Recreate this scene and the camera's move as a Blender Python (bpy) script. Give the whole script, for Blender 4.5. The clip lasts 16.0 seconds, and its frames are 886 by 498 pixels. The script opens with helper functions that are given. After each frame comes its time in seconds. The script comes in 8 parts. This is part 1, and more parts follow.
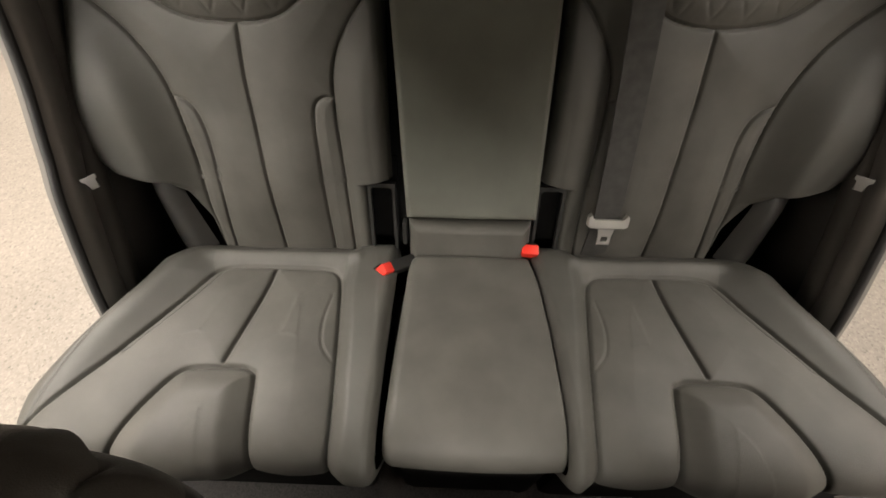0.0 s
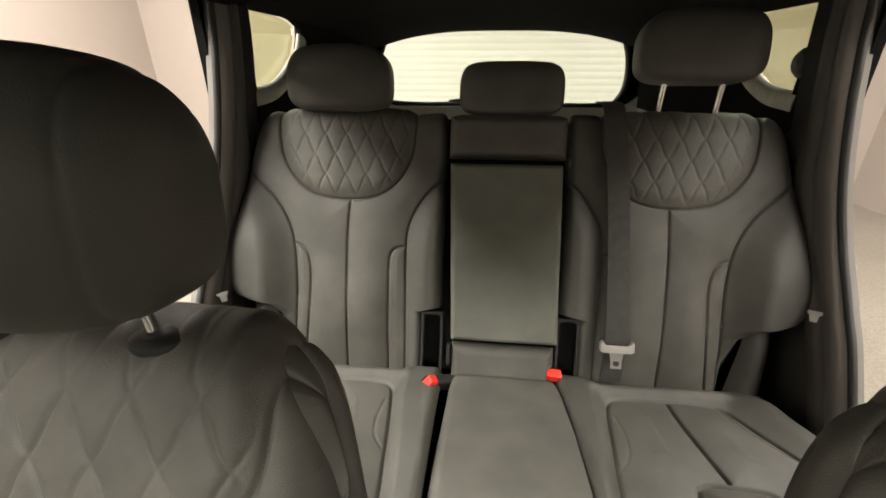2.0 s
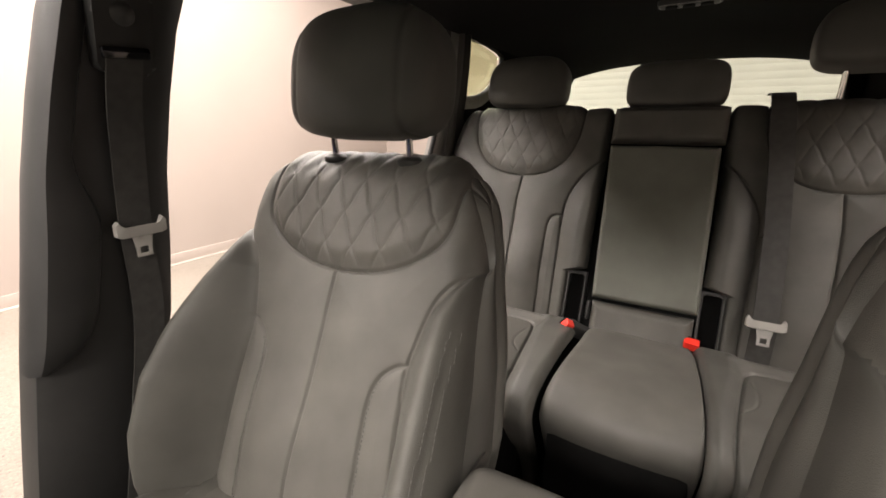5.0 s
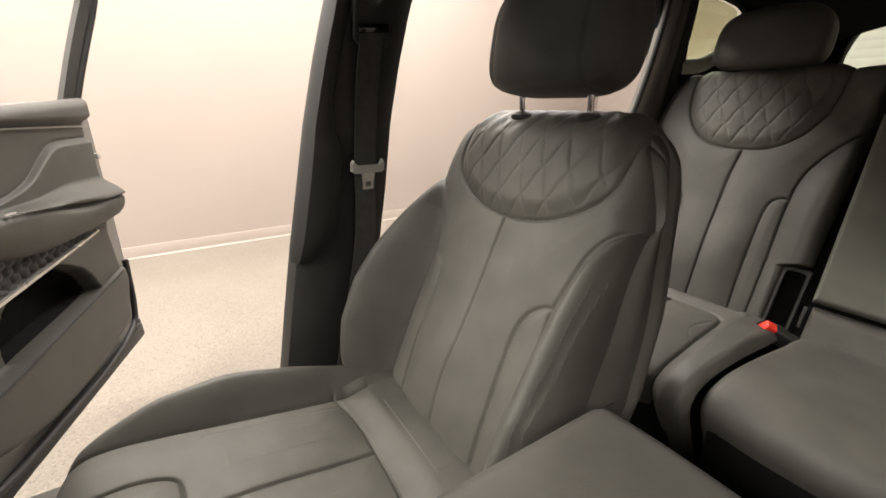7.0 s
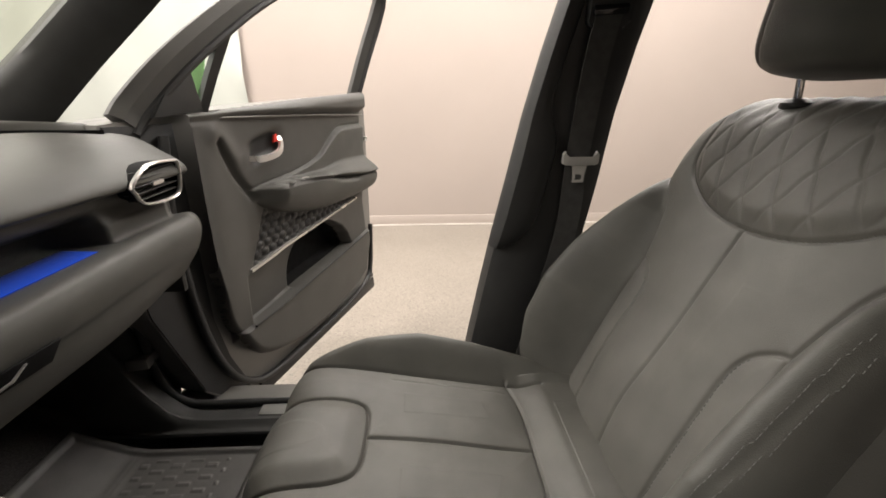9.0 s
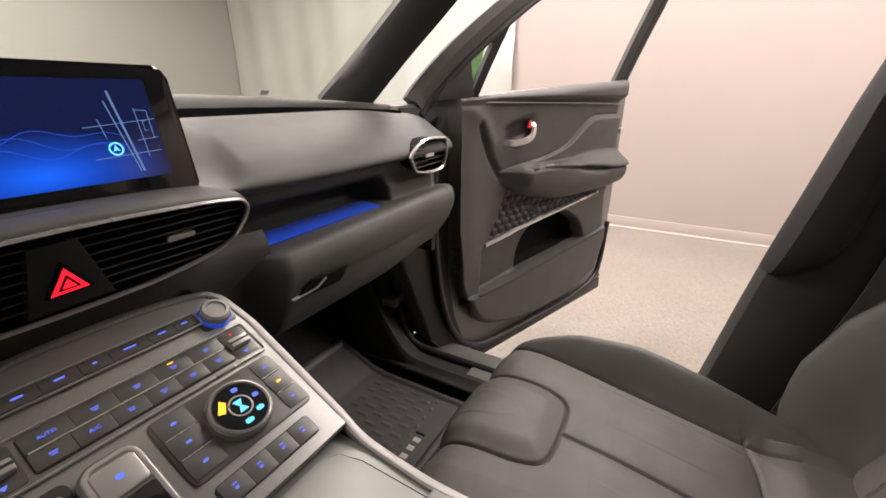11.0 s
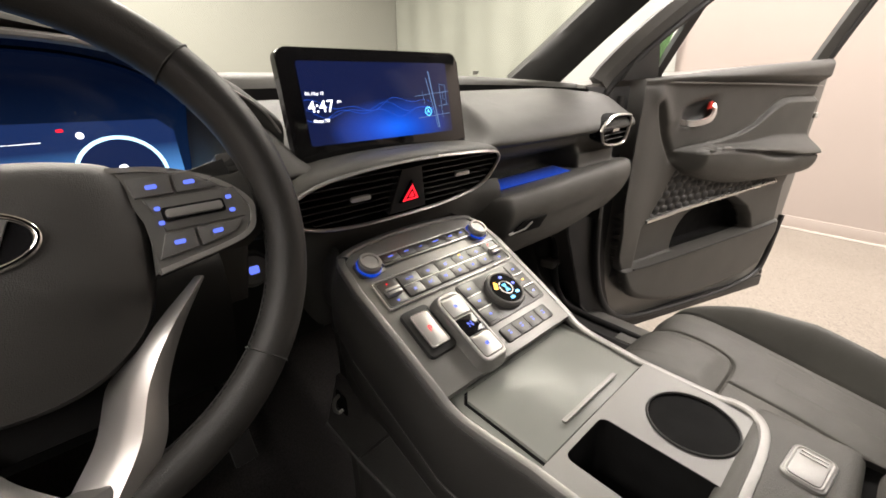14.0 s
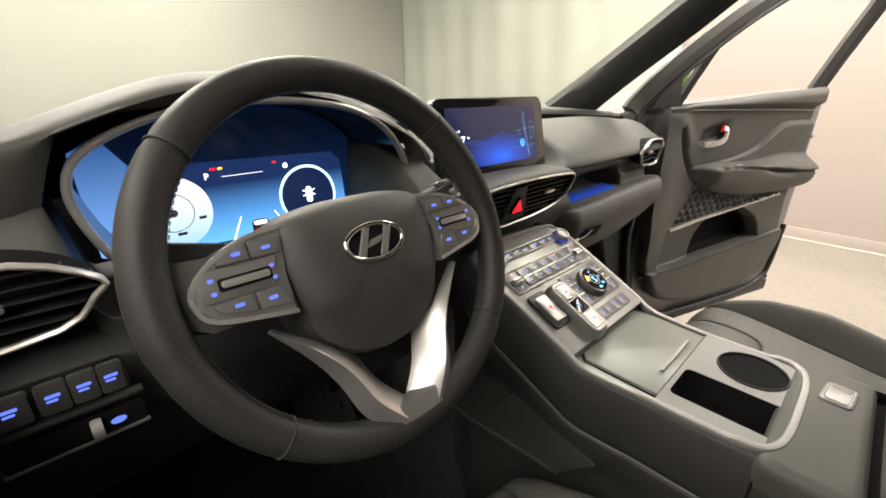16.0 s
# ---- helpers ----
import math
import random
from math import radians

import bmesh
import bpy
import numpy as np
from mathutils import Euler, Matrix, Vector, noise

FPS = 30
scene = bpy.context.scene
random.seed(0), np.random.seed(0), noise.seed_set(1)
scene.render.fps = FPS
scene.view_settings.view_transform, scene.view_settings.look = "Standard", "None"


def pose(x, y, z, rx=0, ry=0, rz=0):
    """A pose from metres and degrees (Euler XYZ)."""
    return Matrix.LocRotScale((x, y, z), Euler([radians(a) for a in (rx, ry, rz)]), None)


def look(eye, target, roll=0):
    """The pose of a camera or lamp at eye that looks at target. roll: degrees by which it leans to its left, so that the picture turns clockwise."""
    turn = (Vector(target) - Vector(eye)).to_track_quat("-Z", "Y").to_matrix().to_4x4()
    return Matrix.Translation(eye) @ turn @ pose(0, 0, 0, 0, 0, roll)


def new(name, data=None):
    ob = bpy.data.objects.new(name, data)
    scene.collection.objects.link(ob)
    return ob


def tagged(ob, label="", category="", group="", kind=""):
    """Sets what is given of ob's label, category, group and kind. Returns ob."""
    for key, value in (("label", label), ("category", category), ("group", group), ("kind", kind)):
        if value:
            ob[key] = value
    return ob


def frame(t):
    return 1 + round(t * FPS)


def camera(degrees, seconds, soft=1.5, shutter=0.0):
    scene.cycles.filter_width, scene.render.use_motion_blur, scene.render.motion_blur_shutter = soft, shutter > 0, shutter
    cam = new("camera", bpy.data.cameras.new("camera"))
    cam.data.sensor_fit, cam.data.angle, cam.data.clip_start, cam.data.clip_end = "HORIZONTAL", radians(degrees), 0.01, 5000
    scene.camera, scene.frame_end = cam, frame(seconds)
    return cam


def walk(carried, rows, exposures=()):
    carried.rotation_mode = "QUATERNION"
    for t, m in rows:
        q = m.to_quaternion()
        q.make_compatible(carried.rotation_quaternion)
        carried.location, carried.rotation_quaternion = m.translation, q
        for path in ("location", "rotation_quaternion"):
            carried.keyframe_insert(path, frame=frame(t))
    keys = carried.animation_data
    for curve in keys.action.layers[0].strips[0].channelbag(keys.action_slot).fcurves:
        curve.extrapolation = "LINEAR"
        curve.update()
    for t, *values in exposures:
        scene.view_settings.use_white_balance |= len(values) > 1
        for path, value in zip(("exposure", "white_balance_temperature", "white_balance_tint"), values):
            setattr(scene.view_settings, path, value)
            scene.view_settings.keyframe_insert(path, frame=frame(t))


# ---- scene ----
cam = camera(93.7, 16.0, soft=1.7)
PATH = [
    (0, (-0.022, -0.035, 1.424), (-0.067, 1.184, -0.161), -0.1),
    (0.5, (-0.016, -0.117, 1.447), (-0.084, 1.315, 0.053), -0.0),
    (1, (-0.022, -0.197, 1.443), (-0.116, 1.395, 0.235), 0.0),
    (1.5, (-0.034, -0.257, 1.441), (-0.171, 1.455, 0.417), -0.0),
    (2, (-0.043, -0.312, 1.428), (-0.237, 1.504, 0.613), 0.0),
    (2.5, (-0.05, -0.368, 1.414), (-0.321, 1.491, 0.729), 0.0),
    (3, (-0.037, -0.419, 1.391), (-0.412, 1.446, 0.775), -0.0),
    (3.2, (-0.039, -0.433, 1.372), (-0.443, 1.434, 0.778), 0.0),
    (5.5, (0.087, -0.612, 1.263), (-1.065, 0.912, 0.67), 0.0),
    (6, (0.091, -0.607, 1.256), (-1.225, 0.763, 0.63), 0.0),
    (6.5, (0.127, -0.617, 1.25), (-1.341, 0.576, 0.601), -0.0),
    (7, (0.148, -0.619, 1.239), (-1.447, 0.392, 0.581), -0.0),
    (7.5, (0.155, -0.618, 1.234), (-1.545, 0.204, 0.575), 0.1),
    (8, (0.158, -0.617, 1.232), (-1.631, -0.018, 0.568), -0.0),
    (8.5, (0.154, -0.61, 1.223), (-1.694, -0.247, 0.55), -0.0),
    (9, (0.145, -0.593, 1.225), (-1.736, -0.506, 0.552), -0.1),
    (9.5, (0.146, -0.597, 1.224), (-1.729, -0.772, 0.55), 0.1),
    (10, (0.138, -0.592, 1.219), (-1.686, -1.055, 0.542), 0.1),
    (12.5, (0.174, -0.613, 1.207), (-1.14, -1.906, 0.43), -0.1),
    (13, (0.248, -0.608, 1.209), (-1.014, -1.941, 0.416), 0.0),
    (13.5, (0.311, -0.604, 1.203), (-0.938, -1.958, 0.423), -0.0),
    (14, (0.374, -0.605, 1.21), (-0.879, -1.955, 0.431), -0.0),
    (14.5, (0.445, -0.607, 1.226), (-0.815, -1.955, 0.452), -0.1),
    (15, (0.509, -0.6, 1.247), (-0.749, -1.938, 0.456), -0.0),
    (15.5, (0.574, -0.609, 1.251), (-0.708, -1.954, 0.511), 0.1),
    (16, (0.625, -0.619, 1.258), (-0.662, -1.967, 0.531), -0.0),
]
walk(cam, [(t, look(eye, target, roll)) for t, eye, target, roll in PATH], [(0.0, 1.22, 6600.0, 11.0), (1.5, 1.74, 6550.0, 8.0), (2.2, 1.72, 6550.0, 9.0), (3.2, 1.64, 6600.0, 19.0), (5.3, 1.40, 6550.0, 15.0), (7.5, 0.98, 6450.0, 12.0), (9.0, 0.80, 6350.0, 12.0), (10.5, 0.76, 6400.0, 18.0), (12.5, 0.98, 6400.0, 22.0), (14.0, 0.98, 6450.0, 14.0), (16.0, 1.0, 6500.0, 10.0)])

# ---- world and lights ----
world = bpy.data.worlds.new("world")
world.use_nodes = True
world.node_tree.nodes["Background"].inputs[0].default_value = (0.9, 0.93, 1.0, 1)
world.node_tree.nodes["Background"].inputs[1].default_value = 0.05
scene.world = world


def ceiling_lamp(x, y, sx, sy, watts, tint):
    d = bpy.data.lights.new("ceiling_panel_light", "AREA")
    d.shape, d.size, d.size_y, d.energy, d.color = "RECTANGLE", sx, sy, watts, tint
    ob = new("ceiling_panel_light", d)
    ob.matrix_world = pose(x, y, 3.34)
    return ob


WARM = (1.0, 0.935, 0.845)
PANELS = ((-0.9, -4.4, 2.4, 120), (0.9, -4.4, 2.4, 120), (-2.6, 0.0, 6.4, 250), (2.65, 0.0, 6.4, 102))
for lx, ly, ln, w in PANELS:
    ceiling_lamp(lx, ly, 1.2, ln, w, WARM)


# ---- materials ----
def material(name, color, rough=0.5, metal=0.0, vary=0.25, scale=30.0, bump=0.0, bump_scale=400.0, kind="noise", spec=0.5, second=None, coat=0.0):
    """A surface with grain at two scales: a slow tone change, and a fine relief."""
    m = bpy.data.materials.new(name)
    m.use_nodes = True
    nt = m.node_tree
    b = nt.nodes["Principled BSDF"]
    tc = nt.nodes.new("ShaderNodeTexCoord")
    n1 = nt.nodes.new("ShaderNodeTexNoise")
    n1.inputs["Scale"].default_value, n1.inputs["Detail"].default_value = scale, 6
    nt.links.new(tc.outputs["Object"], n1.inputs["Vector"])
    ramp = nt.nodes.new("ShaderNodeValToRGB")
    lo = [c * (1 - vary) for c in color]
    hi = list(second) if second else [min(1, c * (1 + vary)) for c in color]
    ramp.color_ramp.elements[0].position, ramp.color_ramp.elements[1].position = 0.3, 0.7
    ramp.color_ramp.elements[0].color, ramp.color_ramp.elements[1].color = (*lo, 1), (*hi, 1)
    nt.links.new(n1.outputs["Fac"], ramp.inputs["Fac"])
    nt.links.new(ramp.outputs["Color"], b.inputs["Base Color"])
    b.inputs["Metallic"].default_value = metal
    b.inputs["Specular IOR Level"].default_value = spec
    b.inputs["Coat Weight"].default_value = coat
    rr = nt.nodes.new("ShaderNodeMapRange")
    rr.inputs["To Min"].default_value, rr.inputs["To Max"].default_value = max(0.0, rough - 0.06), min(1.0, rough + 0.06)
    n2 = nt.nodes.new("ShaderNodeTexNoise")
    n2.inputs["Scale"].default_value, n2.inputs["Detail"].default_value = scale * 0.35, 4
    nt.links.new(tc.outputs["Object"], n2.inputs["Vector"])
    nt.links.new(n2.outputs["Fac"], rr.inputs["Value"])
    nt.links.new(rr.outputs["Result"], b.inputs["Roughness"])
    if bump:
        if kind == "voronoi":
            n3 = nt.nodes.new("ShaderNodeTexVoronoi")
            out = n3.outputs["Distance"]
        else:
            n3 = nt.nodes.new("ShaderNodeTexNoise")
            n3.inputs["Detail"].default_value = 3
            out = n3.outputs["Fac"]
        n3.inputs["Scale"].default_value = bump_scale
        nt.links.new(tc.outputs["Object"], n3.inputs["Vector"])
        bp = nt.nodes.new("ShaderNodeBump")
        bp.inputs["Strength"].default_value, bp.inputs["Distance"].default_value = bump, 0.0006
        nt.links.new(out, bp.inputs["Height"])
        nt.links.new(bp.outputs["Normal"], b.inputs["Normal"])
    return m


def glow(name, color, strength, base=0.02):
    m = bpy.data.materials.new(name)
    m.use_nodes = True
    b = m.node_tree.nodes["Principled BSDF"]
    b.inputs["Base Color"].default_value = (base, base, base, 1)
    b.inputs["Roughness"].default_value = 0.25
    b.inputs["Emission Color"].default_value = (*color, 1)
    b.inputs["Emission Strength"].default_value = strength
    return m


def glass(name, color, rough=0.0):
    m = bpy.data.materials.new(name)
    m.use_nodes = True
    nt = m.node_tree
    clear = nt.nodes.new("ShaderNodeBsdfTransparent")
    clear.inputs[0].default_value = (*color, 1)
    gloss = nt.nodes.new("ShaderNodeBsdfGlossy")
    gloss.inputs["Roughness"].default_value = rough
    lw = nt.nodes.new("ShaderNodeLayerWeight")
    lw.inputs["Blend"].default_value = 0.5
    pw = nt.nodes.new("ShaderNodeMath")
    pw.operation = "POWER"
    pw.inputs[1].default_value = 4.0
    nt.links.new(lw.outputs["Facing"], pw.inputs[0])
    fr = nt.nodes.new("ShaderNodeMath")
    fr.operation = "MULTIPLY_ADD"
    fr.inputs[1].default_value, fr.inputs[2].default_value = 0.55, 0.03
    nt.links.new(pw.outputs[0], fr.inputs[0])
    mix = nt.nodes.new("ShaderNodeMixShader")
    nt.links.new(fr.outputs[0], mix.inputs[0])
    nt.links.new(clear.outputs[0], mix.inputs[1])
    nt.links.new(gloss.outputs[0], mix.inputs[2])
    nt.links.new(mix.outputs[0], nt.nodes["Material Output"].inputs["Surface"])
    return m


LEATHER = material("black_leather", (0.076, 0.073, 0.0645), 0.56, vary=0.16, scale=14, bump=0.35, bump_scale=900, kind="voronoi", spec=0.38)
LEATHER_B = material("black_leather_bolster", (0.065, 0.0635, 0.056), 0.54, vary=0.16, scale=10, bump=0.3, bump_scale=820, kind="voronoi", spec=0.38)
QUILT = material("quilted_leather", (0.080, 0.076, 0.067), 0.52, vary=0.18, scale=18, bump=0.4, bump_scale=1000, kind="voronoi", spec=0.38)
ARM_BACK = material("armrest_back_vinyl", (0.118, 0.122, 0.104), 0.6, vary=0.10, scale=14, bump=0.35, bump_scale=1200, kind="voronoi", spec=0.35)
RIM_HIDE = material("dark_wheel_leather", (0.029, 0.028, 0.026), 0.52, vary=0.12, scale=10, bump=0.16, bump_scale=820, kind="voronoi", spec=0.36)
SPOKE = material("bright_satin_spoke", (0.56, 0.545, 0.525), 0.36, metal=0.85, vary=0.05, scale=12)
STITCH = material("grey_thread", (0.085, 0.084, 0.078), 0.8, vary=0.3, scale=300)
THREAD_DARK = material("dark_thread", (0.03, 0.03, 0.028), 0.8, vary=0.3, scale=300)
SOFT = material("soft_touch_black", (0.068, 0.067, 0.061), 0.55, vary=0.12, scale=12, bump=0.3, bump_scale=1300, kind="voronoi", spec=0.3)
PLASTIC = material("black_plastic", (0.024, 0.024, 0.023), 0.5, vary=0.15, scale=20, bump=0.25, bump_scale=1100, spec=0.3)
HUB = material("black_hub_plastic", (0.046, 0.045, 0.042), 0.5, vary=0.12, scale=12, bump=0.3, bump_scale=1300, kind="voronoi", spec=0.4)
PILLAR = material("black_pillar_plastic", (0.022, 0.0218, 0.0212), 0.50, vary=0.15, scale=20, bump=0.2, bump_scale=1100, spec=0.42)
TRIM_GREY = material("charcoal_trim_plastic", (0.062, 0.060, 0.055), 0.55, vary=0.10, scale=9, bump=0.25, bump_scale=1200, spec=0.4)
# plain black parts, and the shade inside recesses put in as colour
VOID = material("black_plastic_and_recess_shade", (0.010, 0.010, 0.010), 0.8, vary=0.2, scale=30, spec=0.05)
GLOSS = material("gloss_black", (0.012, 0.012, 0.013), 0.08, vary=0.1, scale=8, spec=0.5)
RAIL = material("satin_metal_rail", (0.24, 0.235, 0.225), 0.44, metal=0.7, vary=0.06, scale=10, bump=0.04, bump_scale=900)
KEYSILVER = material("satin_key_metal", (0.44, 0.43, 0.41), 0.34, metal=0.6, vary=0.06, scale=12)
GUNMETAL = material("satin_gunmetal", (0.20, 0.197, 0.186), 0.32, metal=0.4, vary=0.06, scale=8, bump=0.05, bump_scale=900)
KEYCAP = material("grey_key_plastic", (0.078, 0.077, 0.073), 0.30, metal=0.2, vary=0.08, scale=20)
PLATE = material("dark_grey_plate", (0.150, 0.148, 0.140), 0.42, metal=0.25, vary=0.06, scale=9, bump=0.05, bump_scale=900)
FACIA = material("satin_grey_facia", (0.25, 0.246, 0.233), 0.38, metal=0.45, vary=0.06, scale=9, bump=0.05, bump_scale=900)
LID = material("gloss_grey_lid", (0.23, 0.238, 0.218), 0.25, vary=0.05, scale=5, spec=0.25)
SILVER = material("satin_silver", (0.62, 0.605, 0.575), 0.28, metal=0.7, vary=0.05, scale=10)
SATIN = material("brushed_satin_metal", (0.36, 0.35, 0.335), 0.36, metal=0.3, vary=0.08, scale=14, bump=0.05, bump_scale=900)
CHROME = material("chrome", (0.75, 0.74, 0.72), 0.10, metal=1.0, vary=0.04, scale=10)
BELT = material("black_webbing", (0.042, 0.041, 0.038), 0.75, vary=0.2, scale=60, bump=0.6, bump_scale=700)
PALE = material("pale_grey_plastic", (0.36, 0.35, 0.325), 0.45, vary=0.08, scale=20)
RED = material("red_plastic", (0.75, 0.035, 0.02), 0.4, vary=0.1, scale=30)
CARPET = material("black_carpet", (0.038, 0.036, 0.035), 0.95, vary=0.35, scale=300, bump=0.9, bump_scale=900, spec=0.05)
RUBBER = material("grey_rubber_mat", (0.042, 0.040, 0.037), 0.6, vary=0.15, scale=20, bump=0.4, bump_scale=600)
LINER = material("black_headliner_cloth", (0.009, 0.009, 0.009), 0.95, vary=0.25, scale=200, bump=0.7, bump_scale=900, spec=0.03)
PAINT = material("grey_body_paint", (0.16, 0.155, 0.145), 0.36, metal=0.15, vary=0.05, scale=6, coat=0.15)
SEAL = material("rubber_seal", (0.018, 0.018, 0.018), 0.6, vary=0.15, scale=30)
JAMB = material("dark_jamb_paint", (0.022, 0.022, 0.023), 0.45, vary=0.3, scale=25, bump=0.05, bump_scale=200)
CREAM = material("light_grey_lining", (0.42, 0.43, 0.38), 0.8, vary=0.1, scale=60, bump=0.4, bump_scale=700)
WALL = material("painted_wall", (0.275, 0.234, 0.208), 0.7, vary=0.03, scale=1.3, bump=0.15, bump_scale=60)
WALL_PALE = material("off_white_wall", (0.24, 0.242, 0.224), 0.7, vary=0.03, scale=1.3, bump=0.15, bump_scale=60)
SHEETING = material("hung_white_sheeting", (0.325, 0.337, 0.308), 0.55, vary=0.05, scale=2.2, bump=0.3, bump_scale=14)
SKIRT = material("painted_baseboard", (0.31, 0.268, 0.238), 0.5, vary=0.03, scale=4)
BEAD = material("white_bead", (0.50, 0.46, 0.42), 0.45, vary=0.04, scale=5)
BASE = material("white_baseboard", (0.82, 0.78, 0.73), 0.45, vary=0.04, scale=5)
ROLLER = material("roller_door_slats", (0.52, 0.53, 0.535), 0.75, vary=0.03, scale=3, spec=0.2)
CEIL = material("white_ceiling", (0.82, 0.80, 0.77), 0.8, vary=0.03, scale=4)
LAMP = glow("lamp_diffuser", (1.0, 0.95, 0.88), 2.0, 0.8)
WINDOW = glass("tinted_glass", (0.86, 0.875, 0.80))
QUARTER = glass("green_tinted_glass", (0.80, 0.83, 0.68))
DOOR_GLASS = glass("deep_green_glass", (0.42, 0.56, 0.38))
BLUE = glow("blue_backlight", (0.13, 0.20, 1.0), 0.70)
BLUE_STRIP = glow("blue_ambient_strip", (0.005, 0.10, 1.0), 0.25)
REDGLOW = glow("red_backlight", (1.0, 0.012, 0.025), 0.95)
AMBER = glow("amber_backlight", (1.0, 0.42, 0.02), 1.6)
WHITE_GLOW = glow("white_pixels", (0.95, 0.97, 1.0), 1.6)
CYAN_GLOW = glow("cyan_pixels", (0.10, 0.55, 1.0), 1.2)


def speckled_floor():
    m = bpy.data.materials.new("speckled_epoxy_floor")
    m.use_nodes = True
    nt = m.node_tree
    b = nt.nodes["Principled BSDF"]
    tc = nt.nodes.new("ShaderNodeTexCoord")
    v = nt.nodes.new("ShaderNodeTexVoronoi")
    v.inputs["Scale"].default_value = 130
    v2 = nt.nodes.new("ShaderNodeTexNoise")
    v2.inputs["Scale"].default_value, v2.inputs["Detail"].default_value = 1.5, 5
    r = nt.nodes.new("ShaderNodeValToRGB")
    e = r.color_ramp.elements
    e[0].position, e[0].color = 0.0, (0.115, 0.102, 0.088, 1)
    e[1].position, e[1].color = 1.0, (0.29, 0.26, 0.222, 1)
    k = r.color_ramp.elements.new(0.25)
    k.color = (0.205, 0.18, 0.152, 1)
    k = r.color_ramp.elements.new(0.7)
    k.color = (0.24, 0.212, 0.18, 1)
    mix = nt.nodes.new("ShaderNodeMix")
    mix.data_type, mix.blend_type = "RGBA", "MULTIPLY"
    mix.inputs["Factor"].default_value = 0.35
    nt.links.new(tc.outputs["Object"], v.inputs["Vector"])
    nt.links.new(tc.outputs["Object"], v2.inputs["Vector"])
    nt.links.new(v.outputs["Color"], r.inputs["Fac"])
    nt.links.new(r.outputs["Color"], mix.inputs["A"])
    nt.links.new(v2.outputs["Fac"], mix.inputs["B"])
    nt.links.new(mix.outputs["Result"], b.inputs["Base Color"])
    b.inputs["Roughness"].default_value = 0.42
    return m


FLOOR = speckled_floor()


# ---- mesh helpers ----
def thing(name, label, category, at=(0, 0, 0), group="", kind=""):
    ob = new(name)
    ob.location = at
    ob.empty_display_size = 0.05
    return tagged(ob, label, category, group, kind)


def finish(ob, mat, parent, label):
    ob.data.materials.append(mat)
    if parent is not None:
        up = Matrix.Identity(4)
        chain = parent
        while chain is not None:
            up = chain.matrix_basis @ up
            chain = chain.parent
        ob.parent = parent
        ob.matrix_basis = up.inverted()
    if label:
        tagged(ob, label)
    return ob


def part(name, bm, mat, parent=None, label="", smooth=True):
    """Links a bmesh in world coordinates as one mesh under its thing."""
    me = bpy.data.meshes.new(name)
    bmesh.ops.recalc_face_normals(bm, faces=bm.faces)
    for f in bm.faces:
        f.smooth = smooth
    bm.to_mesh(me)
    bm.free()
    if smooth:
        me.set_sharp_from_angle(angle=radians(38))
    return finish(new(name, me), mat, parent, label)


def sheet(name, P, mat, parent=None, label="", mask=None, flip=False):
    """A grid of points (rows, columns, 3) as one smooth mesh; mask picks its faces."""
    m, n = P.shape[:2]
    ids = np.arange(m * n).reshape(m, n)
    q = np.stack([ids[:-1, :-1], ids[:-1, 1:], ids[1:, 1:], ids[1:, :-1]], -1)
    q = q[mask] if mask is not None else q.reshape(-1, 4)
    if flip:
        q = q[:, ::-1]
    used, inv = np.unique(q, return_inverse=True)
    co, q = P.reshape(-1, 3)[used], inv.reshape(-1, 4)
    me = bpy.data.meshes.new(name)
    me.vertices.add(len(co))
    me.vertices.foreach_set("co", np.ascontiguousarray(co, np.float32).ravel())
    me.loops.add(q.size)
    me.loops.foreach_set("vertex_index", np.ascontiguousarray(q, np.int32).ravel())
    me.polygons.add(len(q))
    me.polygons.foreach_set("loop_start", np.arange(0, q.size, 4, dtype=np.int32))
    me.polygons.foreach_set("use_smooth", np.ones(len(q), bool))
    me.update(calc_edges=True)
    me.validate()
    return finish(new(name, me), mat, parent, label)


def box(bm, size, m=None, bevel=0.0, segs=2):
    """A bevelled block of that size round the origin of m."""
    r = bmesh.ops.create_cube(bm, size=1.0, matrix=(m or Matrix.Identity(4)) @ Matrix.Diagonal((*size, 1)))
    if bevel:
        es = {e for v in r["verts"] for e in v.link_edges}
        bmesh.ops.bevel(bm, geom=list(es), offset=bevel, segments=segs, affect="EDGES", profile=0.6, clamp_overlap=True)
    return bm


def block(name, size, m, mat, parent=None, label="", bevel=0.004, segs=2):
    return part(name, box(bmesh.new(), size, m, bevel, segs), mat, parent, label)


def prism(poly, depth, m, bevel=0.0, segs=2, bm=None):
    """A polygon in the xy plane of m, extruded by depth along its +z, with bevelled edges."""
    bm = bm or bmesh.new()
    a = [bm.verts.new(m @ Vector((x, y, 0))) for x, y in poly]
    b = [bm.verts.new(m @ Vector((x, y, depth))) for x, y in poly]
    n = len(poly)
    bm.faces.new(a[::-1])
    top = bm.faces.new(b)
    for i in range(n):
        bm.faces.new((a[i], a[(i + 1) % n], b[(i + 1) % n], b[i]))
    if bevel:
        bmesh.ops.bevel(bm, geom=list(top.edges), offset=bevel, segments=segs, affect="EDGES", profile=0.6, clamp_overlap=True)
    return bm


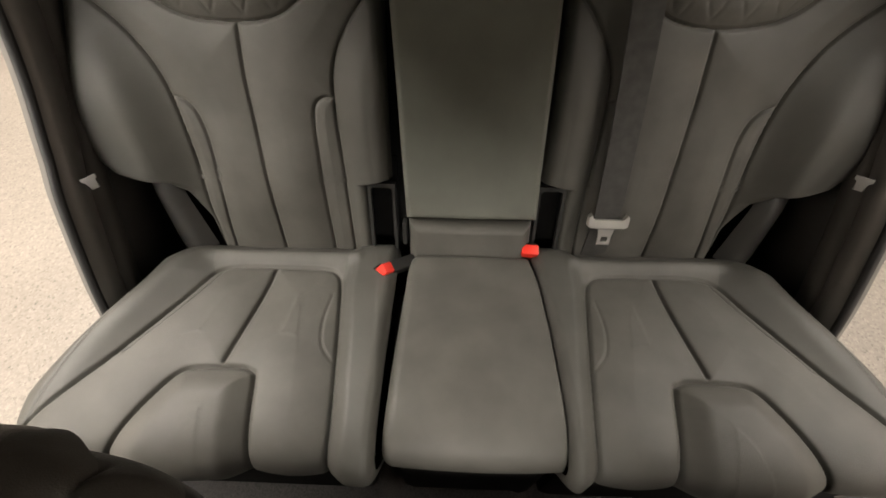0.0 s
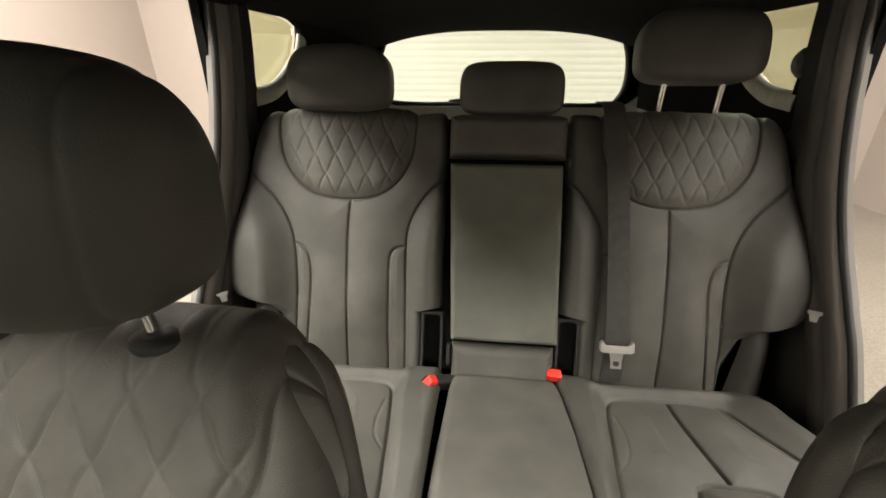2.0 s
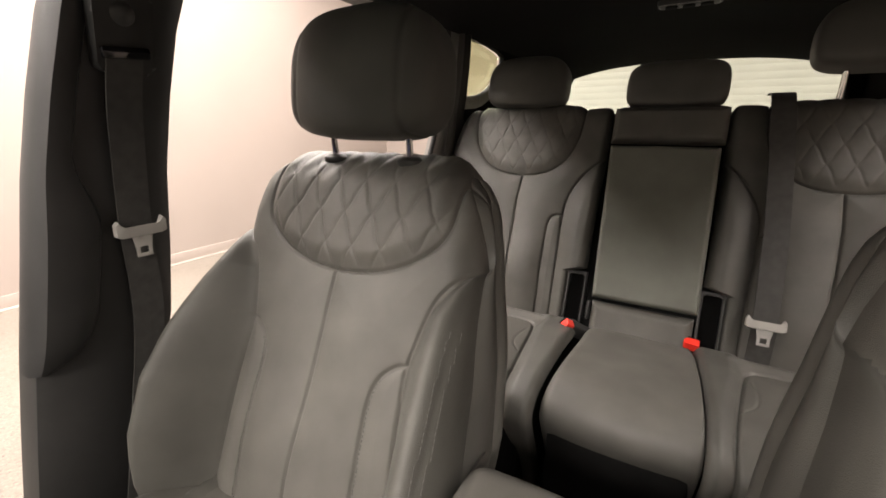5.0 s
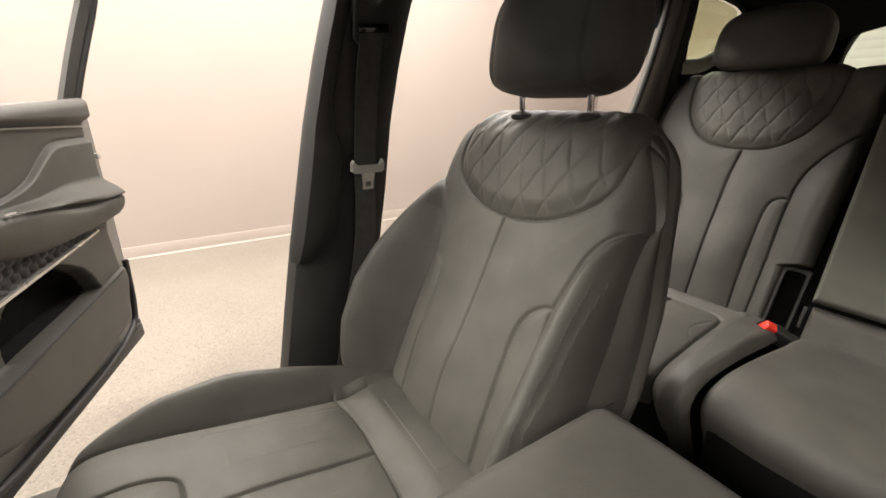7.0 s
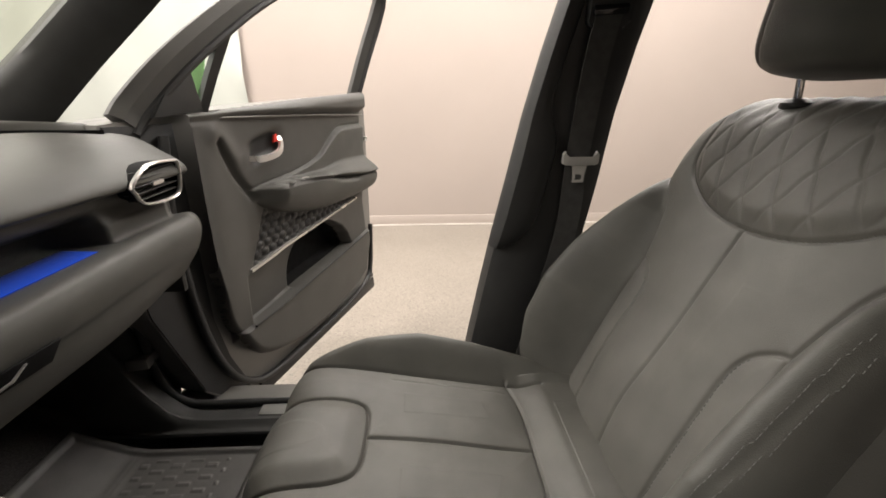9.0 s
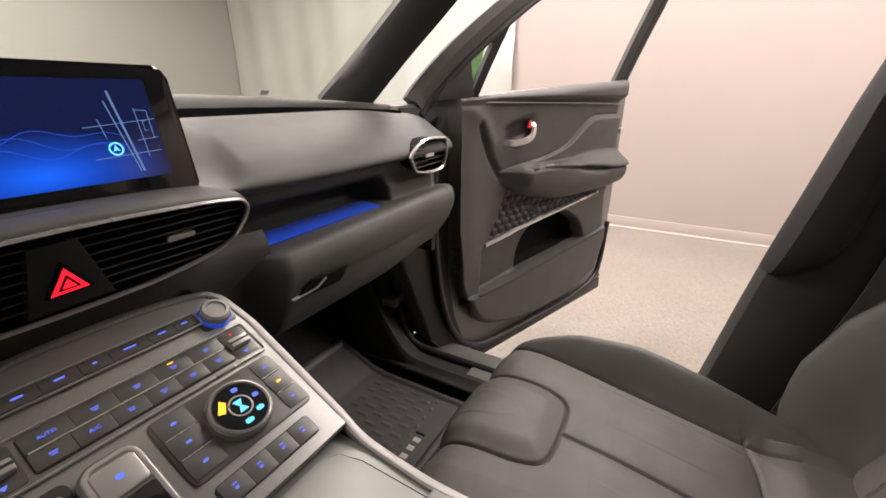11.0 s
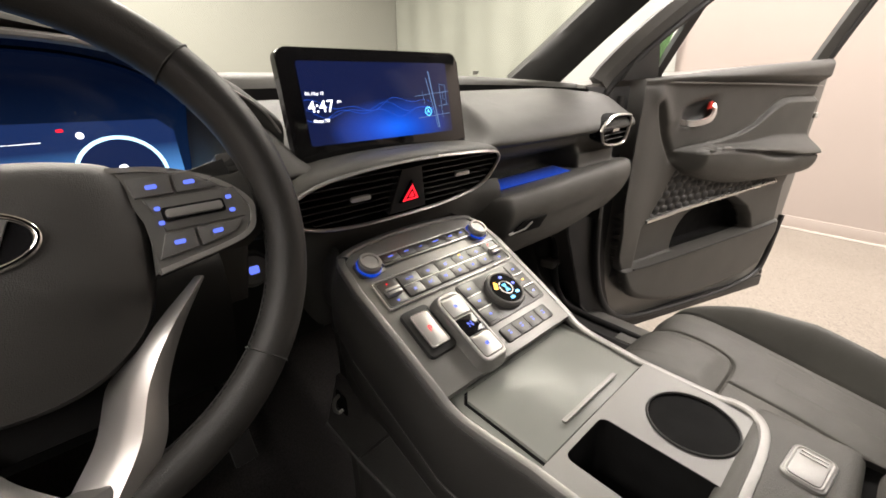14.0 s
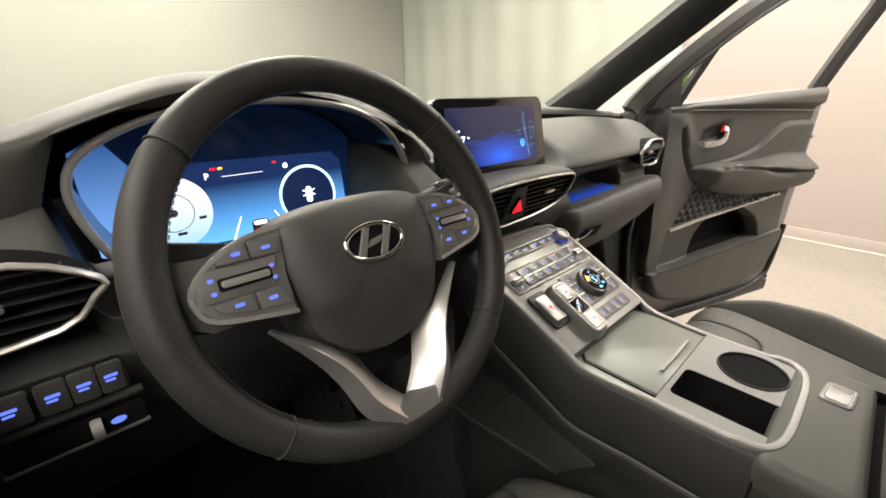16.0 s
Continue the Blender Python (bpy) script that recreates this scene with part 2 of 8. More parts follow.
def holed(outer, holes, depth, m):
    """A plate in the xy plane of m with holes right through it."""
    bm = bmesh.new()
    es = []
    for loop in (outer, *holes):
        vs = [bm.verts.new(m @ Vector((x, y, 0))) for x, y in loop]
        es += [bm.edges.new((vs[i], vs[(i + 1) % len(vs)])) for i in range(len(vs))]
    bmesh.ops.triangle_fill(bm, edges=es, use_beauty=True)
    r = bmesh.ops.extrude_face_region(bm, geom=list(bm.faces))
    off = m.to_3x3() @ Vector((0, 0, -depth))
    bmesh.ops.translate(bm, verts=[v for v in r["geom"] if isinstance(v, bmesh.types.BMVert)], vec=off)
    return bm


def rounded(w, h, r, n=5, cx=0.0, cy=0.0):
    pts = []
    for sx, sy, a0 in ((1, 1, 0), (-1, 1, 90), (-1, -1, 180), (1, -1, 270)):
        for i in range(n + 1):
            a = radians(a0 + 90 * i / n)
            pts.append((cx + sx * (w / 2 - r) + r * math.cos(a), cy + sy * (h / 2 - r) + r * math.sin(a)))
    return pts


def ellipse(a, b, n=32, cx=0.0, cy=0.0):
    return [(cx + a * math.cos(2 * math.pi * i / n), cy + b * math.sin(2 * math.pi * i / n)) for i in range(n)]


def curve(pts, n=10, closed=False):
    """A Catmull-Rom line through the points."""
    P = np.array(pts, float)
    if closed:
        E = np.vstack([P[-1], P, P[0], P[1]])
    else:
        E = np.vstack([2 * P[0] - P[1], P, 2 * P[-1] - P[-2]])
    out = []
    for i in range(1, len(E) - 2):
        for t in np.linspace(0, 1, n, endpoint=False):
            a, b, c, d = E[i - 1], E[i], E[i + 1], E[i + 2]
            out.append(0.5 * (2 * b + (c - a) * t + (2 * a - 5 * b + 4 * c - d) * t * t + (3 * b - a - 3 * c + d) * t ** 3))
    if not closed:
        out.append(P[-1])
    return np.array(out)


def tube(path, section, closed=False, up=(0, 0, 1), bm=None):
    """Sweeps a closed 2D section (side, up) along a path of 3D points."""
    bm = bm or bmesh.new()
    P = np.array(path, float)
    n = len(P)
    rings = []
    for i in range(n):
        a, b = (P[(i - 1) % n], P[(i + 1) % n]) if closed else (P[max(i - 1, 0)], P[min(i + 1, n - 1)])
        t = (b - a) / (np.linalg.norm(b - a) + 1e-12)
        s = np.cross(t, up)
        s /= np.linalg.norm(s) + 1e-12
        u = np.cross(s, t)
        rings.append([bm.verts.new(P[i] + s * x + u * y) for x, y in section])
    k = len(section)
    for i in range(n if closed else n - 1):
        r0, r1 = rings[i], rings[(i + 1) % n]
        for j in range(k):
            bm.faces.new((r0[j], r0[(j + 1) % k], r1[(j + 1) % k], r1[j]))
    if not closed:
        bm.faces.new(rings[0][::-1])
        bm.faces.new(rings[-1])
    return bm


def loft(rings, closed_ring=True, caps=True, bm=None):
    bm = bm or bmesh.new()
    vs = [[bm.verts.new(p) for p in r] for r in rings]
    k = len(rings[0])
    for i in range(len(vs) - 1):
        for j in range(k if closed_ring else k - 1):
            bm.faces.new((vs[i][j], vs[i][(j + 1) % k], vs[i + 1][(j + 1) % k], vs[i + 1][j]))
    if caps and closed_ring:
        bm.faces.new(vs[0][::-1])
        bm.faces.new(vs[-1])
    return bm


def lathe(profile, m, n=32, bm=None):
    """Turns (radius, height) pairs about the z axis of m."""
    rings = [[m @ Vector((r * math.cos(2 * math.pi * i / n), r * math.sin(2 * math.pi * i / n), h)) for i in range(n)] for r, h in profile]
    return loft(rings, bm=bm)


def basis(at, right, up):
    """A pose at a place with its x along right and its y along up; z stands out of the plane."""
    r = Vector(right).normalized()
    u = Vector(up).normalized()
    n = r.cross(u).normalized()
    u = n.cross(r)
    m = Matrix((r, u, n)).transposed().to_4x4()
    m.translation = at
    return m


def lettering(name, text, size, m, mat, parent, label="", lift=0.0004):
    c = bpy.data.curves.new(name, "FONT")
    c.body, c.size, c.align_x, c.align_y, c.extrude = text, size, "CENTER", "CENTER", 0.0001
    tmp = bpy.data.objects.new(name, c)
    me = bpy.data.meshes.new_from_object(tmp)
    bpy.data.objects.remove(tmp)
    me.transform(m @ Matrix.Translation((0, 0, lift)))
    me.name = name
    return finish(new(name, me), mat, parent, label)


def near_lines(A, B, lines):
    """The distance of each grid point (A, B) from the nearest of the lines."""
    best = np.full(A.shape, 1e3)
    for L in lines:
        for (x0, y0), (x1, y1) in zip(L[:-1], L[1:]):
            dx, dy = x1 - x0, y1 - y0
            pad = 0.06
            sel = (A > min(x0, x1) - pad) & (A < max(x0, x1) + pad) & (B > min(y0, y1) - pad) & (B < max(y0, y1) + pad)
            if not sel.any():
                continue
            a, b = A[sel] - x0, B[sel] - y0
            t = np.clip((a * dx + b * dy) / (dx * dx + dy * dy + 1e-12), 0, 1)
            best[sel] = np.minimum(best[sel], np.hypot(a - t * dx, b - t * dy))
    return best


def inside(A, B, poly):
    c = np.zeros(A.shape, bool)
    n = len(poly)
    for i in range(n):
        (x0, y0), (x1, y1) = poly[i], poly[(i + 1) % n]
        hit_row = (y0 > B) != (y1 > B)
        c ^= hit_row & (A < (x1 - x0) * (B - y0) / (y1 - y0 + 1e-12) + x0)
    return c


def padding(A, B, seams, groove=0.0042, width=0.0024, puff=0.006, reach=0.025):
    d = near_lines(A, B, seams)
    return -groove * np.exp(-((d / width) ** 2)) + puff * (1 - np.exp(-d / reach)) - puff


def quilting(A, B, w=0.05, h=0.088, height=0.006):
    """Padded diamonds between sharp sewn grooves."""
    bend = 0.05 * np.sin(2 * np.pi * B / h * 2)
    f1, f2 = A / w + B / h + bend * 0.5, A / w - B / h - bend * 0.5
    sewn = np.minimum(np.abs(f1 - np.round(f1)), np.abs(f2 - np.round(f2)))
    puff = np.abs(np.sin(np.pi * f1)) * np.abs(np.sin(np.pi * f2))
    return height * (0.5 * (1 - np.exp(-(sewn / 0.055) ** 2)) + 0.5 * puff ** 0.6 - 0.55)


def ease(x, a, b):
    t = np.clip((x - a) / (b - a), 0, 1)
    return t * t * (3 - 2 * t)


def profile_line(pts, count):
    """Even points along a smooth (y, z) line, with the normals to its left."""
    L = curve(pts, 30)
    s = np.r_[0, np.cumsum(np.hypot(*np.diff(L, axis=0).T))]
    e = np.linspace(0, s[-1], count)
    Y, Z = np.interp(e, s, L[:, 0]), np.interp(e, s, L[:, 1])
    ty, tz = np.gradient(Y), np.gradient(Z)
    k = np.hypot(ty, tz)
    return Y, Z, -tz / k, ty / k


def stitches(name, A, B, P, line, parent, mat, step=0.0058, length=0.0038, gauge=0.0008, offset=0.0):
    """A row of short raised threads that follows a line over a padded surface."""
    L = np.array(line)
    s = np.r_[0, np.cumsum(np.hypot(*np.diff(L, axis=0).T))]
    bm = bmesh.new()
    FA, FB, FP = A.ravel(), B.ravel(), P.reshape(-1, 3)
    rows, cols = A.shape
    for e in np.arange(step, s[-1] - step, step):
        q = [np.array((np.interp(e + k, s, L[:, 0]) + offset, np.interp(e + k, s, L[:, 1]))) for k in (-length / 2, length / 2)]
        ends = []
        for a, b in q:
            i = int(np.argmin((FA - a) ** 2 + (FB - b) ** 2))
            r, c = np.clip(i // cols, 1, rows - 2), np.clip(i % cols, 1, cols - 2)
            nrm = np.cross(P[r, c + 1] - P[r, c - 1], P[r + 1, c] - P[r - 1, c])
            ends.append((FP[i], nrm / (np.linalg.norm(nrm) + 1e-12)))
        (p, n0), (p2, _) = ends
        t = p2 - p
        if np.linalg.norm(t) < 1e-4:
            continue
        t = t / np.linalg.norm(t)
        side = np.cross(n0, t)
        sec = [p + side * gauge, p + n0 * gauge, p - side * gauge, p - n0 * gauge]
        v0 = [bm.verts.new(v) for v in sec]
        v1 = [bm.verts.new(v + t * length) for v in sec]
        for j in range(4):
            bm.faces.new((v0[j], v0[(j + 1) % 4], v1[(j + 1) % 4], v1[j]))
    return tagged(part(name, bm, mat, parent), kind="stuff")


# ---- the room ----
def room():
    f = part("floor", box(bmesh.new(), (8.4, 11.5, 0.1), pose(0, -0.85, -0.05)), FLOOR)
    tagged(f, "beige speckled epoxy garage floor", "floor", kind="structure")
    w = part("wall_west", box(bmesh.new(), (0.1, 11.6, 3.42), pose(-4.10, -0.85, 1.71)), WALL)
    tagged(w, "plain pale pinkish white painted wall", "wall", kind="structure")
    w = part("wall_east", box(bmesh.new(), (0.1, 11.6, 3.42), pose(4.10, -0.85, 1.71)), WALL)
    tagged(w, "plain pale painted wall", "wall", kind="structure")
    w = part("wall_south", box(bmesh.new(), (8.1, 0.1, 3.42), pose(0, -6.45, 1.71)), WALL_PALE)
    tagged(w, "plain pale painted wall beyond the windscreen", "wall", kind="structure")
    w = part("wall_north", box(bmesh.new(), (8.1, 0.1, 3.42), pose(0, 4.75, 1.71)), WALL)
    tagged(w, "plain pale painted wall behind the car", "wall", kind="structure")
    c = part("ceiling", box(bmesh.new(), (8.4, 11.6, 0.1), pose(0, -0.85, 3.47)), CEIL)
    tagged(c, "plain white ceiling with light panels", "ceiling", kind="structure")
    # a low white baseboard with a rounded top, and its shadow gap
    b = part("baseboard", box(bmesh.new(), (0.016, 11.2, 0.10), pose(-4.042, -0.85, 0.055), 0.005), SKIRT)
    tagged(b, "low white baseboard along the wall", "baseboard", kind="structure")
    q = part("baseboard_bead", box(bmesh.new(), (0.012, 11.2, 0.014), pose(-4.028, -0.85, 0.007), 0.004), BEAD)
    tagged(q, "white bead at the foot of the baseboard", "baseboard", kind="structure")
    # sheeting hung over the forward half of the passenger-side wall, softly creased
    ys, zs = np.linspace(-6.38, -2.2, 260), np.linspace(0.12, 3.37, 120)
    Yg, Zg = np.meshgrid(ys, zs)
    fold = 0.012 * np.sin(Yg * 5.2 + 0.6 * np.sin(Zg * 1.7)) + 0.008 * np.sin(Yg * 13 + Zg * 1.1) + 0.007 * np.sin(Zg * 3.1 + Yg * 2.2)
    edge = np.exp(-((Yg + 2.2) / 0.12) ** 2) * 0.02 * np.sin(Zg * 9 + 1.3)
    s = sheet("wall_sheeting", np.stack([-4.0 + fold + edge, Yg, Zg], -1), SHEETING)
    tagged(s, "creased white plastic sheeting hung on the wall", "sheeting", kind="structure")
    # a roller door of narrow slats behind the car
    door = thing("roller_door", "closed pale roller door of narrow horizontal slats", "door", (0, 4.68, 0))
    bm0 = bmesh.new()
    sec = [(-1.7, -0.0012, -0.035), (-1.7, -0.003, -0.031), (-1.7, -0.0036, 0.0), (-1.7, -0.003, 0.031), (-1.7, -0.0012, 0.035), (-1.7, 0.012, 0.0)]
    loft([[Vector((x, y, z)) for _, y, z in sec] for x in (-1.7, 1.7)], bm=bm0)
    first = part("slat", bm0, ROLLER, door)
    for i in range(47):
        o = first if i == 0 else first.copy()
        if i:
            scene.collection.objects.link(o)
            o.parent = door
        o.matrix_basis = pose(0, 0, 0.05 + i * 0.07)
    # the light panels
    for lx, ly, ln, _ in PANELS:
        t = thing("ceiling_light", "flat rectangular ceiling light panel", "light", (lx, ly, 3.42), "ceiling lights")
        part("housing", box(bmesh.new(), (1.26, ln + 0.06, 0.05), pose(lx, ly, 3.395), 0.008), BASE, t)
        part("diffuser", box(bmesh.new(), (1.18, ln - 0.02, 0.006), pose(lx, ly, 3.365)), LAMP, t)


room()


# ---- seats ----
def upholstered(pts, rows, cols, left, right, relief, by="z", over=False):
    """A padded surface: a (y, z) profile swept across x, pushed out along its normal by relief(X, B, q)."""
    Y, Z, NY, NZ = profile_line(pts, rows)
    B1 = Z if by == "z" else Y
    if over:
        B1 = np.where(np.arange(rows) > np.argmax(Z), 2 * Z.max() - Z, Z)
    xl, xr = left(B1), right(B1)
    q = np.linspace(0, 1, cols)
    X = xl[:, None] + (xr - xl)[:, None] * q[None, :]
    B = np.repeat(B1[:, None], cols, 1)
    S = np.repeat(np.linspace(0, 1, rows)[:, None], cols, 1)
    d = relief(X, B, np.repeat(q[None, :], rows, 0), S)
    P = np.stack([X, Y[:, None] + NY[:, None] * d, Z[:, None] + NZ[:, None] * d], -1)
    return X, B, P


def faces_of(A, B, test):
    ca = (A[:-1, :-1] + A[1:, 1:]) / 2
    cb = (B[:-1, :-1] + B[1:, 1:]) / 2
    return test(ca, cb)


def edge_roll(dist, radius, depth):
    t = np.clip(1 - dist / radius, 0, 1)
    return -depth * (1 - np.sqrt(np.clip(1 - t * t, 0, 1)))


def headrest(name, at, size, label, tilt=0.0, posts=None, post_len=0.05, power=(0.42, 0.55), taper=0.12, seam=None, flat_bottom=0.0, group="", parent=None):
    """A padded head restraint: rounded block with a softer top, side seams, two chrome posts and their sleeves."""
    w, dpt, h = size
    root = parent
    m, n = 90, 140
    th = np.linspace(-np.pi / 2, np.pi / 2, m)[:, None]
    ph = np.linspace(0, 2 * np.pi, n)[None, :]
    sgn = lambda v, e: np.sign(v) * np.abs(v) ** e
    e1, e2 = power
    X = w / 2 * sgn(np.cos(th), e1) * sgn(np.cos(ph), e2)
    Yy = dpt / 2 * sgn(np.cos(th), e1) * sgn(np.sin(ph), e2)
    Zz = h / 2 * sgn(np.sin(th), e1) + 0 * ph
    zt = Zz / (h / 2)
    X = X * (1 - taper * np.clip(zt, 0, 1) ** 2 - 0.05 * np.clip(-zt, 0, 1) ** 3)
    Yy = Yy * (1 - 0.28 * np.clip(zt, 0, 1) ** 2) - 0.018 * np.abs(X / (w / 2)) ** 2 * (Yy < 0) * 0 + 0.012 * (X / (w / 2)) ** 2
    if seam:
        k = np.exp(-((np.abs(X) - seam) / 0.0035) ** 2)
        X, Yy, Zz = X * (1 - 0.02 * k), Yy * (1 - 0.05 * k), Zz * (1 - 0.02 * k)
    R = pose(*at, tilt)
    P = np.stack([X, Yy, Zz], -1).reshape(-1, 3) @ np.array(R.to_3x3()).T + np.array(at)
    sheet("headrest", P.reshape(m, n, 3), LEATHER_B, root, label)
    for px in posts or ():
        a = R @ Vector((px, 0.012, -h / 2 + 0.01))
        b = a + Vector((0, 0.006, -post_len - 0.03))
        bm = tube([a, a.lerp(b, 0.5), b], ellipse(0.0055, 0.0055, 14), up=(0, 1, 0))
        part("post", bm, CHROME, root, "chrome headrest post")
        sl = Matrix.Translation(a + Vector((0, 0.004, -post_len - 0.004)))
        part("sleeve", lathe([(0.0, 0.006), (0.013, 0.006), (0.020, 0.001), (0.021, -0.004), (0.016, -0.012), (0.0, -0.012)], sl @ Matrix.Diagonal((1.15, 0.85, 1, 1)), 24), PLASTIC, root)


def fn(*pairs):
    """A piecewise line through (coordinate, value) pairs."""
    p = sorted(pairs)
    a, b = np.array([v[0] for v in p]), np.array([v[1] for v in p])
    return lambda z: np.interp(z, a, b)


REAR_BACK = [(0.462, 0.70), (0.478, 0.745), (0.508, 0.83), (0.544, 0.93), (0.580, 1.03), (0.616, 1.13), (0.648, 1.22), (0.672, 1.285), (0.690, 1.312), (0.715, 1.322), (0.745, 1.312), (0.76, 1.28)]


def rear_backrest(side, root):
    fix = lambda pts: [(side * x, z) for x, z in pts]
    quilt = curve(fix([(0.546, 1.345), (0.543, 1.27), (0.530, 1.215), (0.491, 1.165), (0.440, 1.139), (0.366, 1.132), (0.298, 1.142), (0.247, 1.178), (0.219, 1.235), (0.212, 1.29), (0.212, 1.345)]), 12)
    centre = curve(fix([(0.366, 1.132), (0.372, 1.03), (0.366, 0.85), (0.362, 0.70)]), 10)
    outer = curve(fix([(0.645, 1.205), (0.600, 1.170), (0.552, 1.125), (0.520, 1.075), (0.504, 1.02), (0.497, 0.92), (0.500, 0.80), (0.502, 0.70)]), 10)
    outer2 = curve(fix([(0.505, 1.028), (0.482, 1.018), (0.466, 0.99), (0.461, 0.93), (0.468, 0.80), (0.470, 0.70)]), 10)
    inner = curve(fix([(0.130, 1.192), (0.170, 1.160), (0.205, 1.115), (0.224, 1.07), (0.228, 1.01), (0.225, 0.88), (0.221, 0.70)]), 10)
    inner2 = curve(fix([(0.229, 1.028), (0.250, 1.026), (0.264, 1.010), (0.268, 0.97), (0.266, 0.85), (0.262, 0.70)]), 10)
    rim = curve(fix([(0.592, 1.345), (0.612, 1.24), (0.628, 1.15), (0.650, 1.02), (0.656, 0.95)]), 10)
    seams = [quilt, centre, outer, outer2, inner, inner2]
    lo = fn((0.70, 0.184), (0.884, 0.184), (0.897, 0.137), (1.4, 0.137))
    hi = fn((0.70, 0.512), (0.80, 0.522), (0.860, 0.545), (0.884, 0.575), (0.894, 0.625), (0.905, 0.655), (0.93, 0.676), (0.96, 0.682), (1.02, 0.676), (1.19, 0.642), (1.28, 0.618), (1.33, 0.600))
    left, right = (lambda z: np.minimum(side * lo(z), side * hi(z))), (lambda z: np.maximum(side * lo(z), side * hi(z)))

    def relief(X, Z, q, s):
        xm = np.abs(X)
        so = np.interp(Z, np.sort(outer[:, 1]), np.abs(outer[:, 0])[np.argsort(outer[:, 1])])
        si = np.interp(Z, np.sort(inner[:, 1]), np.abs(inner[:, 0])[np.argsort(inner[:, 1])])
        up = ease(Z, 0.98, 1.2)
        d = 0.034 * (1 - up) * ease(xm, so, so + 0.085) + 0.020 * (1 - up) * ease(-xm, -si, -si + 0.055)
        d += 0.012 * np.exp(-((Z - 0.86) / 0.1) ** 2) * (1 - ease(np.abs(xm - 0.366), 0.06, 0.13))
        inq = inside(X, Z, [tuple(p) for p in quilt])
        dist = near_lines(X, Z, [quilt])
        d += np.where(inq, 0.38 * quilting(X, Z) * ease(dist, 0.0, 0.02) + 0.006 * ease(dist, 0.0, 0.03), 0)
        d += padding(X, Z, seams) - 0.0012 * np.exp(-((near_lines(X, Z, [rim]) / 0.0022) ** 2))
        e_in, e_out = xm - lo(Z), hi(Z) - xm
        d += edge_roll(e_in, 0.022, 0.03) + edge_roll(e_out, 0.045, 0.06)
        d += 0.0016 * np.sin(X * 31 + Z * 17) * np.sin(Z * 23 - X * 9)
        return d

    A, B, P = upholstered(REAR_BACK, 330, 250, left, right, relief)
    inq = faces_of(A, B, lambda a, b: inside(a, b, [tuple(p) for p in quilt]))
    so = lambda b: np.interp(b, np.sort(outer[:, 1]), np.abs(outer[:, 0])[np.argsort(outer[:, 1])])
    si = lambda b: np.interp(b, np.sort(inner[:, 1]), np.abs(inner[:, 0])[np.argsort(inner[:, 1])])
    bo = faces_of(A, B, lambda a, b: (np.abs(a) > so(b)) & (b < 1.205)) & ~inq
    bi = faces_of(A, B, lambda a, b: (np.abs(a) < si(b)) & (b < 1.192)) & ~inq
    mid = ~(inq | bo | bi)
    sheet("quilted_panel", P, QUILT, root, "diamond-quilted leather panel", inq)
    sheet("outer_bolster", P, LEATHER_B, root, "", bo)
    sheet("inner_bolster", P, LEATHER_B, root, "", bi)
    sheet("centre_panel", P, LEATHER, root, "smooth perforated leather", mid)
    stitches("stitching", A, B, P, rim, root, THREAD_DARK)
    # the hard shell behind
    bm = bmesh.new()
    ring = [(lo(0.75) + 0.01, 0.74), (0.50, 0.74), (0.57, 0.87), (0.655, 0.93), (0.62, 1.18), (0.585, 1.27), (0.15, 1.27)]
    prism([(side * x, z) for x, z in ring], 0.09, Matrix(((1, 0, 0, 0), (0, 0.36, 1, 0.04 + 0.51 - 0.36 * 0.835), (0, 1, 0, 0), (0, 0, 0, 1))), bm=bm)
    part("back_shell", bm, PLASTIC, root)
    if side < 0:
        headrest("headrest", (-0.398, 0.715, 1.394), (0.250, 0.115, 0.148), "low black leather headrest", -12, (-0.07, 0.07), 0.0, taper=0.16, power=(0.45, 0.55), parent=root)
    else:
        headrest("headrest", (0.397, 0.715, 1.460), (0.256, 0.115, 0.146), "raised black leather headrest", -12, (-0.061, 0.061), 0.075, taper=0.16, power=(0.42, 0.5), parent=root)
    # white guide slots for child-seat anchors between back and cushion
    for x in (0.47,):
        block("anchor_slot", (0.022, 0.003, 0.003), pose(side * x, 0.463, 0.746), PALE, root, "pale anchor slot mark", 0.001)
    return root


def padded_block(name, x0, x1, line, front, label, mat, parent, radius=0.018, depth=0.03, seams=(), puff=0.004, cols=120, rows=140):
    """A pad of one panel with rounded edges on the backrest's plane."""
    lf, rf = (lambda z: np.interp(z, (line[0][1], line[-1][1]), (x0[0], x0[1]))), (lambda z: np.interp(z, (line[0][1], line[-1][1]), (x1[0], x1[1])))
    z0, z1 = line[0][1], line[-1][1]

    def relief(X, Z, q, s):
        e = np.minimum(np.minimum(X - lf(Z), rf(Z) - X), np.minimum(Z - z0, z1 - Z))
        return front + edge_roll(e, radius, depth) + padding(X, Z, seams, 0.003, 0.0025, puff, 0.03) + puff + 0.001 * np.sin(X * 40 + Z * 9) * np.sin(Z * 25)

    A, B, P = upholstered(line, rows, cols, lf, rf, relief)
    return sheet(name, P, mat, parent, label)


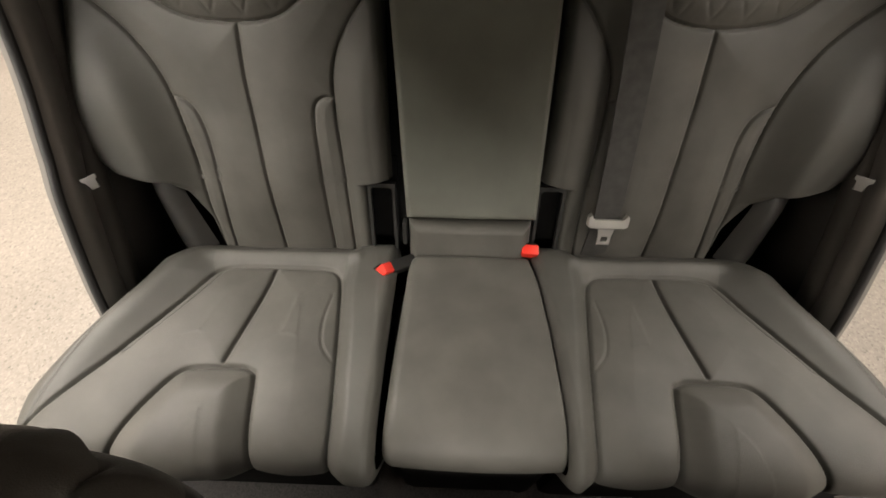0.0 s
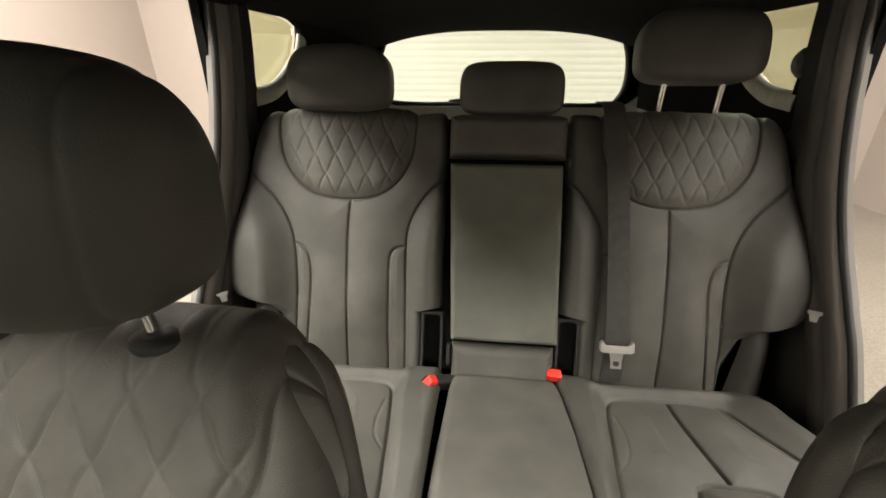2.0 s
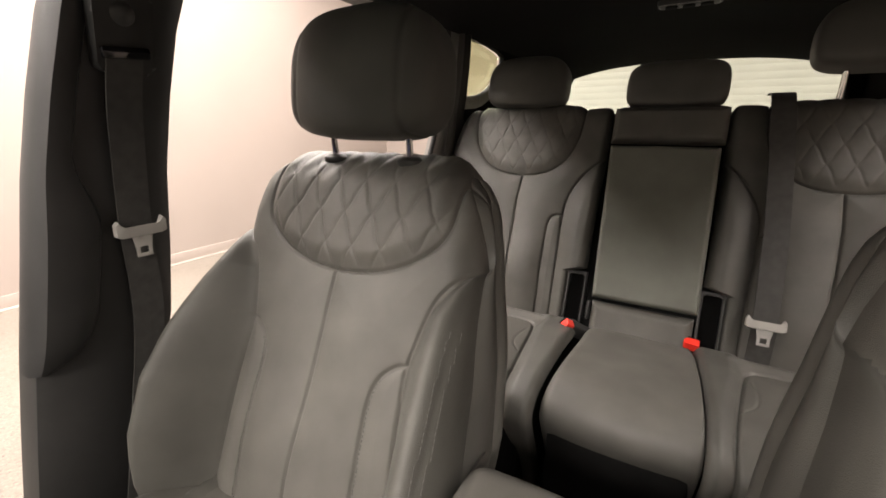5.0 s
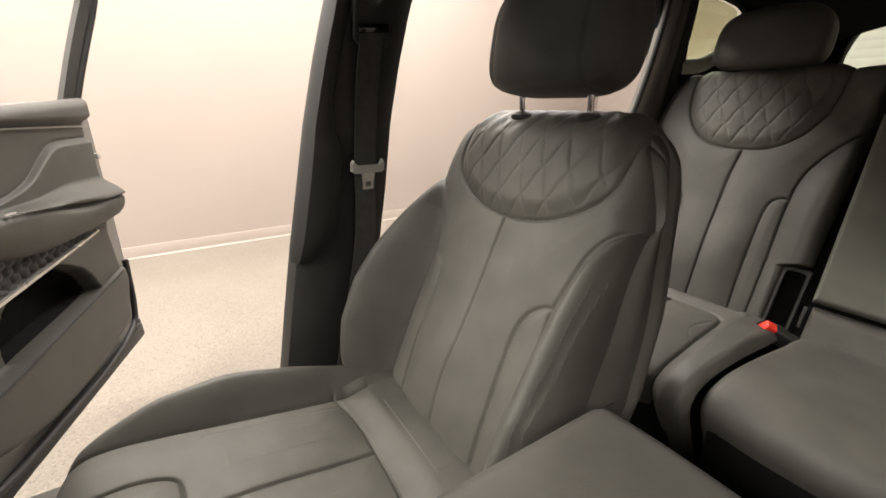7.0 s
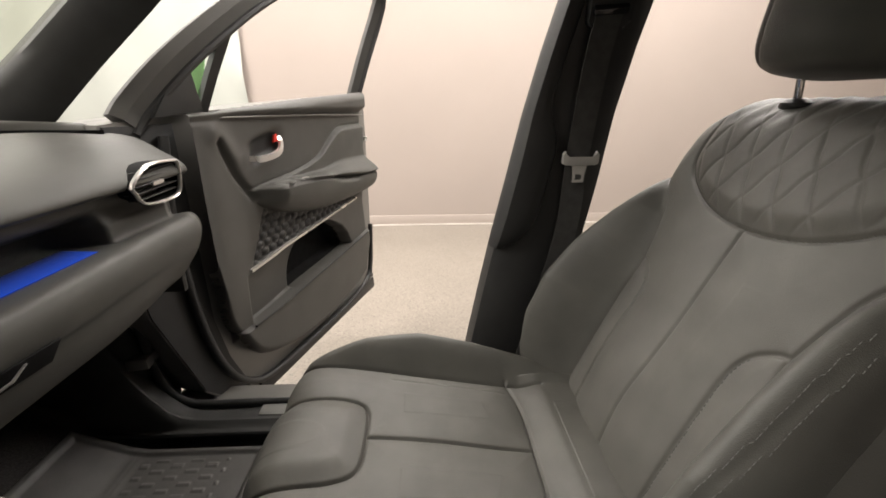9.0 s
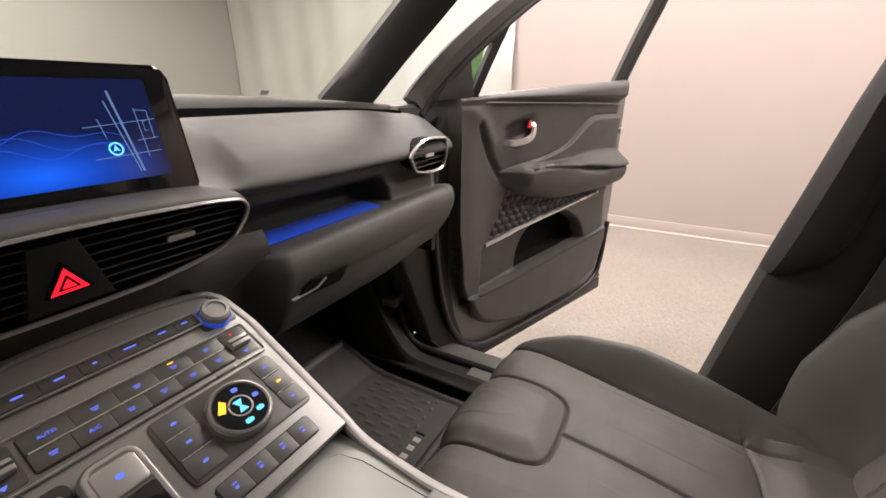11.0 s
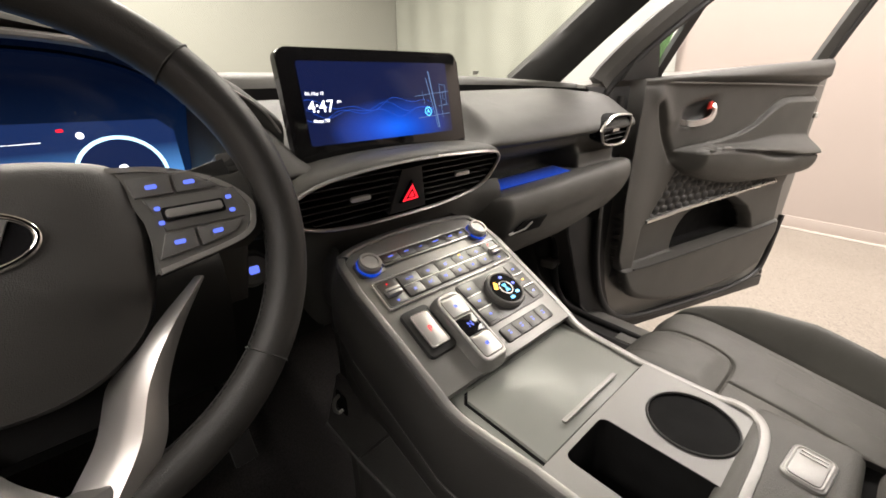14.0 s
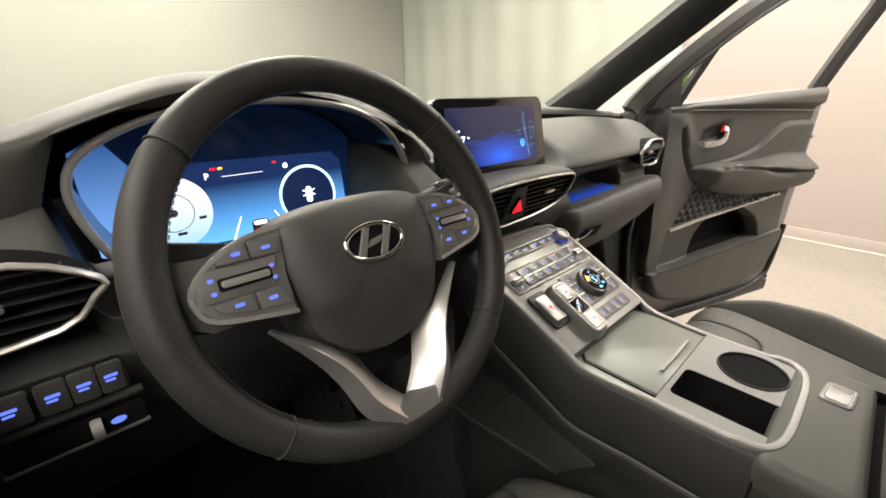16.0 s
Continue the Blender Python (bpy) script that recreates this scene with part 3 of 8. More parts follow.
def rear_middle(root):
    ln = lambda z0, z1: [(0.51 + 0.36 * (z - 0.835), z) for z in np.linspace(z0, z1, 5)]
    padded_block("top_panel", (-0.131, -0.131), (0.136, 0.136), ln(1.228, 1.318), 0.012, "", LEATHER, root)
    padded_block("armrest_panel", (-0.112, -0.127), (0.136, 0.128), ln(0.828, 1.217), 0.026, "flat black armrest back", ARM_BACK, root, 0.012, 0.03)
    padded_block("hinge_flap", (-0.108, -0.109), (0.131, 0.130), ln(0.728, 0.820), 0.020, "leather hinge flap", LEATHER, root, 0.022, 0.03)
    # near-black filler that paints the shade in the gaps round the armrest
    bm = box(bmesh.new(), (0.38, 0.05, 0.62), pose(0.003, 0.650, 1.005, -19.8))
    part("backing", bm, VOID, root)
    bm = box(bmesh.new(), (0.265, 0.06, 0.05), pose(0.003, 0.705, 1.292, -19.8), 0.02)
    part("top_rail", bm, LEATHER_B, root)
    headrest("headrest", (0.006, 0.725, 1.374), (0.240, 0.085, 0.116), "small low black leather headrest", -10, None, 0, taper=0.10, power=(0.35, 0.4), parent=root)
    # plastic-lined pockets for the buckles, one on each side
    for x in (-0.158, 0.160):
        u = thing("buckle_pocket", "black plastic belt-buckle pocket beside the armrest", "pocket", (x, 0.5, 0.75), "buckle pockets")
        bm = holed([(-0.026, -0.095), (0.026, -0.095), (0.026, 0.075), (-0.026, 0.075)], [rounded(0.040, 0.150, 0.008, 4, 0, -0.008)], 0.012, basis((x, 0.500, 0.818), (1, 0, 0), (0, 0.34, 0.94)))
        part("bezel", bm, PLASTIC, u)
        # bottom of the pocket, its shade given as near-black colour
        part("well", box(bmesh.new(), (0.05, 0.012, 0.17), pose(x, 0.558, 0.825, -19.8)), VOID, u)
    bm = box(bmesh.new(), (0.008, 0.02, 0.05), pose(-0.116, 0.49, 0.795, -19.8), 0.003)
    part("hinge_pin", bm, PLASTIC, root)


REAR_CUSHION = [(0.175, 0.44), (0.145, 0.54), (0.100, 0.64), (0.074, 0.695), (0.066, 0.730), (0.082, 0.762), (0.128, 0.780), (0.21, 0.782), (0.30, 0.776), (0.38, 0.768), (0.43, 0.766), (0.465, 0.758), (0.49, 0.735)]


def rear_cushion(side, root):
    fix = lambda pts: [(side * x, y) for x, y in pts]
    inseam = curve(fix([(0.205, 0.0), (0.200, 0.06), (0.199, 0.14), (0.212, 0.26), (0.228, 0.37), (0.240, 0.405), (0.27, 0.418), (0.36, 0.420), (0.44, 0.417), (0.478, 0.400), (0.510, 0.345), (0.560, 0.255), (0.585, 0.215), (0.625, 0.165), (0.675, 0.10), (0.70, 0.03)]), 10)
    second = curve(fix([(0.462, 0.405), (0.500, 0.335), (0.545, 0.262), (0.560, 0.235), (0.572, 0.228)]), 10)
    centre = curve(fix([(0.362, 0.418), (0.372, 0.33), (0.390, 0.222)]), 10)
    pad = curve(fix([(0.313, 0.03), (0.318, 0.10), (0.330, 0.19), (0.340, 0.206), (0.365, 0.212), (0.43, 0.210), (0.458, 0.200), (0.482, 0.165), (0.520, 0.09), (0.540, 0.03)]), 10)
    dart = curve(fix([(0.240, 0.36), (0.244, 0.30), (0.236, 0.255), (0.214, 0.226)]), 10)
    outline = curve(fix([(0.585, 0.415), (0.612, 0.33), (0.637, 0.24), (0.657, 0.165), (0.668, 0.11)]), 10)
    seams = [inseam, centre, pad]
    lo = fn((0.0, 0.157), (0.075, 0.157), (0.30, 0.150), (0.40, 0.142), (0.45, 0.136), (0.50, 0.134)) if side > 0 else fn((0.0, 0.128), (0.075, 0.128), (0.30, 0.128), (0.50, 0.128))
    hi = fn((0.0, 0.700), (0.08, 0.712), (0.165, 0.704), (0.25, 0.678), (0.34, 0.648), (0.43, 0.618), (0.47, 0.575), (0.50, 0.54))
    left, right = (lambda y: np.minimum(side * lo(y), side * hi(y))), (lambda y: np.maximum(side * lo(y), side * hi(y)))
    soft = [tuple(p) for p in pad]

    def relief(X, Y, q, s):
        xm = np.abs(X)
        inner_b = np.interp(Y, (0.0, 0.14, 0.26, 0.37), (0.200, 0.199, 0.212, 0.228))
        outer_b = np.interp(Y, (0.03, 0.10, 0.165, 0.215, 0.255, 0.345, 0.40), (0.70, 0.675, 0.625, 0.585, 0.560, 0.510, 0.478))
        d = 0.012 * ease(-xm, -inner_b, -inner_b + 0.03) + 0.016 * ease(xm, outer_b, outer_b + 0.09)
        d += np.where(inside(X, Y, soft), 0.010 * ease(near_lines(X, Y, [pad]), 0, 0.045), 0)
        d += padding(X, Y, seams, 0.0055, 0.0035, 0.008, 0.03)
        d += -0.002 * np.exp(-((near_lines(X, Y, [second, dart, outline]) / 0.0022) ** 2))
        d += 0.010 * np.exp(-((Y - 0.447) / 0.014) ** 2) * ease(xm, 0.19, 0.22) * (1 - ease(xm, 0.48, 0.52))
        d += edge_roll(xm - lo(Y), 0.02, 0.025) + edge_roll(hi(Y) - xm, 0.085, 0.075)
        d += 0.002 * np.sin(X * 21 + 2) * np.sin(Y * 19 + X * 6)
        return d

    A, B, P = upholstered(REAR_CUSHION, 330, 250, left, right, relief, "y")
    inpad = faces_of(A, B, lambda a, b: inside(a, b, soft))
    ob = faces_of(A, B, lambda a, b: np.abs(a) > np.interp(b, (0.03, 0.10, 0.165, 0.215, 0.255, 0.345, 0.40, 0.43, 0.5), (0.70, 0.675, 0.625, 0.585, 0.560, 0.510, 0.478, 0.49, 0.49)))
    ib = faces_of(A, B, lambda a, b: np.abs(a) < np.interp(b, (0.0, 0.14, 0.26, 0.37), (0.200, 0.199, 0.212, 0.228)))
    ob, ib = ob & ~inpad, ib & ~inpad & ~ob
    sheet("thigh_pad", P, LEATHER, root, "raised leather thigh pad", inpad)
    sheet("outer_bolster", P, LEATHER_B, root, "", ob)
    sheet("inner_bolster", P, LEATHER_B, root, "", ib)
    sheet("seat_panel", P, LEATHER, root, "", ~(inpad | ob | ib))
    stitches("stitching", A, B, P, second, root, THREAD_DARK)
    stitches("stitching", A, B, P, outline, root, THREAD_DARK)
    part("seat_pan", box(bmesh.new(), (0.52, 0.36, 0.26), pose(side * 0.42, 0.27, 0.58), 0.02), VOID, root)
    return root


def rear_middle_cushion(root):
    line = [(y + (0.020 if y < 0.2 and i < 7 else 0.0), z + 0.002) for i, (y, z) in enumerate(REAR_CUSHION)]
    lf = fn((0.0, -0.122), (0.075, -0.122), (0.42, -0.108), (0.5, -0.10))
    rt = fn((0.0, 0.156), (0.075, 0.156), (0.30, 0.149), (0.40, 0.140), (0.45, 0.128), (0.5, 0.12))

    def relief(X, Y, q, s):
        d = edge_roll(X - lf(Y), 0.02, 0.022) + edge_roll(rt(Y) - X, 0.006, 0.006) + 0.005 * (1 - ((X - 0.02) / 0.14) ** 2)
        return d + 0.0015 * np.sin(X * 30) * np.sin(Y * 24 + 1) + edge_roll(0.462 - Y, 0.02, 0.02)

    A, B, P = upholstered(line, 240, 130, lf, rt, relief, "y")
    sheet("seat_panel", P, LEATHER, root)
    part("seat_pan", box(bmesh.new(), (0.25, 0.36, 0.26), pose(0.02, 0.27, 0.58), 0.02), VOID, root)


def buckle(x, y, z, tip, turn, label):
    b = thing("seat_belt_buckle", label, "belt buckle", (x, y, z), "rear belt buckles")
    m = pose(x, y, z, tip, turn, 0)
    part("body", box(bmesh.new(), (0.036, 0.024, 0.085), m @ pose(0, 0, -0.046), 0.006, 3), PLASTIC, b)
    part("release_button", prism(rounded(0.033, 0.021, 0.004, 4), 0.022, m @ pose(0, 0, -0.006), 0.003), RED, b, "bright red release button")
    part("slot", box(bmesh.new(), (0.022, 0.003, 0.003), m @ pose(0, 0.011, 0.0155)), VOID, b)
    return b


def front_seat(cx, side, fine):
    """side: +1 where the door lies at larger x. fine: dense relief for the seat that comes close."""
    who = "passenger" if side < 0 else "driver"
    root = thing("front_seat", f"black leather front {who} seat with quilted shoulders", "car seat", (cx, -0.5, 0.38), "front seats")
    rows, cols = (620, 280) if fine else (260, 130)
    line = [(-0.322, 0.615), (-0.300, 0.68), (-0.268, 0.77), (-0.228, 0.87), (-0.186, 0.97), (-0.146, 1.06), (-0.108, 1.14), (-0.084, 1.184), (-0.062, 1.207), (-0.034, 1.219), (-0.012, 1.217), (0.006, 1.202), (0.012, 1.172), (0.008, 1.14), (-0.008, 1.08), (-0.044, 0.99), (-0.112, 0.84), (-0.172, 0.72), (-0.235, 0.60)]
    half = fn((0.60, 0.262), (0.72, 0.280), (0.85, 0.284), (0.95, 0.270), (1.03, 0.256), (1.10, 0.248), (1.13, 0.244), (1.16, 0.236), (1.18, 0.228), (1.20, 0.217), (1.22, 0.205))
    inner = lambda z: half(z) - 0.022 * ease(z, 0.92, 1.20)
    fold = lambda b: np.minimum(b, 2.44 - b)
    WL = lambda b: (inner if side > 0 else half)(fold(b))
    WR = lambda b: (half if side > 0 else inner)(fold(b))
    us = fn((0.60, 0.178), (0.70, 0.180), (0.80, 0.172), (0.90, 0.166), (0.96, 0.166), (1.03, 0.185), (1.07, 0.215), (1.10, 0.240), (1.25, 0.25))
    lift = fn((0.60, 0.06), (0.68, 0.098), (0.76, 0.118), (0.84, 0.116), (0.92, 0.096), (1.0, 0.064), (1.06, 0.032), (1.10, 0.010), (1.16, 0.0), (1.3, 0.0))
    L = lambda pts: [curve([(cx + s * x, z) for x, z in pts], 10) for s in (-1, 1)]
    quilt = curve([(cx + x, z) for x, z in [(-0.192, 1.26), (-0.190, 1.19), (-0.184, 1.13), (-0.150, 1.094), (-0.085, 1.066), (0.0, 1.056), (0.085, 1.066), (0.150, 1.094), (0.184, 1.13), (0.190, 1.19), (0.192, 1.26)]], 14)
    centre = curve([(cx, 1.056), (cx + 0.002, 0.93), (cx, 0.78), (cx, 0.60)], 10)
    yoke = L([(0.244, 1.098), (0.212, 1.072), (0.185, 1.035), (0.166, 0.965), (0.163, 0.935)])
    chan = L([(0.166, 0.955), (0.145, 0.948), (0.122, 0.925), (0.114, 0.88), (0.118, 0.75), (0.120, 0.60)])
    bols = L([(0.163, 0.94), (0.170, 0.84), (0.178, 0.72), (0.180, 0.60)])
    welt = L([(0.228, 1.10), (0.246, 1.0), (0.262, 0.88), (0.262, 0.75), (0.246, 0.61)])
    seams = [quilt, centre, *yoke, *chan, *bols]
    qpoly = [tuple(p) for p in quilt]

    def relief(X, Z, q, s):
        u = np.abs(X - cx)
        w, b, h = np.where(X > cx, WR(Z), WL(Z)), us(Z), lift(Z)
        t = np.clip((u - b) / np.maximum(w - b, 1e-3), 0, 1)
        d = h * np.sin(np.pi / 2 * np.clip(t / 0.78, 0, 1)) ** 1.4 * (u > b)
        d += edge_roll(w - u, 0.042, (0.055 + 0.35 * h) * (1 - 0.66 * ease(Z, 1.10, 1.20)))
        d += 0.014 * (1 - (np.clip(u / 0.17, 0, 1)) ** 2) * (Z < 1.22) * np.exp(-((Z - 0.76) / 0.13) ** 2)
        dq = near_lines(X, Z, [quilt])
        d += np.where(inside(X, Z, qpoly), quilting(X - cx, Z - 0.012, 0.056, 0.094, 0.0036) * ease(dq, 0.0, 0.022) * (1 - 0.7 * ease(Z, 1.165, 1.22)) + 0.008 * ease(dq, 0, 0.03), 0)
        d += padding(X, Z, seams, 0.0042, 0.0024, 0.006, 0.026)
        d += -0.0022 * np.exp(-((near_lines(X, Z, welt) / 0.0024) ** 2)) * (1 - ease(Z, 0.98, 1.07))
        gather = np.exp(-((Z - 1.205) / 0.024) ** 2) * (u < 0.2)
        d += gather * 0.0014 * np.sin((X - cx) * 150 + 3 * np.sin(Z * 60))
        d += 0.0022 * np.sin((X - cx) * 19 + Z * 11) * np.sin(Z * 17 + 1)
        return d

    A, B, P = upholstered(line, rows, cols, lambda z: cx - WL(z), lambda z: cx + WR(z), relief, over=True)
    inq = faces_of(A, B, lambda a, b: inside(a, b, qpoly))
    bl = faces_of(A, B, lambda a, b: (a - cx < -us(b)) & (b < 1.10)) & ~inq
    br = faces_of(A, B, lambda a, b: (a - cx > us(b)) & (b < 1.10)) & ~inq
    back = thing("backrest", "", "", (0, 0, 0))
    back.parent = root
    back.matrix_basis = root.matrix_basis.inverted()
    sheet("quilted_panel", P, QUILT, back, "diamond-quilted leather panel", inq)
    sheet("side_bolster", P, LEATHER_B, back, "", bl)
    sheet("side_bolster", P, LEATHER_B, back, "", br)
    rear = faces_of(A, B, lambda a, b: b > 1.30)
    sheet("centre_panel", P, LEATHER, back, "", ~(inq | bl | br | rear))
    sheet("rear_cover", P, PLASTIC, back, "hard black seat-back cover", rear)
    # plain sides, drawn in from the rolled edge to a line deep inside the pad
    Yl, Zl, _, _ = profile_line(line, rows)
    crest = int(np.argmax(Zl))
    zc = np.minimum(Zl, 1.15)
    mid = 0.45 * np.interp(zc, Zl[:crest], Yl[:crest]) + 0.55 * np.interp(zc, Zl[crest:][::-1], Yl[crest:][::-1])
    g = np.linspace(0, 1, 10)[None, :, None]
    for s, col in ((-1, 0), (1, -1)):
        E = P[:, col]
        C = np.stack([cx + s * ((inner if s == -side else half)(zc) + 0.003), mid, zc], -1)
        Q = E[:, None, :] * (1 - g) + C[:, None, :] * g
        Q[..., 0] += s * 0.006 * np.sin(np.pi * g[..., 0])
        sheet("side_panel", Q, LEATHER_B, back, "plain leather side of the backrest", None, s > 0)
    if fine:
        for w in welt:
            low = w[w[:, 1] < 1.03]
            stitches("stitching", A, B, P, low, back, STITCH, gauge=0.0006, offset=0.004)
            stitches("stitching", A, B, P, low, back, STITCH, gauge=0.0006, offset=-0.004)
        for w in chan:
            stitches("stitching", A, B, P, w[18:], back, THREAD_DARK, offset=0.004 * np.sign(w[0][0] - cx))
    # cushion
    cline = [(-0.80, 0.47), (-0.850, 0.545), (-0.872, 0.615), (-0.868, 0.668), (-0.840, 0.703), (-0.79, 0.716), (-0.70, 0.713), (-0.58, 0.698), (-0.46, 0.678), (-0.37, 0.666), (-0.30, 0.660), (-0.25, 0.650)]
    CW = fn((-0.88, 0.232), (-0.84, 0.246), (-0.74, 0.262), (-0.60, 0.270), (-0.45, 0.268), (-0.35, 0.255), (-0.25, 0.24))
    cb = fn((-0.88, 0.200), (-0.78, 0.192), (-0.70, 0.180), (-0.60, 0.172), (-0.45, 0.166), (-0.25, 0.160))
    cl = fn((-0.88, 0.0), (-0.82, 0.012), (-0.72, 0.044), (-0.62, 0.056), (-0.50, 0.050), (-0.40, 0.036), (-0.30, 0.02))
    Lc = lambda pts: [curve([(cx + s * x, y) for x, y in pts], 10) for s in (-1, 1)]
    bolster = Lc([(0.205, -0.90), (0.194, -0.80), (0.180, -0.70), (0.172, -0.60), (0.166, -0.45), (0.163, -0.36)])
    pad = curve([(cx + x, y) for x, y in [(-0.094, -0.90), (-0.092, -0.80), (-0.086, -0.735), (-0.064, -0.700), (0.0, -0.694), (0.064, -0.700), (0.086, -0.735), (0.092, -0.80), (0.094, -0.90)]], 10)
    spine = curve([(cx, -0.694), (cx, -0.55), (cx, -0.415)], 10)
    tuck = curve([(cx - 0.172, -0.432), (cx - 0.10, -0.416), (cx, -0.412), (cx + 0.10, -0.416), (cx + 0.172, -0.432)], 10)
    flank = Lc([(0.150, -0.66), (0.146, -0.58), (0.142, -0.50), (0.136, -0.44)])
    ppoly = [tuple(p) for p in pad]

    def crelief(X, Y, q, s):
        u = np.abs(X - cx)
        w, b, h = CW(Y), cb(Y), cl(Y)
        t = np.clip((u - b) / np.maximum(w - b, 1e-3), 0, 1)
        d = h * np.sin(np.pi / 2 * np.clip(t / 0.75, 0, 1)) ** 1.2 * (u > b) + edge_roll(w - u, 0.045, 0.06 + 0.4 * h)
        d += np.where(inside(X, Y, ppoly), 0.008 * ease(near_lines(X, Y, [pad]), 0, 0.04), 0)
        d += padding(X, Y, [*bolster, pad, spine, tuck], 0.0045, 0.0026, 0.007, 0.028)
        d += -0.0016 * np.exp(-((near_lines(X, Y, flank) / 0.0022) ** 2))
        d += 0.016 * ease(Y, -0.412, -0.36) * (u < b + 0.02)
        return d + 0.002 * np.sin((X - cx) * 22 + 1) * np.sin(Y * 18)

    A2, B2, P2 = upholstered(cline, rows, cols, lambda y: cx - CW(y), lambda y: cx + CW(y), crelief, "y")
    cush = thing("cushion", "", "", (0, 0, 0))
    cush.parent = root
    cush.matrix_basis = root.matrix_basis.inverted()
    inp = faces_of(A2, B2, lambda a, b: inside(a, b, ppoly))
    bl = faces_of(A2, B2, lambda a, b: (a - cx < -cb(b))) & ~inp
    br = faces_of(A2, B2, lambda a, b: (a - cx > cb(b))) & ~inp
    sheet("thigh_pad", P2, LEATHER, cush, "raised leather thigh pad", inp)
    sheet("side_bolster", P2, LEATHER_B, cush, "", bl)
    sheet("side_bolster", P2, LEATHER_B, cush, "", br)
    sheet("seat_panel", P2, LEATHER, cush, "", ~(inp | bl | br))
    # base, side valances and rails
    base = thing("seat_base", "", "", (0, 0, 0))
    base.parent = root
    base.matrix_basis = root.matrix_basis.inverted()
    part("pan", box(bmesh.new(), (0.46, 0.50, 0.13), pose(cx, -0.56, 0.585), 0.03), VOID, base)
    for s in (-1, 1):
        poly = [(-0.80, 0.50), (-0.78, 0.60), (-0.60, 0.64), (-0.36, 0.655), (-0.26, 0.63), (-0.24, 0.52), (-0.34, 0.47)]
        part("valance", prism(poly, 0.03, Matrix(((0, 0, 1, cx + s * 0.245 - 0.015), (1, 0, 0, 0), (0, 1, 0, 0), (0, 0, 0, 1))), 0.006), PLASTIC, base)
        part("rail", box(bmesh.new(), (0.035, 0.62, 0.05), pose(cx + s * 0.19, -0.50, 0.425), 0.006), VOID, base)
        part("rail_foot", box(bmesh.new(), (0.05, 0.08, 0.14), pose(cx + s * 0.19, -0.30, 0.47), 0.006), VOID, base)
        part("rail_foot", box(bmesh.new(), (0.05, 0.08, 0.14), pose(cx + s * 0.19, -0.72, 0.47), 0.006), VOID, base)
    hr = thing("head_restraint", "", "", (0, 0, 0))
    hr.parent = root
    hr.matrix_basis = root.matrix_basis.inverted()
    headrest("headrest", (cx + 0.009, -0.058, 1.346), (0.282, 0.125, 0.190), "large rounded black leather headrest", -8, (-0.078, 0.078), 0.036, power=(0.46, 0.55), taper=0.20, seam=0.100, parent=hr)
    return root


for sd in (-1, 1):
    words = "black leather outer rear seat with quilted shoulders, " + ("raised headrest" if sd > 0 else "low headrest")
    outer_seat = thing("rear_car_seat", words, "car seat", (sd * 0.4, 0.3, 0.45), "rear seats")
    rear_backrest(sd, outer_seat)
    rear_cushion(sd, outer_seat)
closing = part("bench_back_panel", box(bmesh.new(), (1.30, 0.02, 0.46), pose(0, 0.615, 0.585)), VOID)
tagged(closing, "dark panel closing the gap behind the rear bench", "panel", kind="structure")
middle_seat = thing("rear_car_seat", "narrow black leather middle rear seat with folded-up armrest", "car seat", (0.02, 0.3, 0.45), "rear seats")
rear_middle(middle_seat)
rear_middle_cushion(middle_seat)
buckle(-0.148, 0.412, 0.772, 40, -50, "black seat belt buckle with red button, lying tilted")
buckle(0.130, 0.470, 0.766, 20, 4, "black seat belt buckle with red button, upright")
front_seat(-0.396, -1, True)
driver_seat = front_seat(0.430, 1, False)
driver_seat.location += Vector((0.018, -0.035, 0.008))


# ---- car shell ----
def structure(ob, label, category):
    return tagged(ob, label, category, kind="structure")


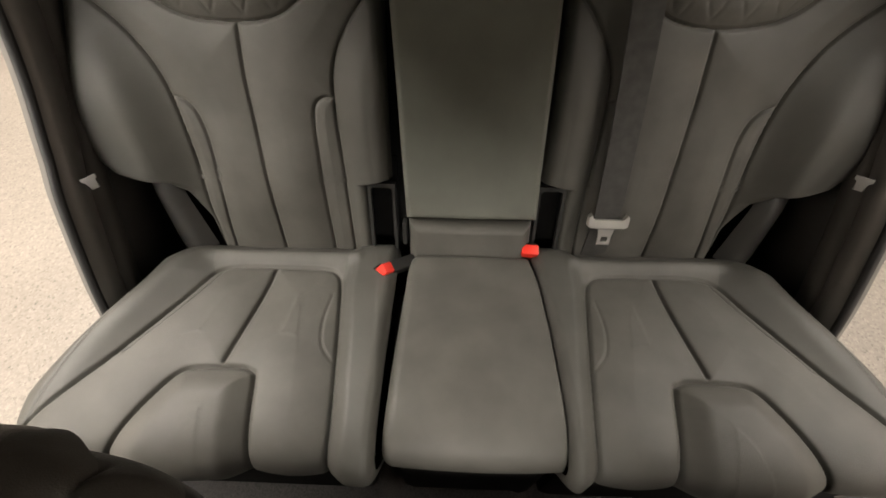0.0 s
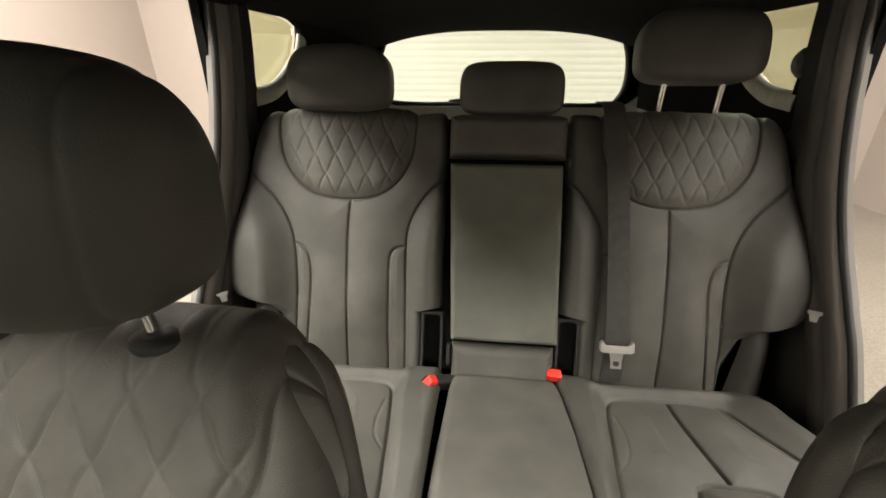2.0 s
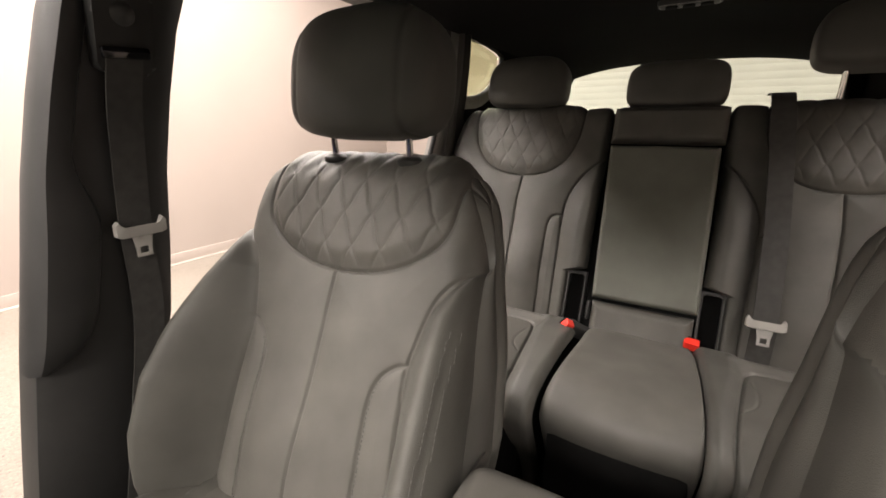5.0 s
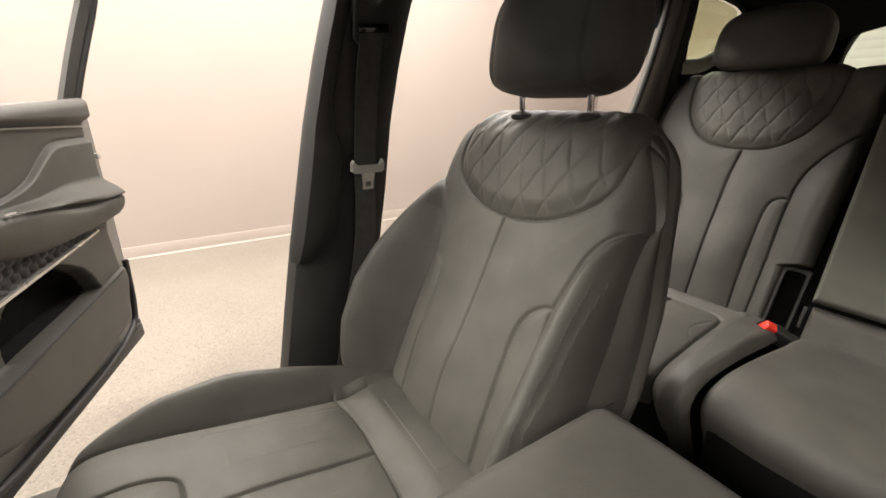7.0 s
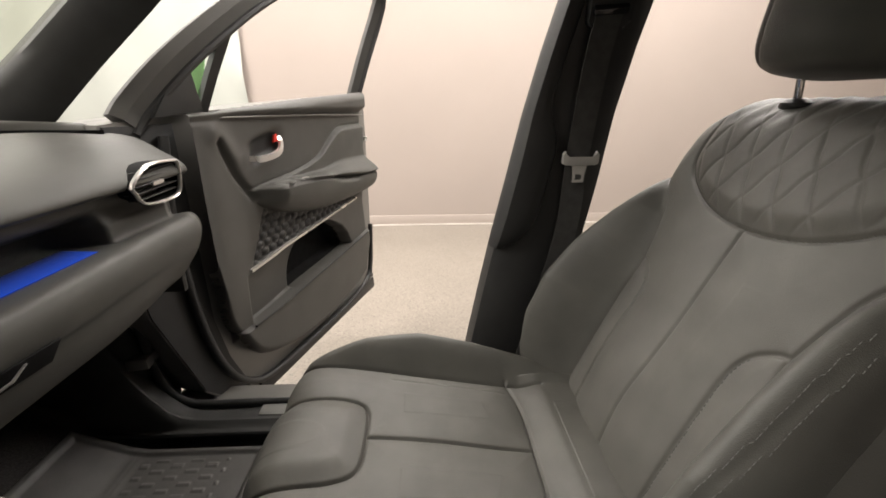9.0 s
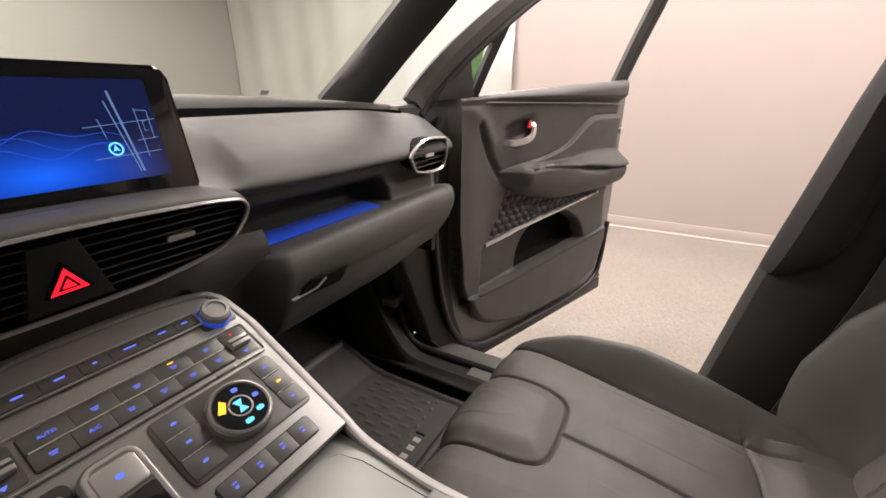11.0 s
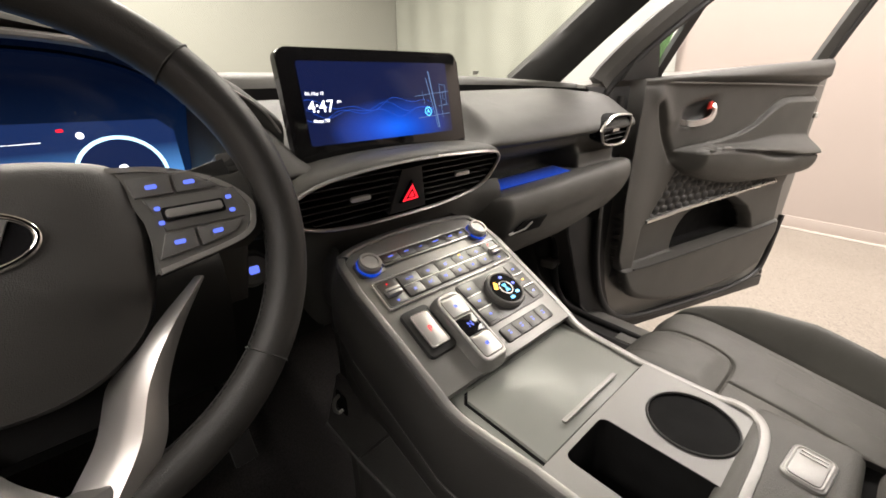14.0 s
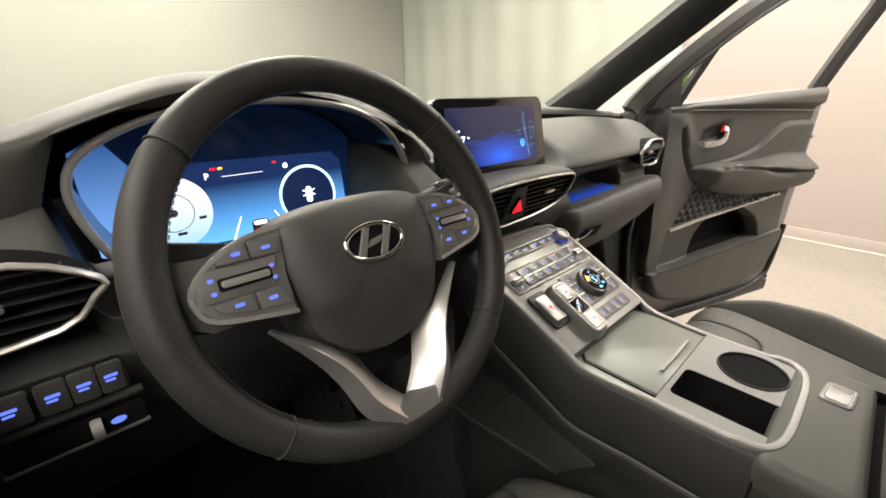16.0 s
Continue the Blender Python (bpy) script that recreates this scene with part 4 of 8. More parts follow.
def shell():
    # floor pan with a raised tunnel under the console, cut from one carpeted sheet
    xs, ys = np.linspace(-0.74, 0.74, 120), np.linspace(-1.62, 1.0, 90)
    X, Y = np.meshgrid(xs, ys)
    Z = 0.355 + 0.05 * ease(-Y, 0.80, 0.92) + 0.14 * (1 - ease(np.abs(X), 0.10, 0.17)) + 0.42 * np.maximum(0, -1.285 - Y) + 0.05 * ease(np.abs(X), 0.70, 0.74)
    structure(sheet("car_floor", np.stack([X, Y, Z], -1), CARPET), "black carpeted car floor with central tunnel", "carpet")
    part_under = part("floor_pan", box(bmesh.new(), (1.5, 2.7, 0.06), pose(0, -0.3, 0.30)), SEAL)
    structure(part_under, "dark car floor pan under the carpet", "floor pan")
    # roof lining, gently arched
    xs, ys = np.linspace(-0.60, 0.60, 60), np.linspace(-0.86, 1.84, 60)
    X, Y = np.meshgrid(xs, ys)
    Z = 1.615 - 0.075 * np.abs(X / 0.6) ** 3 - 0.05 * ease(Y, 1.2, 1.84) - 0.02 * ease(-Y, 0.4, 0.86)
    structure(sheet("roof_lining", np.stack([X, Y, Z], -1), LINER), "black cloth car roof lining", "roof lining")
    structure(sheet("roof_panel", np.stack([X * 1.12, Y, Z + 0.05], -1), PAINT), "grey painted car roof panel", "car roof")
    # the long rails over the door openings
    for s in (-1, 1):
        path = [(s * 0.60, -0.84, 1.580), (s * 0.635, -0.5, 1.575), (s * 0.645, 0.0, 1.575), (s * 0.645, 0.55, 1.570), (s * 0.640, 0.9, 1.585), (s * 0.62, 1.4, 1.58), (s * 0.585, 1.84, 1.555)]
        sec = [(-0.05, -0.018), (0.05, -0.012), (0.055, 0.03), (0.03, 0.06), (-0.05, 0.06)]
        structure(part("roof_rail", tube(curve(path, 8), [(-s * a, b) for a, b in sec]), PLASTIC), "black trim rail above the door openings", "trim")
    # windscreen pillars
    for s in (-1, 1):
        rings = []
        inner = [(s * 0.740, -1.500, 1.190), (s * 0.715, -1.325, 1.300), (s * 0.680, -1.165, 1.400), (s * 0.645, -1.010, 1.500), (s * 0.610, -0.86, 1.59)]
        outer = [(s * 0.770, -1.300, 1.150), (s * 0.742, -1.155, 1.270), (s * 0.712, -1.010, 1.375), (s * 0.678, -0.870, 1.480), (s * 0.648, -0.72, 1.57)]
        for a, b in zip(curve(inner, 5), curve(outer, 5)):
            a = Vector(a)
            b = a.lerp(Vector(b), 0.72)
            away = Vector((s * 0.030, -0.035, 0.012))
            rings.append([a, a.lerp(b, 0.3) + Vector((-s * 0.012, 0, 0)), a.lerp(b, 0.75) + Vector((-s * 0.010, 0, 0)), b, b + away, a + away])
        structure(part("windscreen_pillar", loft(rings), PLASTIC), "black cloth-covered windscreen pillar", "pillar")
    hdr = part("windscreen_header", box(bmesh.new(), (1.24, 0.10, 0.05), pose(0, -0.85, 1.60, 25), 0.015), LINER)
    structure(hdr, "black header trim above the windscreen", "trim")
    # windscreen
    rows = []
    for t in np.linspace(0, 1, 14):
        row = []
        for x in np.linspace(-1, 1, 24):
            bow = 1 - x * x
            row.append((x * (0.76 - 0.12 * t), -1.515 + 0.665 * t - 0.14 * bow * (1 - 0.4 * t), 1.190 + 0.425 * t + 0.012 * bow))
        rows.append(row)
    R = np.array(rows)
    bm = bmesh.new()
    for G in (R,):
        vs = [[bm.verts.new(p) for p in r] for r in G]
        for i in range(13):
            for j in range(23):
                bm.faces.new((vs[i][j], vs[i][j + 1], vs[i + 1][j + 1], vs[i + 1][j]))
    ws = part("window_windscreen", bm, WINDOW)
    ws.visible_shadow = False
    structure(ws, "large faintly green windscreen glass", "window")
    # small sticker at the foot of the windscreen
    st = part("sticker", box(bmesh.new(), (0.022, 0.001, 0.010), pose(-0.52, -1.44, 1.212, -25)), CREAM)
    tagged(st, "small pale sticker on the windscreen glass", "sticker")
    # centre pillars with the fixed front belts
    for s in (-1, 1):
        zs = np.array([0.36, 0.50, 0.64, 0.80, 0.93, 1.06, 1.20, 1.32, 1.42, 1.52, 1.60])
        yf = np.array([-0.53, -0.515, -0.494, -0.465, -0.440, -0.412, -0.384, -0.356, -0.330, -0.300, -0.27])
        yb = np.array([-0.30, -0.32, -0.322, -0.285, -0.235, -0.215, -0.200, -0.180, -0.160, -0.130, -0.10])
        xi = np.array([0.735, 0.73, 0.725, 0.722, 0.720, 0.716, 0.708, 0.695, 0.680, 0.660, 0.635])
        rings = []
        zz = np.linspace(0.36, 1.60, 50)
        for z in zz:
            a, b, x = np.interp(z, zs, yf), np.interp(z, zs, yb), np.interp(z, zs, xi)
            rings.append([Vector((s * (x + 0.075), a + 0.004, z)), Vector((s * (x + 0.045), a + 0.002, z)), Vector((s * (x + 0.012), a + 0.006, z)), Vector((s * x, a + 0.025, z)), Vector((s * (x - 0.004), (a + b) / 2, z)), Vector((s * x, b - 0.03, z)), Vector((s * (x + 0.012), b - 0.006, z)), Vector((s * (x + 0.10), b, z))])
        structure(part("centre_pillar", loft(rings), PILLAR), "black plastic trim of the car's centre pillar", "pillar")
        # grip-like overlay on its forward edge, rounded at the foot
        rings = []
        for z in np.linspace(0.918, 1.56, 40):
            a, b, x = np.interp(z, zs, yf), np.interp(z, zs, yb), np.interp(z, zs, xi)
            k = math.sqrt(max(0.0, 1 - max(0.0, (1.00 - z) / 0.084) ** 2)) if z < 1.0 else 1.0
            wide = 0.012 + (0.070 if z < 1.12 else 0.070 - 0.042 * ease(z, 1.12, 1.24)) * k
            p = 0.030 * k * (1 - 0.6 * ease(z, 1.08, 1.25)) + 0.003
            rings.append([Vector((s * (x + 0.03), a - 0.006, z)), Vector((s * (x + 0.004), a - 0.005, z)), Vector((s * (x - p * 0.8), a + 0.006, z)), Vector((s * (x - p), a + wide * 0.5, z)), Vector((s * (x - p * 0.6), a + wide * 0.85, z)), Vector((s * (x + 0.004), a + wide, z)), Vector((s * (x + 0.03), a + wide, z))])
        structure(part("pillar_trim", loft(rings), PILLAR), "charcoal grip moulding on the centre pillar", "trim")
    # sills with a bright scuff strip
    for s in (-1, 1):
        rings = []
        for y in np.linspace(-1.42, 0.22, 72):
            up = float(np.interp(-y, (1.13, 1.19, 1.225, 1.256, 1.286, 1.314, 1.339, 1.42), (0.0, 0.003, 0.014, 0.049, 0.089, 0.133, 0.192, 0.36))) + 0.10 * ease(y, 0.02, 0.22)
            prof = [(0.712, 0.34), (0.704, 0.430), (0.692, 0.444), (0.690, 0.449), (0.693, 0.453), (0.702, 0.455), (0.708, 0.457 + 0.45 * up), (0.714, 0.462 + 0.9 * up), (0.722, 0.467 + up), (0.731, 0.466 + up), (0.735, 0.462 + up), (0.755, 0.461 + up), (0.790, 0.454 + 0.9 * up), (0.82, 0.43), (0.83, 0.30)]
            rings.append([Vector((s * x, y, z)) for x, z in prof])
        structure(part("door_sill", loft(rings, caps=True), PLASTIC), "black plastic door sill trim", "sill")
        g = part("scuff_plate", box(bmesh.new(), (0.045, 0.62, 0.006), pose(s * 0.762, -0.72, 0.4615), 0.002), GUNMETAL)
        structure(g, "bright metal scuff strip on the sill", "trim")
        # kick panel and the foot of the windscreen pillar
        rings = []
        for t in np.linspace(0, 1, 12):
            z = 0.40 + 0.75 * t
            rings.append([Vector((s * (x + 0.014 * t), y - 0.04 * t, z)) for x, y in curve([(0.712, -1.60), (0.716, -1.48), (0.721, -1.40), (0.730, -1.340), (0.750, -1.302), (0.786, -1.292), (0.82, -1.31), (0.83, -1.40)], 3)])
        structure(part("kick_panel", loft(rings), PLASTIC), "black kick panel beside the footwell", "trim")
        path = [(s * 0.790, -0.78, 0.462), (s * 0.788, -1.05, 0.464), (s * 0.784, -1.16, 0.466), (s * 0.781, -1.225, 0.477), (s * 0.779, -1.266, 0.522), (s * 0.778, -1.286, 0.60), (s * 0.777, -1.293, 0.70), (s * 0.776, -1.296, 0.85), (s * 0.776, -1.296, 1.00), (s * 0.776, -1.300, 1.13)]
        structure(part("door_seal", tube(curve(path, 8), ellipse(0.012, 0.010, 10), up=(1, 0, 0.01)), SEAL), "black rubber door seal", "seal")
    # hinge pillars in front of the front doors
    for s in (-1, 1):
        rings = []
        for z in np.linspace(0.36, 1.16, 10):
            rings.append([Vector((s * x, y, z)) for x, y in curve([(0.79, -1.44), (0.792, -1.315), (0.806, -1.302), (0.84, -1.300), (0.878, -1.306), (0.90, -1.325), (0.905, -1.44)], 3)])
        structure(part("rocker", box(bmesh.new(), (0.088, 1.62, 0.11), pose(s * 0.868, -0.50, 0.375), 0.012), PAINT), "grey painted body sill", "sill")
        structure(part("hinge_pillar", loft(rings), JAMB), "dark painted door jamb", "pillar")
    # rear door openings: seal, painted flange, striker and inner trims
    for s in (-1, 1):
        edge = curve([(0.615, 1.56), (0.594, 1.43), (0.586, 1.35), (0.568, 1.21), (0.530, 1.09), (0.470, 0.985), (0.430, 0.925), (0.375, 0.82), (0.338, 0.74), (0.308, 0.65), (0.285, 0.55), (0.27, 0.45)], 8)
        xin = lambda z: 0.670 - 0.058 * ease(z, 1.0, 1.5)
        seal_path = [(s * (xin(z) + 0.006), y - 0.004, z) for y, z in edge]
        structure(part("door_seal", tube(seal_path, ellipse(0.007, 0.008, 10), up=(1, 0, 0.01)), SEAL), "black rubber rear door seal", "seal")
        P = []
        for y, z in edge:
            x = xin(z)
            P.append([(s * (x + 0.004), y + 0.004, z), (s * (x + 0.032), y + 0.004, z), (s * (x + 0.036), y + 0.012, z), (s * (x + 0.040), y + 0.055, z), (s * (x + 0.046), y + 0.062, z), (s * (x + 0.054 + 0.02 * math.exp(-((z - 0.9) / 0.25) ** 2)), y + 0.075, z), (s * (x + 0.064 + 0.02 * math.exp(-((z - 0.9) / 0.25) ** 2)), y + 0.14, z), (s * (x + 0.072), y + 0.6 - 0.42 * ease(z, 1.15, 1.30), z)])
        structure(sheet("rear_quarter_panel", np.array(P), PAINT, None, "", None, s < 0), "grey painted rear quarter panel edge", "body panel")
        k = int(np.argmin(np.abs(edge[:, 1] - 1.04)))
        yy, zz = edge[k]
        sk = thing("door_striker", "bright metal door striker on the painted jamb", "striker", (s * (xin(zz) + 0.040), yy + 0.055, zz), "door strikers")
        part("plate", box(bmesh.new(), (0.026, 0.004, 0.05), pose(s * (xin(zz) + 0.040), yy + 0.056, zz), 0.001), SILVER, sk)
        part("loop", tube(curve([(s * (xin(zz) + 0.040), yy + 0.055, zz + 0.018), (s * (xin(zz) + 0.040), yy + 0.03, zz + 0.016), (s * (xin(zz) + 0.040), yy + 0.03, zz - 0.016), (s * (xin(zz) + 0.040), yy + 0.055, zz - 0.018)], 5), ellipse(0.004, 0.004, 8), up=(1, 0, 0)), PALE, sk)
        # inner trim from the seal back to the seat, black
        Q = []
        for y, z in edge:
            x = xin(z)
            wide = np.interp(z, (0.45, 0.85, 0.95, 1.2, 1.3, 1.56), (0.10, 0.13, 0.14, 0.15, 0.10, 0.075))
            k = wide / 0.14
            Q.append([(s * x, y, z), (s * (x - 0.009), y + 0.010, z), (s * (x - 0.014), y + 0.046 * k, z), (s * (x - 0.008), y + 0.050 * k, z), (s * (x - 0.018), y + 0.056 * k, z), (s * (x - 0.023), y + 0.088 * k, z), (s * (x - 0.012), y + 0.094 * k, z), (s * (x - 0.03), y + wide, z), (s * (x - 0.02), y + wide + 0.12 * (1 - ease(z, 1.2, 1.32)), z)])
        Q = np.array(Q)
        structure(sheet("rear_door_flange", Q[:, :4], PAINT, None, "", None, s > 0), "grey painted flange of the rear door opening", "body panel")
        structure(sheet("rear_door_trim", Q[:, 3:7], TRIM_GREY, None, "", None, s > 0), "charcoal trim strip along the rear door opening", "trim")
        structure(sheet("rear_pillar_trim", Q[:, 6:], PLASTIC, None, "", None, s > 0), "black plastic trim of the rear door pillar", "pillar")
        # load-bay side panel with a quarter window
        m = basis((s * 0.660, 0, 0), (0, 1, 0), (0, 0, 1))
        win = [(0.775, 1.352), (0.86, 1.362), (0.93, 1.385), (1.00, 1.42), (1.06, 1.455), (1.09, 1.50), (1.095, 1.535), (1.05, 1.548), (0.86, 1.566), (0.79, 1.572), (0.772, 1.50)]
        bm = holed([(0.60, 1.24), (1.86, 1.24), (1.86, 1.62), (0.60, 1.62)], [win], 0.02 * s, m)
        structure(part("load_bay_side", bm, LINER, smooth=False), "black side lining around the quarter window", "trim")
        low = part("load_bay_lining", box(bmesh.new(), (0.02, 1.20, 0.62), pose(s * 0.655, 1.27, 1.03)), CREAM)
        structure(low, "light grey lining of the load bay side", "trim")
        sillp = [(s * 0.648, y, z) for y, z in curve([(0.76, 1.345), (0.86, 1.353), (0.94, 1.377), (1.01, 1.412), (1.075, 1.450), (1.11, 1.50)], 6)]
        structure(part("window_ledge", tube(sillp, ellipse(0.012, 0.026, 12)), CREAM), "light grey ledge under the quarter window", "trim")
        pane = prism(win, 0.004, basis((s * 0.672, 0, 0), (0, 1, 0), (0, 0, 1)))
        g = part("window_quarter", pane, QUARTER)
        g.visible_shadow = False
        structure(g, "green-tinted rear quarter window", "window")
    # tailgate with its window, lamp bar and wiper
    out = [(-0.66, 0.62), (0.66, 0.62), (0.66, 1.62), (-0.66, 1.62)]
    win = [(x, z) for x, z in curve([(-0.50, 1.250), (-0.2, 1.246), (0.2, 1.246), (0.50, 1.250), (0.565, 1.285), (0.585, 1.36), (0.575, 1.46), (0.535, 1.545), (0.47, 1.572), (0.2, 1.585), (-0.2, 1.585), (-0.47, 1.572), (-0.535, 1.545), (-0.575, 1.46), (-0.585, 1.36), (-0.565, 1.285)], 4, True)]
    m = Matrix(((1, 0, 0, 0), (0, 0, 1, 1.85), (0, 1, 0, 0), (0, 0, 0, 1)))
    structure(part("tailgate", holed(out, [win], -0.05, m), LINER, smooth=False), "black-trimmed tailgate around the rear window", "tailgate")
    structure(part("tailgate_rim", tube([(x, 1.848, z) for x, z in win], ellipse(0.010, 0.012, 10), closed=True, up=(0, 1, 0)), PLASTIC), "black rim around the rear window", "trim")
    lining = prism([(-0.655, 0.62), (0.655, 0.62), (0.655, 1.30), (0.60, 1.255), (0.50, 1.236), (-0.50, 1.236), (-0.60, 1.255), (-0.655, 1.30)], 0.02, m @ pose(0, 0, -0.03))
    structure(part("tailgate_lining", lining, CREAM), "light grey lining below the rear window", "trim")
    g = part("window_rear", prism(win, 0.004, m @ pose(0, 0, 0.03)), WINDOW)
    g.visible_shadow = False
    structure(g, "faintly green rear window glass", "window")
    bl = thing("brake_light", "slim high brake light above the rear window", "light", (0.0, 1.80, 1.59))
    part("housing", box(bmesh.new(), (0.19, 0.03, 0.022), pose(0.0, 1.80, 1.592), 0.006), PLASTIC, bl)
    part("lens", box(bmesh.new(), (0.15, 0.006, 0.008), pose(0.0, 1.783, 1.588), 0.002), PALE, bl)
    wp = thing("rear_wiper", "black rear window wiper at rest", "wiper", (-0.16, 1.92, 1.25))
    part("arm", tube([(-0.05, 1.90, 1.245), (-0.14, 1.905, 1.262), (-0.25, 1.905, 1.250)], ellipse(0.008, 0.012, 10)), PLASTIC, wp)
    part("pivot", lathe([(0, 0.02), (0.022, 0.018), (0.028, 0), (0, 0)], pose(-0.17, 1.90, 1.255, 90), 18), PLASTIC, wp)
    rl = thing("roof_lamp", "flat rear roof lamp with touch buttons", "light", (0.0, 0.89, 1.60))
    part("housing", prism(rounded(0.16, 0.062, 0.016, 4), 0.014, pose(0, 0.89, 1.612, 180), 0.004), PLASTIC, rl)
    part("outline", tube([(x, 0.89 + y, 1.5985) for x, y in rounded(0.148, 0.050, 0.012, 4)], ellipse(0.0010, 0.0010, 6), closed=True), PALE, rl, "thin pale outline")
    for x in (-0.044, 0.0, 0.044):
        part("button", prism(rounded(0.032, 0.026, 0.011, 4), 0.005, pose(x, 0.89, 1.598, 180), 0.002), VOID, rl)


def driver_door():
    # the driver's door stays shut: dark inner panel, open window above it
    ob = part("door_driver", prism([(-1.22, 0.42), (-0.42, 0.42), (-0.30, 0.9), (-0.26, 1.16), (-1.26, 1.12)], 0.06, Matrix(((0, 0, 1, 0.775), (1, 0, 0, 0), (0, 1, 0, 0), (0, 0, 0, 1))), 0.012), PLASTIC)
    structure(ob, "closed black-trimmed driver door", "car door")


driver_door()


def ribbon(path, width, thick=0.0014, across=(1, 0, 0)):
    bm = bmesh.new()
    P = [Vector(p) for p in path]
    rings = []
    a = Vector(across).normalized()
    for i, p in enumerate(P):
        t = (P[min(i + 1, len(P) - 1)] - P[max(i - 1, 0)]).normalized()
        s = (a - t * a.dot(t)).normalized()
        n = s.cross(t)
        rings.append([p + s * width / 2 + n * thick, p + s * width / 2 - n * thick, p - s * width / 2 - n * thick, p - s * width / 2 + n * thick])
    return loft(rings, bm=bm)


def tongue(root, m):
    """The pale slider bar and the steel tongue with its square hole. m: x across the belt, y up, z outwards."""
    bm = prism([(-0.037, -0.006), (-0.030, -0.010), (0.030, -0.010), (0.037, -0.006), (0.037, 0.012), (0.032, 0.018), (0.029, 0.012), (0.026, 0.005), (-0.026, 0.005), (-0.029, 0.012), (-0.032, 0.018), (-0.037, 0.012)], 0.011, m, 0.003)
    part("slider", bm, PALE, root, "pale grey plastic belt slider")
    hole = [(-0.006, -0.040), (0.006, -0.040), (0.006, -0.029), (-0.006, -0.029)]
    bm = holed([(-0.016, -0.008), (-0.012, -0.030), (-0.012, -0.046), (0.012, -0.046), (0.012, -0.030), (0.016, -0.008)], [hole], 0.003, m @ pose(0, 0, 0.006))
    part("tongue", bm, SILVER, root, "steel tongue with a square hole")


